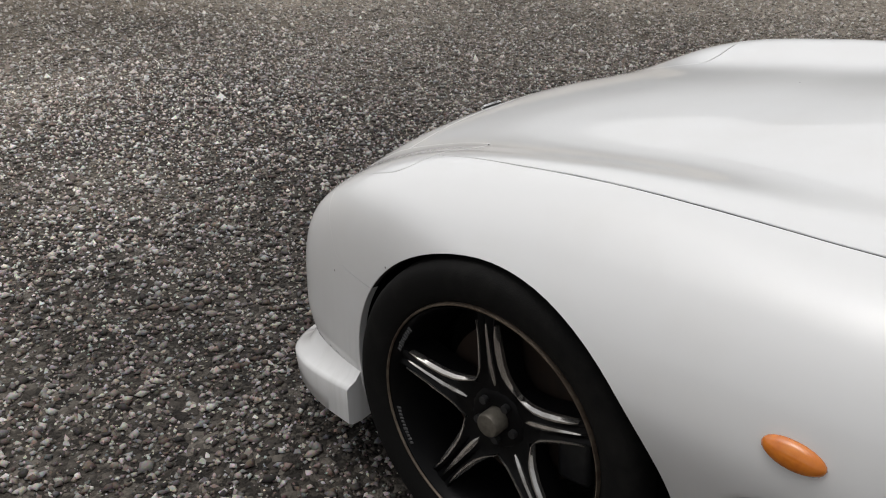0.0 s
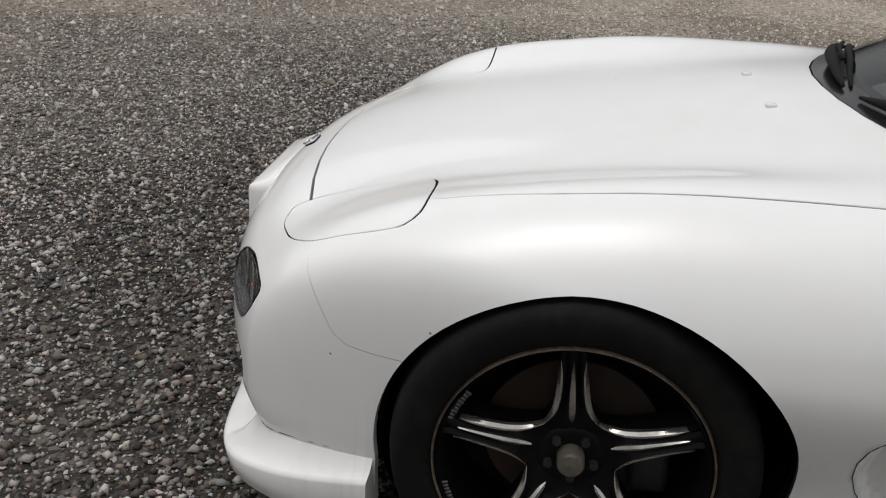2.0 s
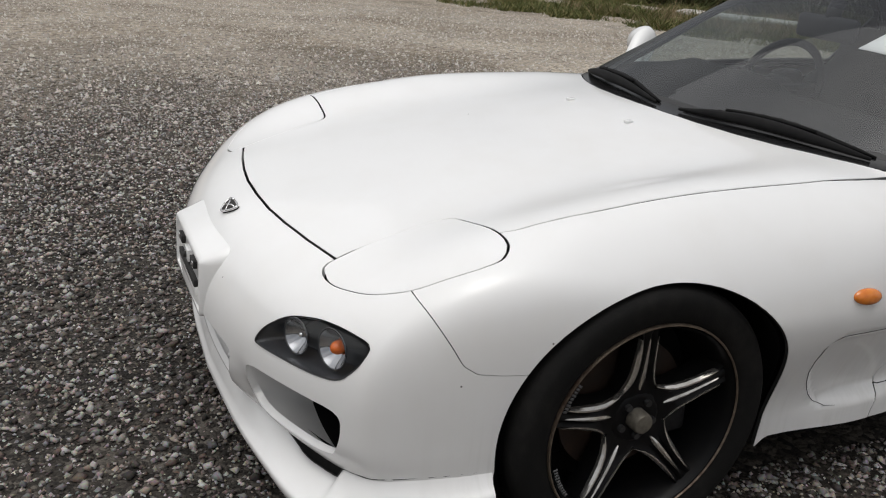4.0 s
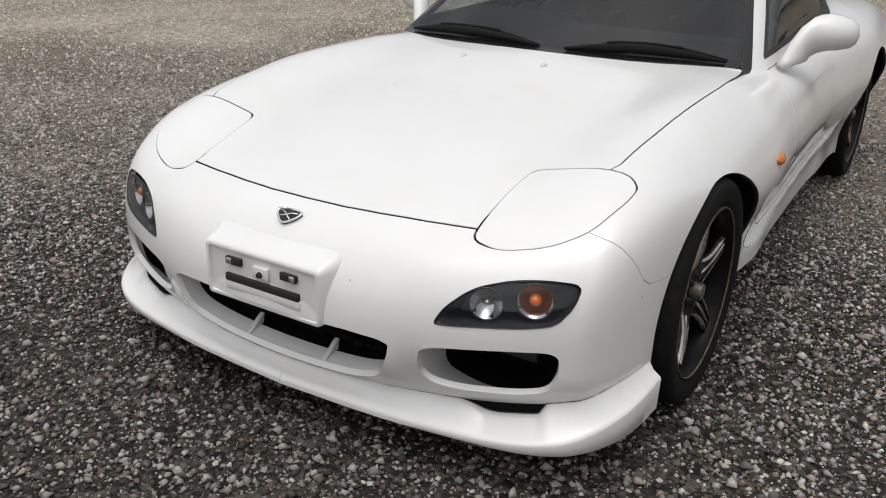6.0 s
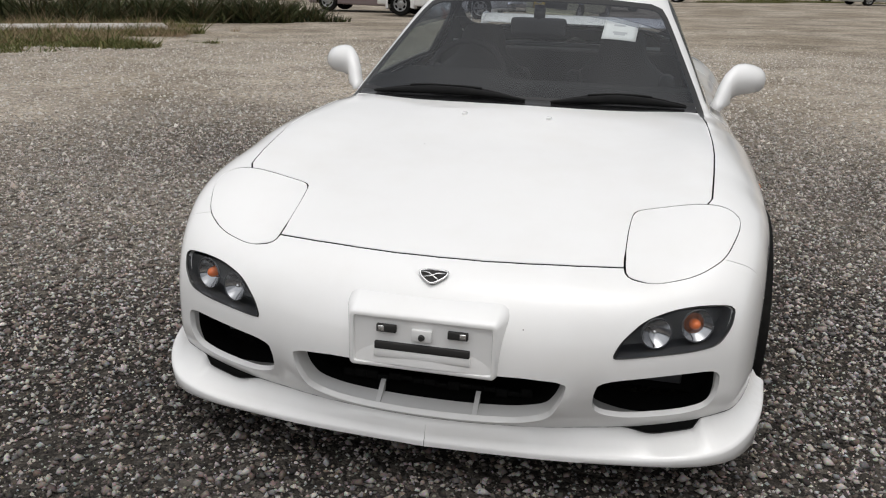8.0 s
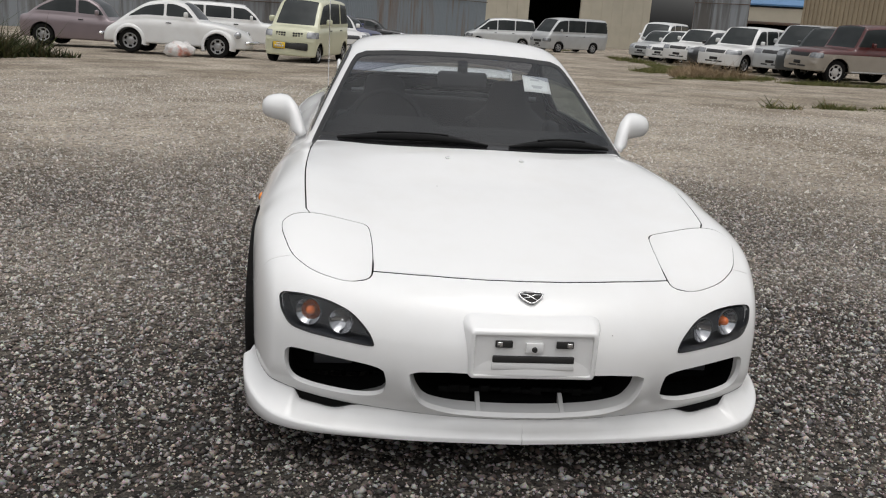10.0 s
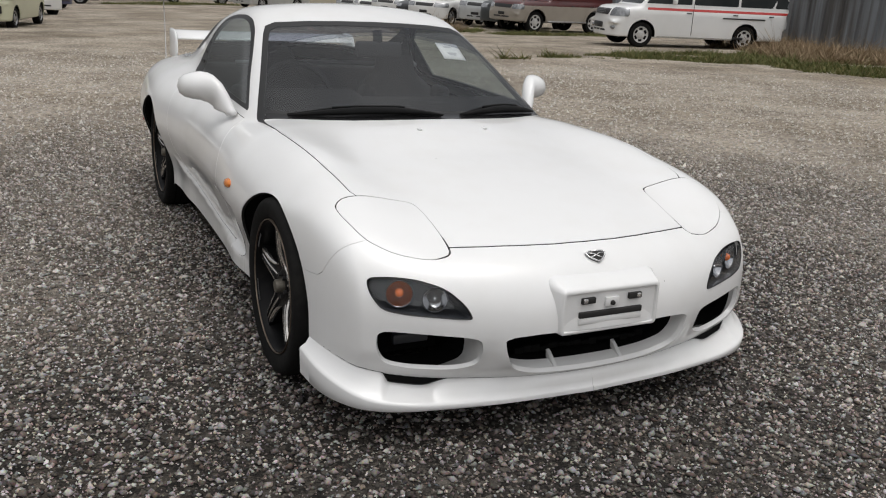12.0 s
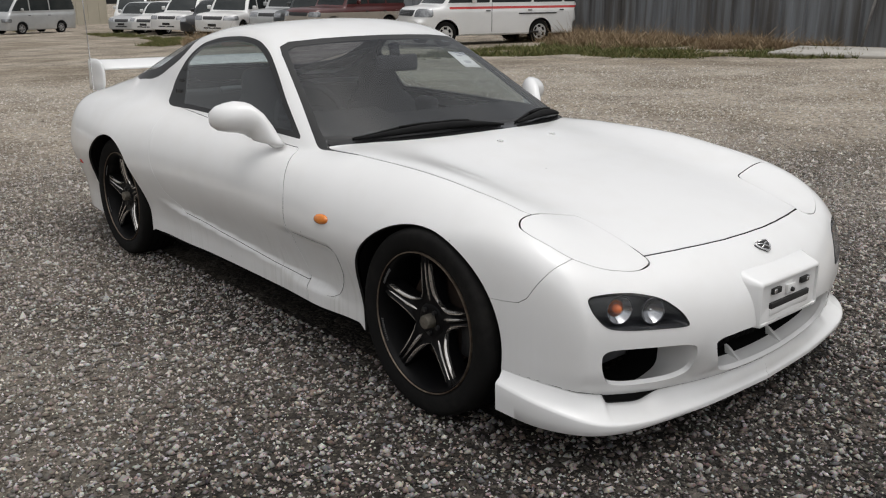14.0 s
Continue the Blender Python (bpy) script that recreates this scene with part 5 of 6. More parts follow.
tube("strut_brace", [(-0.50, 1.83, 0.855), (0.0, 1.81, 0.862), (0.50, 1.83, 0.855)], 0.012, mat("grey_bar", (0.22, 0.22, 0.23), 0.4, 0.5), car, "grey brace bar across the cabin")
for s in (1, -1):
    part("door_card", box_bm(0.68 * s, 1.42, 0.47, 0.04, 0.98, 0.34, 0.015), TRIM_DARK, car, "dark door lining")
    for k in range(3):
        part("handle_slat", box_bm(float(skin_x(np.array([2.0]), np.array([0.84 + 0.05 * k]))[0]) * s, 2.0 + 0.005 * k, 0.84 + 0.045 * k, 0.006, 0.06 - 0.01 * k, 0.022, 0.006), BLACK, car, "black door handle recess")
# sheet of paper behind the windscreen
paper_pts = []
for u in np.linspace(0, 1, 7):
    for v in np.linspace(0, 1, 5):
        x, y = 0.262 + 0.130 * u + 0.008 * v, 0.990 + 0.130 * v + 0.035 * u
        paper_pts.append((x, y, float(skin_z(np.array([x]), np.array([y]))[0]) - 0.010))
paper_faces = [(i * 5 + j, i * 5 + j + 1, i * 5 + j + 6, i * 5 + j + 5) for i in range(6) for j in range(4)]
note = mesh_object("paper_notice", paper_pts, paper_faces, PAPER, None)
sol = note.modifiers.new("thick", "SOLIDIFY")
sol.thickness = 0.001
tagged(note, "white paper notice behind the windscreen", "paper notice")
for u0, u1, v in ((0.28, 0.62, 0.74), (0.30, 0.72, 0.36), (0.34, 0.66, 0.28)):
    bar = []
    for u in (u0, (u0 + u1) / 2, u1):
        for v2 in (v - 0.05, v + 0.05):
            x, y = 0.262 + 0.130 * u + 0.008 * v2, 0.990 + 0.130 * v2 + 0.035 * u
            bar.append((x, y, float(skin_z(np.array([x]), np.array([y]))[0]) - 0.0085))
    mesh_object("printed_line", bar, [(0, 1, 3, 2), (2, 3, 5, 4)], INK, note)

# small blue sticker at the head of the windscreen
sx, sy = 0.150, 1.225
STICKER = mat("blue_sticker", (0.10, 0.16, 0.40), 0.6, alt=(0.35, 0.40, 0.52), scale=60)
pts = []
for u in (-0.02, 0.02):
    for v in (-0.02, 0.02):
        pts.append((sx + u, sy + v, float(skin_z(np.array([sx + u]), np.array([sy + v]))[0]) - 0.006))
pts += [(x, y, z - 0.001) for x, y, z in pts]
mesh_object("sticker", pts, [(0, 1, 3, 2), (4, 6, 7, 5), (0, 2, 6, 4), (1, 5, 7, 3), (0, 4, 5, 1), (2, 3, 7, 6)], STICKER, windscreen, "small blue and white sticker", smooth=False)

# ---- vehicles round the lot ----
CARGLASS = mat("dark_car_glass", (0.02, 0.024, 0.025), 0.10, spec=0.22, alt=(0.04, 0.045, 0.045), scale=2)
LAMPGLASS = mat("pale_lamp_glass", (0.50, 0.51, 0.52), 0.12, 0.5, coat=0.8, alt=(0.16, 0.165, 0.17), scale=9)
STEEL = mat("grey_wheel_disc", (0.42, 0.42, 0.42), 0.4, 0.6, alt=(0.25, 0.25, 0.25), scale=12)
WHITESTEEL = mat("white_wheel_disc", (0.60, 0.60, 0.59), 0.5, alt=(0.42, 0.40, 0.38), scale=14)
PAINTS = {}


def paint(key, colour, alt=None, metal=0.0):
    if key not in PAINTS:
        PAINTS[key] = mat(key, colour, 0.35, metal, coat=0.6, alt=alt or tuple(0.86 * c for c in colour), scale=2.5, contrast=(0.42, 0.7))
    return PAINTS[key]


OLDWHITE = lambda: paint("aged_white_paint", (0.70, 0.70, 0.69), (0.60, 0.59, 0.57))
SILVERP = lambda: paint("silver_paint", (0.46, 0.47, 0.47), (0.38, 0.385, 0.385), 0.3)
RED = mat("red_marking", (0.50, 0.03, 0.025), 0.4, coat=0.3, alt=(0.42, 0.03, 0.025), scale=5)
PLATE = mat("yellow_plate", (0.75, 0.50, 0.03), 0.5, alt=(0.68, 0.44, 0.03), scale=30)


def span(u, a, b):
    return np.minimum(u - a, b - u)


def simple_wheel(parent, x, y, r, side, disc, w=0.19, holes=6):
    wh = empty("wheel", "", "")
    wh.parent = parent
    spin("tyre", [(r * 0.62, w * 0.42), (r * 0.70, w * 0.49), (r * 0.86, w * 0.5), (r * 0.95, w * 0.46), (r, w * 0.30), (r, -w * 0.4), (r * 0.6, -w * 0.45)], TYRE, wh, "black tyre", steps=28)
    rim = spin("rim", [(r * 0.66, w * 0.43), (r * 0.62, w * 0.46), (r * 0.58, w * 0.36), (r * 0.30, w * 0.30), (r * 0.24, w * 0.40), (r * 0.13, w * 0.42), (0.002, w * 0.42)], disc, wh, "wheel disc", steps=24)
    # holes painted as near-black blocks in the disc
    for k in range(holes):
        a = 2 * math.pi * k / holes
        m = Euler((a, 0, 0)).to_matrix().to_4x4() @ Matrix.Translation((w * 0.335, 0, r * 0.45))
        part("rim_hole", box_bm(0, 0, 0, 0.02, r * 0.30, r * 0.19, 0.010, 1, m=m), VOID, rim)
    wh.matrix_basis = pose(side * x, y, r, 0, 0, 0 if side > 0 else 180)


def vehicle(name, label, category, material, at, heading, L, W, H, belt, roof, posts=(), wheel_r=0.31, axles=None, lower=None, two_tone=None, disc=None, nose_round=0.25, lean=0.28,
            glass_foot=0.06, lamps=((0.45, 0.72, 0.62, 0.80),), grille=(0.34, 0.55, 0.72), plate=None, round_lamps=False, stripe=None, clearance=0.22, group="", side_steps=False, arch_paint=None):
    """A parked vehicle about its middle, nose towards -y. belt and roof: curves of (y, z); posts: window pillars along y."""
    top = empty(name, label, category, group=group)
    hl, hw = L / 2, W / 2
    low, high = curve(*belt), curve(*roof)
    axles = axles or (-hl * 0.62, hl * 0.60)

    def shell(x, y, z):
        ax = np.sqrt(x * x + 1e-6)
        waist = hw - 0.10 * np.maximum(z - 0.65, 0) ** 2 - 0.25 * np.maximum(0.5 - z, 0) ** 2
        d = smax(z - low(y) + 0.05 * (ax / hw) ** 2, ax - waist, 0.16)
        ends = np.maximum(-hl + nose_round * (ax / hw) ** 2.6 + 0.35 * np.maximum(z - 0.55, 0) ** 2 - y, y - hl + 0.12 * (ax / hw) ** 3)
        d = smax(d, ends, 0.16)
        glasshouse = smax(z - high(y) + 0.07 * (ax / hw) ** 2, ax - (hw - 0.06 - lean * np.maximum(z - low(y), 0) * 0.6), 0.14)
        glasshouse = np.maximum(glasshouse, np.maximum(y - hl + 0.02, -hl - y + 0.06))
        glasshouse = smax(glasshouse, 0.6 - z, 0.05)
        return smax(smin(d, glasshouse, 0.05), clearance - z, 0.05)

    V, T = star(shell, (-hl * 0.45, hl * 0.6, 0.62), reach=2.6, front=(0, 90, 34), rear=(90, 180, 22), mid=64, turns=72)
    arches = lambda P: np.where(P[:, 0] > hw - 0.35, np.maximum(*(wheel_r * 1.16 - np.hypot(P[:, 1] - a, P[:, 2] - wheel_r) for a in axles)), -1.0)

    def side_glass(P):
        x, y, z = P.T
        g = np.minimum(high(y) - z - 0.13, z - low(y) - glass_foot)
        g = np.minimum(g, (x - (hw - 0.16 - lean * np.maximum(z - low(y), 0) * 0.6)))
        for q in posts:
            g = np.minimum(g, np.abs(y - q) - 0.035)
        return g

    dz = lambda y: (high(y + 0.03) - high(y - 0.03)) / 0.06

    def screen(P):
        x, y, z = P.T
        g = np.minimum(z - low(y) - 0.03, (hw - 0.19 - lean * np.maximum(z - low(y), 0) * 0.6) - x)
        steep = np.minimum((np.abs(dz(y)) - 0.36) * 0.3, 0.05 + 0 * y)
        return np.minimum(np.minimum(g, steep), high(hl * 0.1) - 0.05 - z)

    glass_all = lambda P: np.maximum(side_glass(P), screen(P))
    bv, bt = cut(V, T, no(arches, 0), no(glass_all, 0))
    if two_tone:
        foot, paint2 = two_tone
        split = lambda P: P[:, 2] - foot
        bv2, bt2 = cut(bv, bt, yes(split, 0))
        panel("upper_body", bv2, bt2, shell, material, top, "", both=True, depth=0.02)
        bv, bt = cut(bv, bt, no(split, 0))
        panel("lower_body", bv, bt, shell, paint2, top, "", both=True, depth=0.02)
    else:
        panel("body", bv, bt, shell, material, top, "", both=True, depth=0.02)
    gv, gt = cut(V, T, yes(side_glass, 0.0))
    for s in (1, -1):
        panel("side_window", gv - slope(shell, gv) * 0.006 if len(gv) else gv, gt, shell, CARGLASS, top, "dark side glass", side=s, depth=0.004)
    for nm, test in (("windscreen", lambda P: -P[:, 1]), ("rear_window", lambda P: P[:, 1])):
        gv, gt = cut(V, T, yes(screen, 0.0), no(side_glass, 0), test)
        if len(gt):
            panel(nm, gv - slope(shell, gv) * 0.006, gt, shell, CARGLASS, top, "", both=True, depth=0.004)

    def patch(nm, test, m, out=0.006, both=False, lab=""):
        pv, pt = cut(V, T, test)
        if not len(pt):
            return
        pv = pv + slope(shell, pv) * out
        if both:
            panel(nm, pv, pt, shell, m, top, lab, both=True, depth=0.01)
        else:
            for s in (1, -1):
                panel(nm, pv, pt, shell, m, top, lab, side=s, depth=0.01)

    front = lambda P: -hl + nose_round + 0.12 - P[:, 1]
    for x0, x1, z0, z1 in lamps:
        if round_lamps:
            cx, cz, rr = (x0 + x1) / 2, (z0 + z1) / 2, (x1 - x0) / 2
            patch("headlamp", lambda P: np.minimum(front(P), rr - np.hypot(P[:, 0] - cx, P[:, 2] - cz)), LAMPGLASS, 0.03, lab="round headlamp")
        else:
            patch("headlamp", lambda P: np.minimum(front(P) + 0.1, np.minimum(span(P[:, 0], x0, x1 + 0.2), span(P[:, 2], z0, z1))), LAMPGLASS, lab="pale headlamp")
    if grille:
        gw, g0, g1 = grille
        patch("grille", lambda P: np.minimum(front(P), np.minimum(gw - P[:, 0], span(P[:, 2], g0 + 0.02, g1 - 0.02))), BLACK, both=True, lab="dark grille")
        patch("lower_grille", lambda P: np.minimum(front(P), np.minimum(gw * 0.9 - P[:, 0], span(P[:, 2], clearance + 0.12, clearance + 0.17))), BLACK, both=True)
    if not plate and grille and group:
        part("plate_holder", box_bm(0, -hl - 0.004, clearance + 0.25, 0.34, 0.012, 0.10, 0.004, 1), GAPDARK, top, "dark empty plate holder")
    if plate:
        part("number_plate", box_bm(plate[1], -hl - 0.012, plate[0], 0.33, 0.012, 0.165, 0.004, 1), plate[2], top, "number plate with plain bars")
        for k, (dx, dzz, ww, hh) in enumerate(((0, 0.05, 0.16, 0.03), (-0.10, -0.02, 0.05, 0.06), (-0.03, -0.02, 0.04, 0.06), (0.03, -0.02, 0.04, 0.06), (0.10, -0.02, 0.05, 0.06))):
            part("plate_bar", box_bm(plate[1] + dx, -hl - 0.0195, plate[0] + dzz, ww, 0.003, hh), INK, top)
    if stripe:
        z0, z1, m = stripe
        patch("side_stripe", lambda P: np.minimum(np.minimum(span(P[:, 2], z0, z1), P[:, 0] - hw + 0.3), P[:, 1] + hl * 0.62), m, 0.004, lab="red stripe along the side")
    if arch_paint:
        for a in axles:
            patch("arch_flare", lambda P: np.minimum(np.minimum(wheel_r * 1.40 - np.hypot(P[:, 1] - a, P[:, 2] - wheel_r), np.hypot(P[:, 1] - a, P[:, 2] - wheel_r) - wheel_r * 1.16), P[:, 0] - hw + 0.3), arch_paint, 0.035, lab="flared wheel arch")
    for q in posts[:1]:
        for s in (1, -1):
            zz = float(low(np.array([q - 0.5]))) + 0.10
            part("door_mirror", box_bm(s * (hw + 0.09), q - 0.62, zz + 0.02, 0.17, 0.10, 0.16, 0.04, 2), material, top, "door mirror")
    for q in posts:
        for s in (1, -1):
            part("door_handle", box_bm(s * (hw + 0.002), q - 0.12, min(0.95, float(low(np.array([q]))) - 0.12), 0.02, 0.15, 0.03, 0.008, 1), BLACK, top)
    if side_steps:
        for s in (1, -1):
            part("side_step", box_bm(s * (hw - 0.03), 0.0, 0.40, 0.16, L * 0.40, 0.05, 0.015, 1), STEEL, top, "metal side step")
    for a in axles:
        for s in (1, -1):
            simple_wheel(top, hw - 0.13, a, wheel_r, s, disc or STEEL)
    part("chassis", box_bm(0, 0, clearance + 0.10, W - 0.5, L * 0.86, 0.20, 0.02, 1), VOID, top, "dark underside")
    x, y = at
    top.matrix_basis = pose(x, y, float(ground_z(x, y)), 0.5, 0.9, heading)
    return top


ROW = "row of parked cars"
# cream kei van
kei = vehicle("kei_van", "cream kei van with yellow plate on gravel", "van", paint("cream_paint", (0.56, 0.56, 0.40), (0.50, 0.50, 0.36)), (-1.70, 22.8), -16, 3.3, 1.475, 1.75,
        ((-1.65, 0.92), (-1.2, 1.0), (1.65, 1.02)), ((-1.65, 0.6), (-1.25, 0.98), (-0.95, 1.35), (-0.6, 1.68), (0.2, 1.76), (1.45, 1.72), (1.60, 1.4), (1.66, 1.0)), posts=(-0.1, 0.85), wheel_r=0.27,
        nose_round=0.10, lean=0.16, lamps=((0.48, 0.70, 0.70, 0.86),), grille=None, plate=(0.47, -0.26, PLATE), clearance=0.2, axles=(-1.15, 1.15))
part("lower_opening", box_bm(0.04, -1.640, 0.47, 0.98, 0.03, 0.19, 0.03, 2), BLACK, kei, "black opening in the bumper")
for s in (1, -1):
    for i in range(4):
        for j in range(2):
            part("grille_cell", box_bm(s * (0.13 + 0.072 * i), -1.632 + 0.010 * i, 0.745 + 0.062 * j, 0.056, 0.04, 0.046, 0.010, 1), BLACK, kei)
# small old white car with bulging wings
beetle = vehicle("vintage_car", "white rounded vintage car with bulging wings", "car", OLDWHITE(), (-5.25, 22.8), 84, 4.05, 1.50, 1.50,
        ((-2.02, 0.55), (-1.7, 0.78), (-1.2, 0.93), (-0.6, 0.98), (0.6, 0.98), (1.3, 0.90), (1.8, 0.70), (2.02, 0.5)), ((-2.0, 0.5), (-0.75, 0.95), (-0.5, 1.20), (-0.25, 1.42), (0.1, 1.50), (0.7, 1.42), (1.2, 1.15), (1.7, 0.78), (2.0, 0.55)), posts=(0.25,),
        wheel_r=0.32, nose_round=0.7, lean=0.45, lamps=(), grille=None, clearance=0.28, axles=(-1.2, 1.2))
for a in (-1.2, 1.2):
    for s in (1, -1):
        rings = []
        for k, ph in enumerate(np.linspace(-0.25, math.pi + 0.35, 15)):
            c = Vector((0.60 * s, a + 0.40 * math.cos(ph) * -1, 0.33 + 0.40 * math.sin(ph)))
            o = Vector((0, -math.cos(ph), math.sin(ph)))
            rings.append([tuple(c + o * (0.10 * math.sin(t) - 0.02) + Vector((s * 0.19 * math.cos(t), 0, 0))) for t in np.linspace(-0.3, math.pi + 0.3, 9)])
        skin("wing", rings, OLDWHITE(), beetle, "bulging white wing", closed=False, cap=False)
for y, z in ((-2.10, 0.46), (2.10, 0.46)):
    tube("bumper_bar", [(-0.72, y * 0.95, z), (-0.4, y, z), (0.4, y, z), (0.72, y * 0.95, z)], 0.05, CHROME, beetle, "chrome bumper")
for s in (1, -1):
    bm = bmesh.new()
    bmesh.ops.create_uvsphere(bm, u_segments=14, v_segments=8, radius=0.10, matrix=Matrix.Translation((0.56 * s, -1.72, 0.66)))
    part("headlamp", bm, LAMPGLASS, beetle, "round headlamp")


def saloon(name, label, m, at, heading, L=4.4, W=1.7, H=1.45, group="", hood=0.90, **kw):
    hl = L / 2
    return vehicle(name, label, "car", m, at, heading, L, W, H, ((-hl, hood - 0.22), (-hl * 0.75, hood - 0.06), (-hl * 0.35, hood), (hl * 0.6, hood + 0.04), (hl, hood - 0.02)),
                   ((-hl, 0.5), (-hl * 0.42, hood - 0.02), (-hl * 0.22, H * 0.88), (-0.05, H - 0.02), (hl * 0.3, H), (hl * 0.55, H * 0.88), (hl * 0.86, hood), (hl, 0.6)), posts=(0.15,), group=group,
                   lamps=((0.46, 0.74, hood - 0.30, hood - 0.17),), **kw)


def wagon(name, label, m, at, heading, L=4.5, W=1.75, H=1.70, group="", hood=1.0, **kw):
    hl = L / 2
    kw.setdefault("wheel_r", 0.34)
    kw.setdefault("lamps", ((0.44, 0.78, hood - 0.30, hood - 0.14),))
    return vehicle(name, label, "suv", m, at, heading, L, W, H, ((-hl, hood - 0.18), (-hl * 0.8, hood - 0.03), (-hl * 0.35, hood + 0.02), (hl, hood + 0.05)),
                   ((-hl, 0.5), (-hl * 0.40, hood), (-hl * 0.26, (hood + H) / 2 + 0.04), (-hl * 0.10, H - 0.03), (hl * 0.35, H), (hl * 0.82, H - 0.04), (hl * 0.95, hood + 0.1), (hl, 0.7)), posts=(0.12, hl * 0.45), group=group,
                   grille=(0.40, hood - 0.30, hood - 0.14), clearance=0.27, **kw)


wagon("estate_car", "white estate car with dark windows", OLDWHITE(), (-4.4, 28.2), 96, H=1.55, hood=0.95)
saloon("saloon_car", "white compact car beside the kei van", OLDWHITE(), (-1.30, 31.6), 25, L=4.0)
saloon("saloon_car", "dark blue compact car", paint("dark_blue_paint", (0.02, 0.025, 0.09)), (-0.9, 38.4), 55, L=3.9)
saloon("coupe", "black low coupe in front of the sheet fence", paint("black_paint", (0.012, 0.012, 0.014)), (0.5, 46.8), 82, L=4.6, H=1.36, hood=0.85)
wagon("small_suv", "small white off-roader far off by the fence", OLDWHITE(), (7.9, 62), -70, L=3.4, W=1.48, H=1.68)
vehicle("minivan", "silver-white minivan seen from its side", "van", paint("pearl_paint", (0.58, 0.59, 0.59), None, 0.1), (9.2, 54.5), -92, 4.6, 1.72, 1.85,
        ((-2.3, 0.80), (-1.6, 1.0), (2.3, 1.06)), ((-2.3, 0.5), (-1.75, 1.0), (-1.2, 1.4), (-0.7, 1.76), (0.3, 1.85), (2.05, 1.80), (2.2, 1.4), (2.3, 1.0)), posts=(-0.25, 0.9), axles=(-1.45, 1.42), group=ROW)
vehicle("delivery_van", "silver van with dark windows seen from its side", "van", SILVERP(), (12.3, 48.3), -64, 4.7, 1.69, 1.98,
        ((-2.35, 0.95), (-2.0, 1.12), (2.35, 1.14)), ((-2.36, 0.7), (-2.05, 1.12), (-1.75, 1.5), (-1.35, 1.88), (-0.4, 1.97), (2.15, 1.95), (2.28, 1.5), (2.36, 1.0)), posts=(-0.75, 0.55), axles=(-1.4, 1.2), nose_round=0.12, lean=0.14, group=ROW)
vehicle("delivery_van", "white van standing nose out in the row", "van", OLDWHITE(), (16.6, 44.3), -35, 4.7, 1.69, 1.95,
        ((-2.35, 0.95), (-2.0, 1.10), (2.35, 1.12)), ((-2.36, 0.7), (-2.05, 1.10), (-1.75, 1.5), (-1.35, 1.86), (-0.4, 1.95), (2.15, 1.93), (2.28, 1.5), (2.36, 1.0)), posts=(-0.75, 0.55), axles=(-1.4, 1.2), nose_round=0.12, lean=0.14, group=ROW)
saloon("saloon_car", "silver compact car nose out in the row", SILVERP(), (15.6, 41.6), -52, L=4.1, H=1.5, group=ROW)
saloon("saloon_car", "white compact car nose out in the row", OLDWHITE(), (15.6, 38.9), -52, L=4.2, H=1.5, group=ROW)
wagon("estate_car", "white tall car nose out in the row", OLDWHITE(), (15.5, 36.1), -52, L=4.4, H=1.62, group=ROW)
saloon("saloon_car", "black saloon between white cars", paint("black_paint", (0.012, 0.012, 0.014)), (15.6, 33.5), -52, L=4.4, H=1.5, group=ROW)
wagon("suv", "white off-road car with alloy wheels in the row", OLDWHITE(), (15.0, 30.6), -55, L=4.4, W=1.78, H=1.74, group=ROW)
wagon("suv", "silver off-road car with roof rails in the row", SILVERP(), (16.6, 28.9), -58, L=4.7, W=1.85, H=1.9, hood=1.08, group=ROW, wheel_r=0.37)
wagon("suv", "dark off-road car partly hidden in the row", paint("dark_green_paint", (0.03, 0.035, 0.035)), (16.6, 27.2), -60, L=4.5, W=1.75, H=1.8, hood=1.05, group=ROW, wheel_r=0.36)
vehicle("suv", "dark red over beige boxy off-road car", "suv", paint("maroon_paint", (0.080, 0.013, 0.012), (0.06, 0.012, 0.011)), (16.3, 24.9), -82, 4.6, 1.76, 1.92,
        ((-2.3, 1.02), (-1.9, 1.10), (-0.7, 1.14), (2.3, 1.16)), ((-2.3, 0.7), (-0.85, 1.12), (-0.62, 1.5), (-0.42, 1.86), (0.5, 1.92), (2.1, 1.90), (2.24, 1.5), (2.3, 1.0)), posts=(0.35, 1.25), wheel_r=0.38,
        axles=(-1.42, 1.32), two_tone=(0.93, paint("beige_paint", (0.33, 0.295, 0.25), (0.27, 0.24, 0.20))), nose_round=0.10, lean=0.16, lamps=((0.52, 0.74, 0.80, 0.96),), grille=(0.48, 0.80, 0.96),
        clearance=0.38, side_steps=True, disc=WHITESTEEL, group=ROW, arch_paint=paint("beige_paint", (0.33, 0.295, 0.25)))
amb = vehicle("ambulance_van", "white high-roofed van with a red side stripe", "van", paint("clean_white_paint", (0.76, 0.76, 0.75), (0.70, 0.70, 0.685)), (15.82, 17.08), -104, 5.3, 1.80, 2.45,
        ((-2.65, 0.98), (-2.3, 1.08), (-1.7, 1.12), (2.65, 1.12)), ((-2.65, 0.7), (-1.85, 1.12), (-1.35, 1.70), (-0.95, 2.12), (-0.55, 2.42), (0.5, 2.48), (2.45, 2.46), (2.58, 1.9), (2.65, 1.2)), posts=(-0.30, 1.10, 2.2), wheel_r=0.34,
        axles=(-1.75, 1.35), nose_round=0.28, lean=0.12, lamps=((0.52, 0.86, 0.80, 1.02),), grille=(0.46, 0.80, 1.00), plate=None, stripe=(1.00, 1.065, RED), clearance=0.27, disc=WHITESTEEL, glass_foot=0.05)
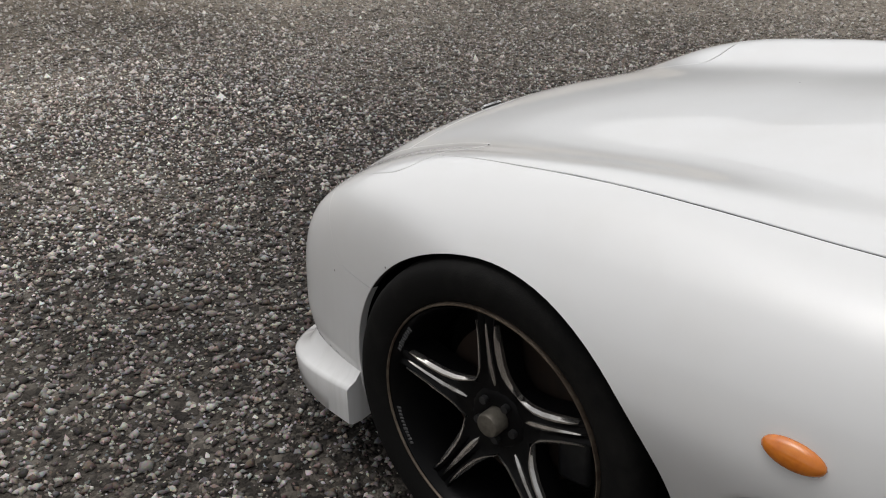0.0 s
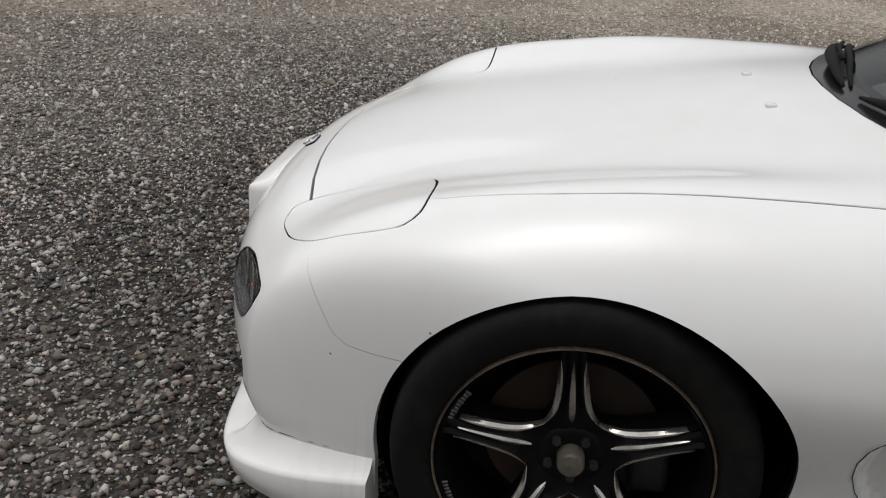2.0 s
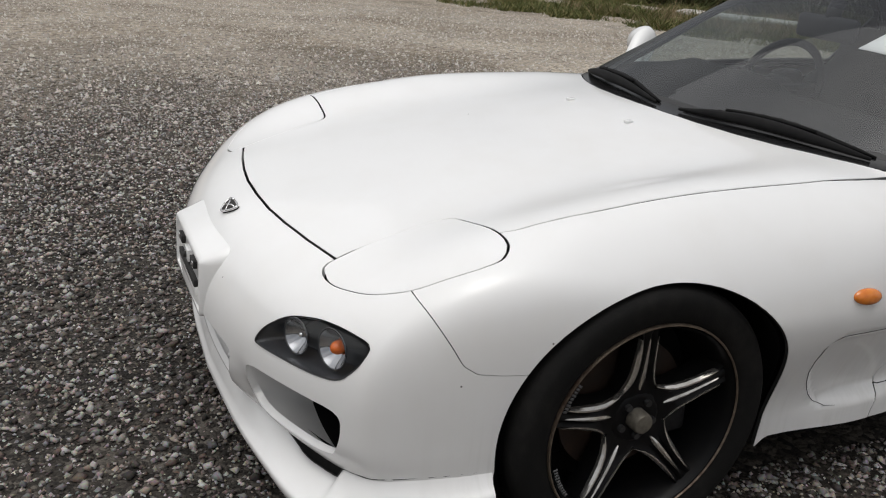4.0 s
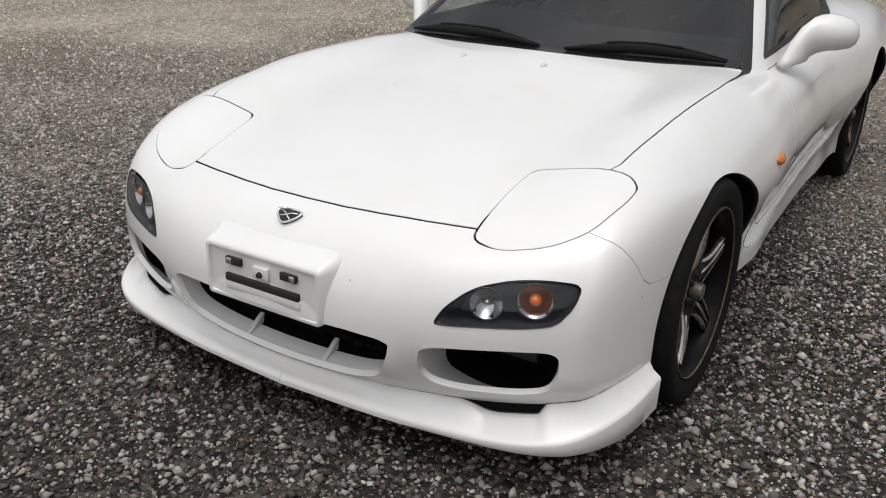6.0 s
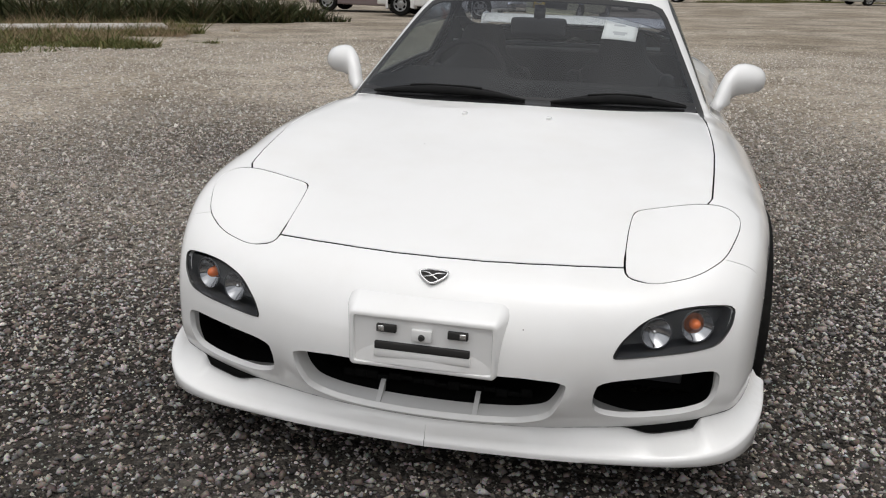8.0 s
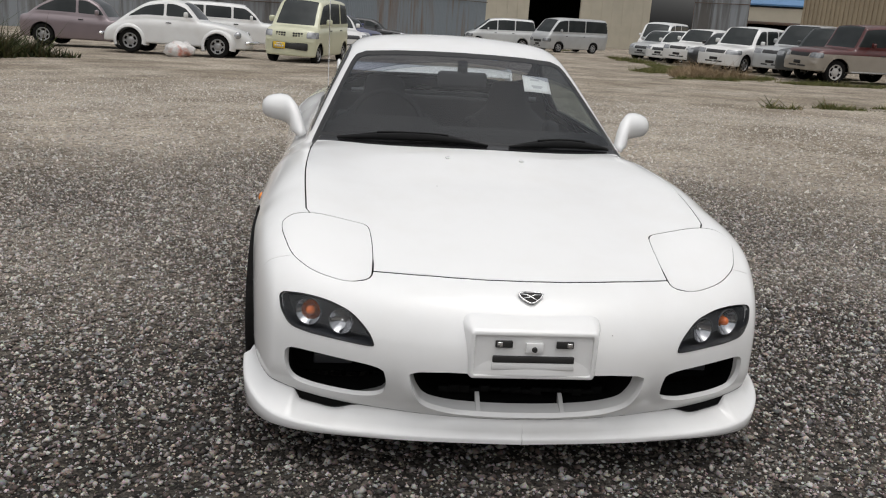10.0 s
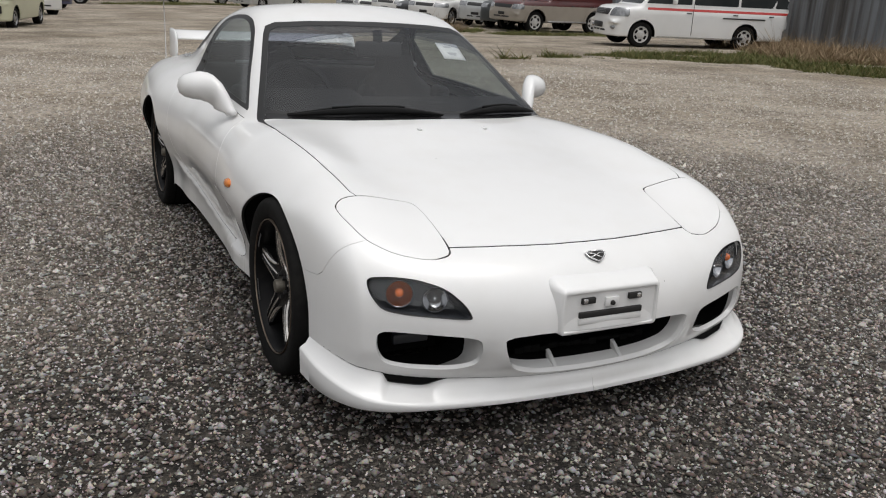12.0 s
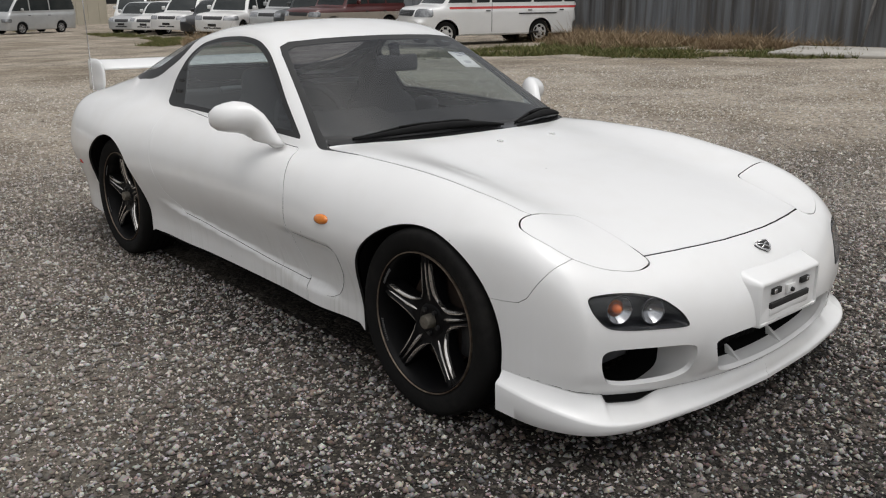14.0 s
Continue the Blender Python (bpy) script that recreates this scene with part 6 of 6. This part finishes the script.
for k in range(4):
    part("grille_bar", box_bm(0, -2.668, 0.835 + 0.045 * k, 0.90, 0.02, 0.007, 0.002, 1), STEEL, amb, "bright grille bar")
part("lower_opening", box_bm(0.0, -2.66, 0.55, 0.56, 0.04, 0.15, 0.02, 1), BLACK, amb, "dark opening in the bumper")
for s in (1, -1):
    part("fog_lamp", box_bm(0.66 * s, -2.52, 0.50, 0.18, 0.08, 0.09, 0.02, 1), LAMPGLASS, amb, "fog lamp")
    part("door_seam", box_bm(0.903 * s, -0.30, 0.85, 0.006, 0.012, 0.95), GAPDARK, amb)
    part("sill_strip", box_bm(0.86 * s, 0.0, 0.33, 0.06, 2.6, 0.06, 0.01, 1), BLACK, amb, "dark sill")
part("light_bar", box_bm(0, -0.62, 2.49, 1.3, 0.30, 0.12, 0.04, 2), RED, amb, "red roof light bar")
for s in (1, -1):
    part("slide_rail", box_bm(0.905 * s, 1.25, 0.86, 0.02, 1.3, 0.035, 0.006, 1), BLACK, amb, "black sliding door rail")
# the car by the grass at the back left
saloon("hatchback", "mauve-silver hatchback by the grass verge", paint("mauve_silver_paint", (0.23, 0.185, 0.195), None, 0.3), (-8.35, 25.15), 88, L=3.8, H=1.5)

# plastic bag of rubbish
bm = bmesh.new()
bmesh.ops.create_icosphere(bm, subdivisions=3, radius=1)
for v in bm.verts:
    k = 1 + 0.28 * noise.noise(v.co * 2.2) + 0.12 * noise.noise(v.co * 6)
    v.co = Vector((v.co.x * 0.40 * k, v.co.y * 0.32 * k, max(-0.02, 0.17 + v.co.z * 0.24 * k)))
bag = part("rubbish_bag", bm, mat("clear_plastic_bag", (0.62, 0.60, 0.58), 0.25, alt=(0.55, 0.22, 0.16), scale=5, contrast=(0.52, 0.62), coat=0.4, bump=0.02, bump_scale=14))
bag.location = (-5.08, 21.6, float(ground_z(-5.08, 21.6)))
tagged(bag, "crumpled clear plastic bag with reddish contents", "rubbish bag")

# ---- fences and buildings ----
SHEET = mat("weathered_grey_sheet", (0.25, 0.27, 0.29), 0.55, 0.15, alt=(0.10, 0.095, 0.09), scale=3, contrast=(0.42, 0.60))
BLUESHEET = mat("weathered_blue_grey_sheet", (0.22, 0.25, 0.275), 0.55, 0.1, alt=(0.18, 0.12, 0.085), scale=1.6, contrast=(0.50, 0.62))
for m, tall in ((SHEET, 0.10), (BLUESHEET, 0.12)):
    # stains run down the sheets
    nt = m.node_tree
    for node in [n for n in nt.nodes if n.bl_idname == "ShaderNodeTexNoise"]:
        mp = nt.nodes.new("ShaderNodeMapping")
        mp.inputs["Scale"].default_value = (1.6, 1.6, tall)
        nt.links.new([n for n in nt.nodes if n.bl_idname == "ShaderNodeTexCoord"][0].outputs["Object"], mp.inputs["Vector"])
        nt.links.new(mp.outputs[0], node.inputs["Vector"])
POST = mat("rusty_post", (0.10, 0.09, 0.085), 0.6, 0.4, alt=(0.14, 0.08, 0.05), scale=8)
BEIGE = mat("beige_cladding", (0.50, 0.46, 0.37), 0.7, alt=(0.42, 0.385, 0.31), scale=1.2)
TAN = mat("tan_corrugated_cladding", (0.36, 0.295, 0.20), 0.6, alt=(0.29, 0.235, 0.16), scale=2)
BLUEROOF = mat("blue_roof_sheet", (0.08, 0.20, 0.38), 0.5, alt=(0.07, 0.16, 0.30), scale=2)


def sheet_fence(name, label, a, b, height, material, pitch=0.75, rib=0.07, rail=True, wave=0.0):
    """A sheet-metal fence from a to b: upright sheets with folded ribs, posts and a top rail behind."""
    top = empty(name, label, "fence", kind="structure")
    a, b = Vector((*a, 0)), Vector((*b, 0))
    d = (b - a).normalized()
    nrm = Vector((d.y, -d.x, 0))
    count = max(1, int((b - a).length / pitch))
    step = (b - a).length / count
    rg = random.Random(len(label) + count)
    for i in range(count):
        lift = rg.uniform(-0.03, 0.03)
        if wave:
            prof = [(step * k / 24, wave * math.cos(k * math.pi / 2)) for k in range(25)]
        else:
            prof = [(0, 0), (0.012, rib), (0.05, rib), (0.062, 0.0), (step * 0.48, 0.0), (step * 0.5, 0.012), (step * 0.52, 0), (step - 0.004, 0)]
        pts = [a + d * (i * step + u) + nrm * (v + rg.uniform(-0.004, 0.004)) for u, v in prof]
        low = [(p.x, p.y, float(ground_z(p.x, p.y)) + 0.03) for p in pts]
        high = [(p.x, p.y, float(ground_z(p.x, p.y)) + height + lift) for p in pts]
        back_l = [(p[0] - nrm.x * 0.004, p[1] - nrm.y * 0.004, p[2]) for p in low]
        back_h = [(p[0] - nrm.x * 0.004, p[1] - nrm.y * 0.004, p[2]) for p in high]
        n = len(pts)
        verts = low + high + back_l + back_h
        faces = [(k, k + 1, n + k + 1, n + k) for k in range(n - 1)] + [(2 * n + k + 1, 2 * n + k, 3 * n + k, 3 * n + k + 1) for k in range(n - 1)]
        mesh_object("sheet", verts, faces, material, top, smooth=False)
    for i in range(0, count + 1, 3):
        p = a + d * (i * step) - nrm * 0.05
        z = float(ground_z(p.x, p.y))
        tube("fence_post", [(p.x, p.y, z - 0.1), (p.x, p.y, z + height + 0.05)], 0.035, POST, top, sides=6)
    if rail:
        for f in (0.88,):
            p, q = a + nrm * (rib + 0.03), b + nrm * (rib + 0.03)
            tube("fence_rail", [(p.x, p.y, float(ground_z(p.x, p.y)) + height * f), (q.x, q.y, float(ground_z(q.x, q.y)) + height * f)], 0.025, POST, top, sides=6)
    return top


sheet_fence("fence_east", "grey ribbed sheet-metal fence, weathered", (21.5, 21.5), (17.7, 5.6), 2.3, SHEET)
sheet_fence("fence_east_far", "grey ribbed sheet-metal fence, weathered", (17.7, 5.6), (15.2, -6.0), 2.3, SHEET)
# out of view, added only for the bonnet's reflections
sheet_fence("unseen_fence_south", "grey sheet fence closing the lot", (-30.0, -17.5), (26.0, -15.5), 3.0, SHEET, pitch=1.4)
sheet_fence("fence_back_right", "tall grey sheet-metal fence behind the vans", (24.2, 34.4), (21.5, 21.5), 3.2, SHEET, pitch=1.0)
sheet_fence("fence_north", "blue-grey corrugated sheet fence streaked with rust", (-4.0, 47.5), (9.0, 60.0), 3.3, BLUESHEET, pitch=0.9, wave=0.02)
sheet_fence("fence_north_left", "low grey sheet fence behind the parked cars", (-26, 43.0), (-4.0, 47.4), 2.2, SHEET, pitch=1.2)
sheet_fence("fence_mid", "grey sheet screen between the sheds", (22.5, 55.4), (25.6, 53.8), 4.0, SHEET, pitch=0.9)


def shed(name, label, at, heading, w, d, h, wall, roof_m, door=None, ribs=0.0):
    """A plain shed: walls with thickness, a low gable roof and an open doorway."""
    top = empty(name, label, "building", kind="structure")
    hw, hd, t = w / 2, d / 2, 0.2
    def wall_part(x0, x1, z0, z1, y):
        part("wall", box_bm((x0 + x1) / 2, y, (z0 + z1) / 2, x1 - x0, t, z1 - z0), wall, top, smooth=False)
    if door:
        dx0, dx1, dh = door
        wall_part(-hw, dx0, 0, h, -hd), wall_part(dx1, hw, 0, h, -hd), wall_part(dx0, dx1, dh, h, -hd)
        part("door_track", box_bm((dx0 + dx1) / 2, -hd - 0.16, dh + 0.1, dx1 - dx0 + 2, 0.1, 0.2, 0.02, 1), POST, top)
    else:
        wall_part(-hw, hw, 0, h, -hd)
    # behind a doorway the unlit inside is painted: near-black back wall
    part("wall", box_bm(0, hd, h / 2, w, t, h), VOID if door else wall, top, smooth=False)
    for s in (1, -1):
        part("wall", box_bm(s * (hw - t / 2), 0, h / 2, t, d - 2 * t, h), wall, top, smooth=False)
        m = Matrix.Translation((0, s * hd / 2, h + 0.5)) @ Euler((radians(-7 * s), 0, 0)).to_matrix().to_4x4()
        part("roof", box_bm(0, 0, 0, w + 0.8, hd + 0.7, 0.12, m=m), roof_m, top, smooth=False)
    if ribs:
        for k in range(int(w / ribs)):
            x = -hw + ribs * (k + 0.5)
            if door and door[0] < x < door[1]:
                continue
            part("cladding_rib", box_bm(x, -hd - t / 2 - 0.02, h / 2, ribs * 0.45, 0.05, h), wall, top, smooth=False)
    # floor painted near black too, for the dark inside the doorway
    part("shed_floor", box_bm(0, 0, 0.02, w - 0.5, d - 0.5, 0.06), VOID if door else wall, top, smooth=False)
    top.matrix_basis = pose(at[0], at[1], float(ground_z(*at)), 0, 0, heading)
    return top


tube("fence_brace", [(17.86, 6.95, float(ground_z(17.9, 6.9)) - 0.05), (17.84, 6.72, 1.4), (17.82, 6.60, 2.5)], 0.035, STEEL, bpy.data.objects["fence_east"], "leaning pale pipe", sides=8)


shed("workshop", "beige workshop with a wide dark doorway", (17.6, 77.0), 0, 14.4, 12, 6.0, BEIGE, SHEET, door=(-3.3, 1.1, 4.4), ribs=0.9)
shed("tan_shed", "tan corrugated shed behind the off-road cars", (27.2, 38.2), -78, 7, 8, 5.5, TAN, SHEET, ribs=0.30)
shed("blue_roofed_house", "beige building with a blue roof edge", (35.0, 62.0), -35, 14, 9, 3.6, BEIGE, BLUEROOF, door=(-5, -1, 2.4), ribs=0.0)

# ---- grass, weeds and slabs ----
def blade_material(name, colours):
    m = bpy.data.materials.new(name)
    m.use_nodes = True
    n, l = m.node_tree.nodes, m.node_tree.links
    b = n["Principled BSDF"]
    b.inputs["Roughness"].default_value = 0.7
    b.inputs["Specular IOR Level"].default_value = 0.2
    g, r = n.new("ShaderNodeNewGeometry"), n.new("ShaderNodeValToRGB")
    e = r.color_ramp.elements
    e[0].position, e[0].color = 0.0, (*colours[0], 1)
    e[1].position, e[1].color = 1.0, (*colours[-1], 1)
    for i, c in enumerate(colours[1:-1]):
        k = e.new((i + 1) / (len(colours) - 1))
        k.color = (*c, 1)
    l.new(g.outputs["Random Per Island"], r.inputs[0])
    l.new(r.outputs[0], b.inputs["Base Color"])
    return m


GREEN = blade_material("green_grass", [(0.050, 0.068, 0.018), (0.085, 0.100, 0.028), (0.13, 0.13, 0.042), (0.23, 0.185, 0.09)])
DRY = blade_material("dry_grass", [(0.17, 0.115, 0.068), (0.26, 0.185, 0.115), (0.36, 0.275, 0.175), (0.15, 0.115, 0.06)])


def grass(label, patches, height, count, material, seed, width=0.005, ragged=0.16):
    """Blades over elliptic patches (x, y, rx, ry, turn), in one mesh: turf with taller tufts and a ragged edge."""
    rng = np.random.default_rng(seed)
    area = np.array([p[2] * p[3] for p in patches])
    which = rng.choice(len(patches), count, p=area / area.sum())
    p = np.array(patches)[which]
    a, r = rng.uniform(0, 2 * math.pi, count), np.sqrt(rng.random(count))
    edge = 1 + ragged * (np.sin(3 * a + which) + 0.8 * np.sin(7 * a + 2.3 * which) + 0.6 * np.sin(13 * a + 1.1 * which))
    r = r * edge
    u, v = p[:, 2] * r * np.cos(a), p[:, 3] * r * np.sin(a)
    t = np.radians(p[:, 4])
    x, y = p[:, 0] + u * np.cos(t) - v * np.sin(t), p[:, 1] + u * np.sin(t) + v * np.cos(t)
    # bare spots in the turf
    bare = np.sin(1.9 * x + 1.3 * np.sin(2.3 * y)) + np.sin(2.7 * y + 1.7 * np.sin(1.1 * x + 2)) + rng.normal(0, 0.45, count)
    x, y = x[bare > -0.45], y[bare > -0.45]
    count = len(x)
    # a third of the blades gather in tufts
    home = rng.integers(0, count, count // 60)
    own = rng.integers(0, len(home), count)
    near = rng.random(count) < 0.33
    reach = rng.normal(0, 0.07, (2, count)) * rng.lognormal(0, 0.4, len(home))[own]
    x, y = np.where(near, x[home][own] + reach[0], x), np.where(near, y[home][own] + reach[1], y)
    clump = np.where(near, rng.lognormal(0.25, 0.35, len(home))[own], 0.55 + 0.3 * np.sin(2.1 * x + np.sin(3 * y)))
    n = count
    h = np.maximum(height * rng.lognormal(0, 0.35, n) * clump, 0.015)
    d, w, bend = rng.uniform(0, 2 * math.pi, n), width * rng.uniform(0.7, 1.5, n), h * rng.uniform(0.3, 1.7, n)
    bd = rng.uniform(0, 2 * math.pi, n)
    z = ground_z(x, y)
    cx, cy = np.cos(d) * w, np.sin(d) * w
    bx, by = np.cos(bd) * bend, np.sin(bd) * bend
    V = np.stack([np.stack([x - cx, y - cy, z], 1), np.stack([x + cx, y + cy, z], 1), np.stack([x + bx, y + by, z + h], 1)], 1).reshape(-1, 3)
    F = np.arange(3 * n)
    me = bpy.data.meshes.new("grass")
    me.vertices.add(len(V))
    me.vertices.foreach_set("co", V.ravel())
    me.loops.add(len(F))
    me.loops.foreach_set("vertex_index", F)
    me.polygons.add(n)
    me.polygons.foreach_set("loop_start", np.arange(0, len(F), 3))
    me.polygons.foreach_set("loop_total", np.full(n, 3))
    me.update(calc_edges=True)
    me.materials.append(material)
    return tagged(new("grass", me), label, "grass", kind="stuff")


grass("low green grass and weeds on the lot's edge", [(13.0, 13.6, 3.0, 0.8, 8), (15.6, 12.0, 3.0, 1.1, -12), (14.2, 10.2, 2.3, 0.6, -50), (15.2, 8.0, 2.2, 0.5, -65), (14.5, 22.5, 3.2, 0.7, 0), (11.5, 24.0, 2.6, 0.8, 40), (10.2, 26.8, 2.0, 0.8, 55),
      (12.0, 30.5, 2.6, 0.7, 80), (7.5, 12.6, 0.28, 0.16, 0), (9.0, 13.1, 0.55, 0.25, 10), (10.9, 13.0, 1.7, 0.55, -8), (13.0, 11.4, 1.9, 0.9, -40), (13.3, 9.4, 1.5, 0.7, -65), (14.4, 6.8, 1.2, 0.35, -75), (12.8, 38.0, 3.5, 0.7, 85), (9.0, 52.0, 4.0, 0.8, 10), (5.0, 48.0, 3.0, 0.6, 30)], 0.050, 240000, GREEN, 11, 0.010)
grass("tall dry brown grass along the sheet fence", [(18.2, 14.6, 2.4, 1.2, -60), (17.6, 11.6, 2.2, 1.0, -70), (16.9, 9.0, 1.6, 0.7, -72), (19.6, 17.6, 1.3, 0.9, -70), (10.8, 25.4, 2.0, 0.4, 55), (16.4, 13.6, 1.2, 0.4, -20), (15.6, 11.6, 1.3, 0.6, -50), (11.0, 23.6, 1.6, 0.5, 30)], 0.125, 130000, DRY, 12, 0.010)
grass("green verge with longer grass by a concrete slab", [(-8.9, 9.4, 2.5, 1.1, 35), (-10.6, 10.6, 3.4, 1.7, 50), (-12.5, 8.6, 2.5, 2.2, 40), (-14.5, 13.5, 5, 3, 40), (-13.5, 20, 5, 2.5, 10)], 0.070, 170000, GREEN, 13, 0.010)
grass("dry stalks among the green verge", [(-10.0, 11.0, 3.2, 1.6, 50), (-11.5, 13.5, 2.5, 1.2, 40)], 0.11, 20000, DRY, 14)
UNDERGROWTH = blade_material("dark_undergrowth", [(0.022, 0.030, 0.012), (0.04, 0.052, 0.018), (0.075, 0.060, 0.030), (0.055, 0.070, 0.022)])
grass("dark rank weeds behind the slab", [(-13.0, 16.0, 3.4, 1.3, 35), (-9.4, 17.6, 2.2, 0.8, 25), (-16.5, 13.2, 2.5, 1.2, 40)], 0.34, 36000, UNDERGROWTH, 15, 0.022)
CONCRETE = mat("pale_concrete", (0.48, 0.46, 0.42), 0.85, alt=(0.36, 0.34, 0.31), scale=4, bump=0.004, bump_scale=60)
for nm, lab, at, size, turn in (("concrete_slab", "pale concrete slab lying in the grass", (-10.9, 12.4), (4.6, 0.8, 0.16), 38), ("concrete_apron", "pale concrete strip at the foot of the fence", (16.2, 4.4), (2.4, 6.4, 0.08), 12)):
    slab = part(nm, box_bm(0, 0, size[2] / 2 - 0.03, *size, 0.02, 1), CONCRETE)
    slab.matrix_basis = pose(at[0], at[1], float(ground_z(*at)), 0, -0.7 if at[0] > 0 else 0, turn)
    tagged(slab, lab, "concrete")
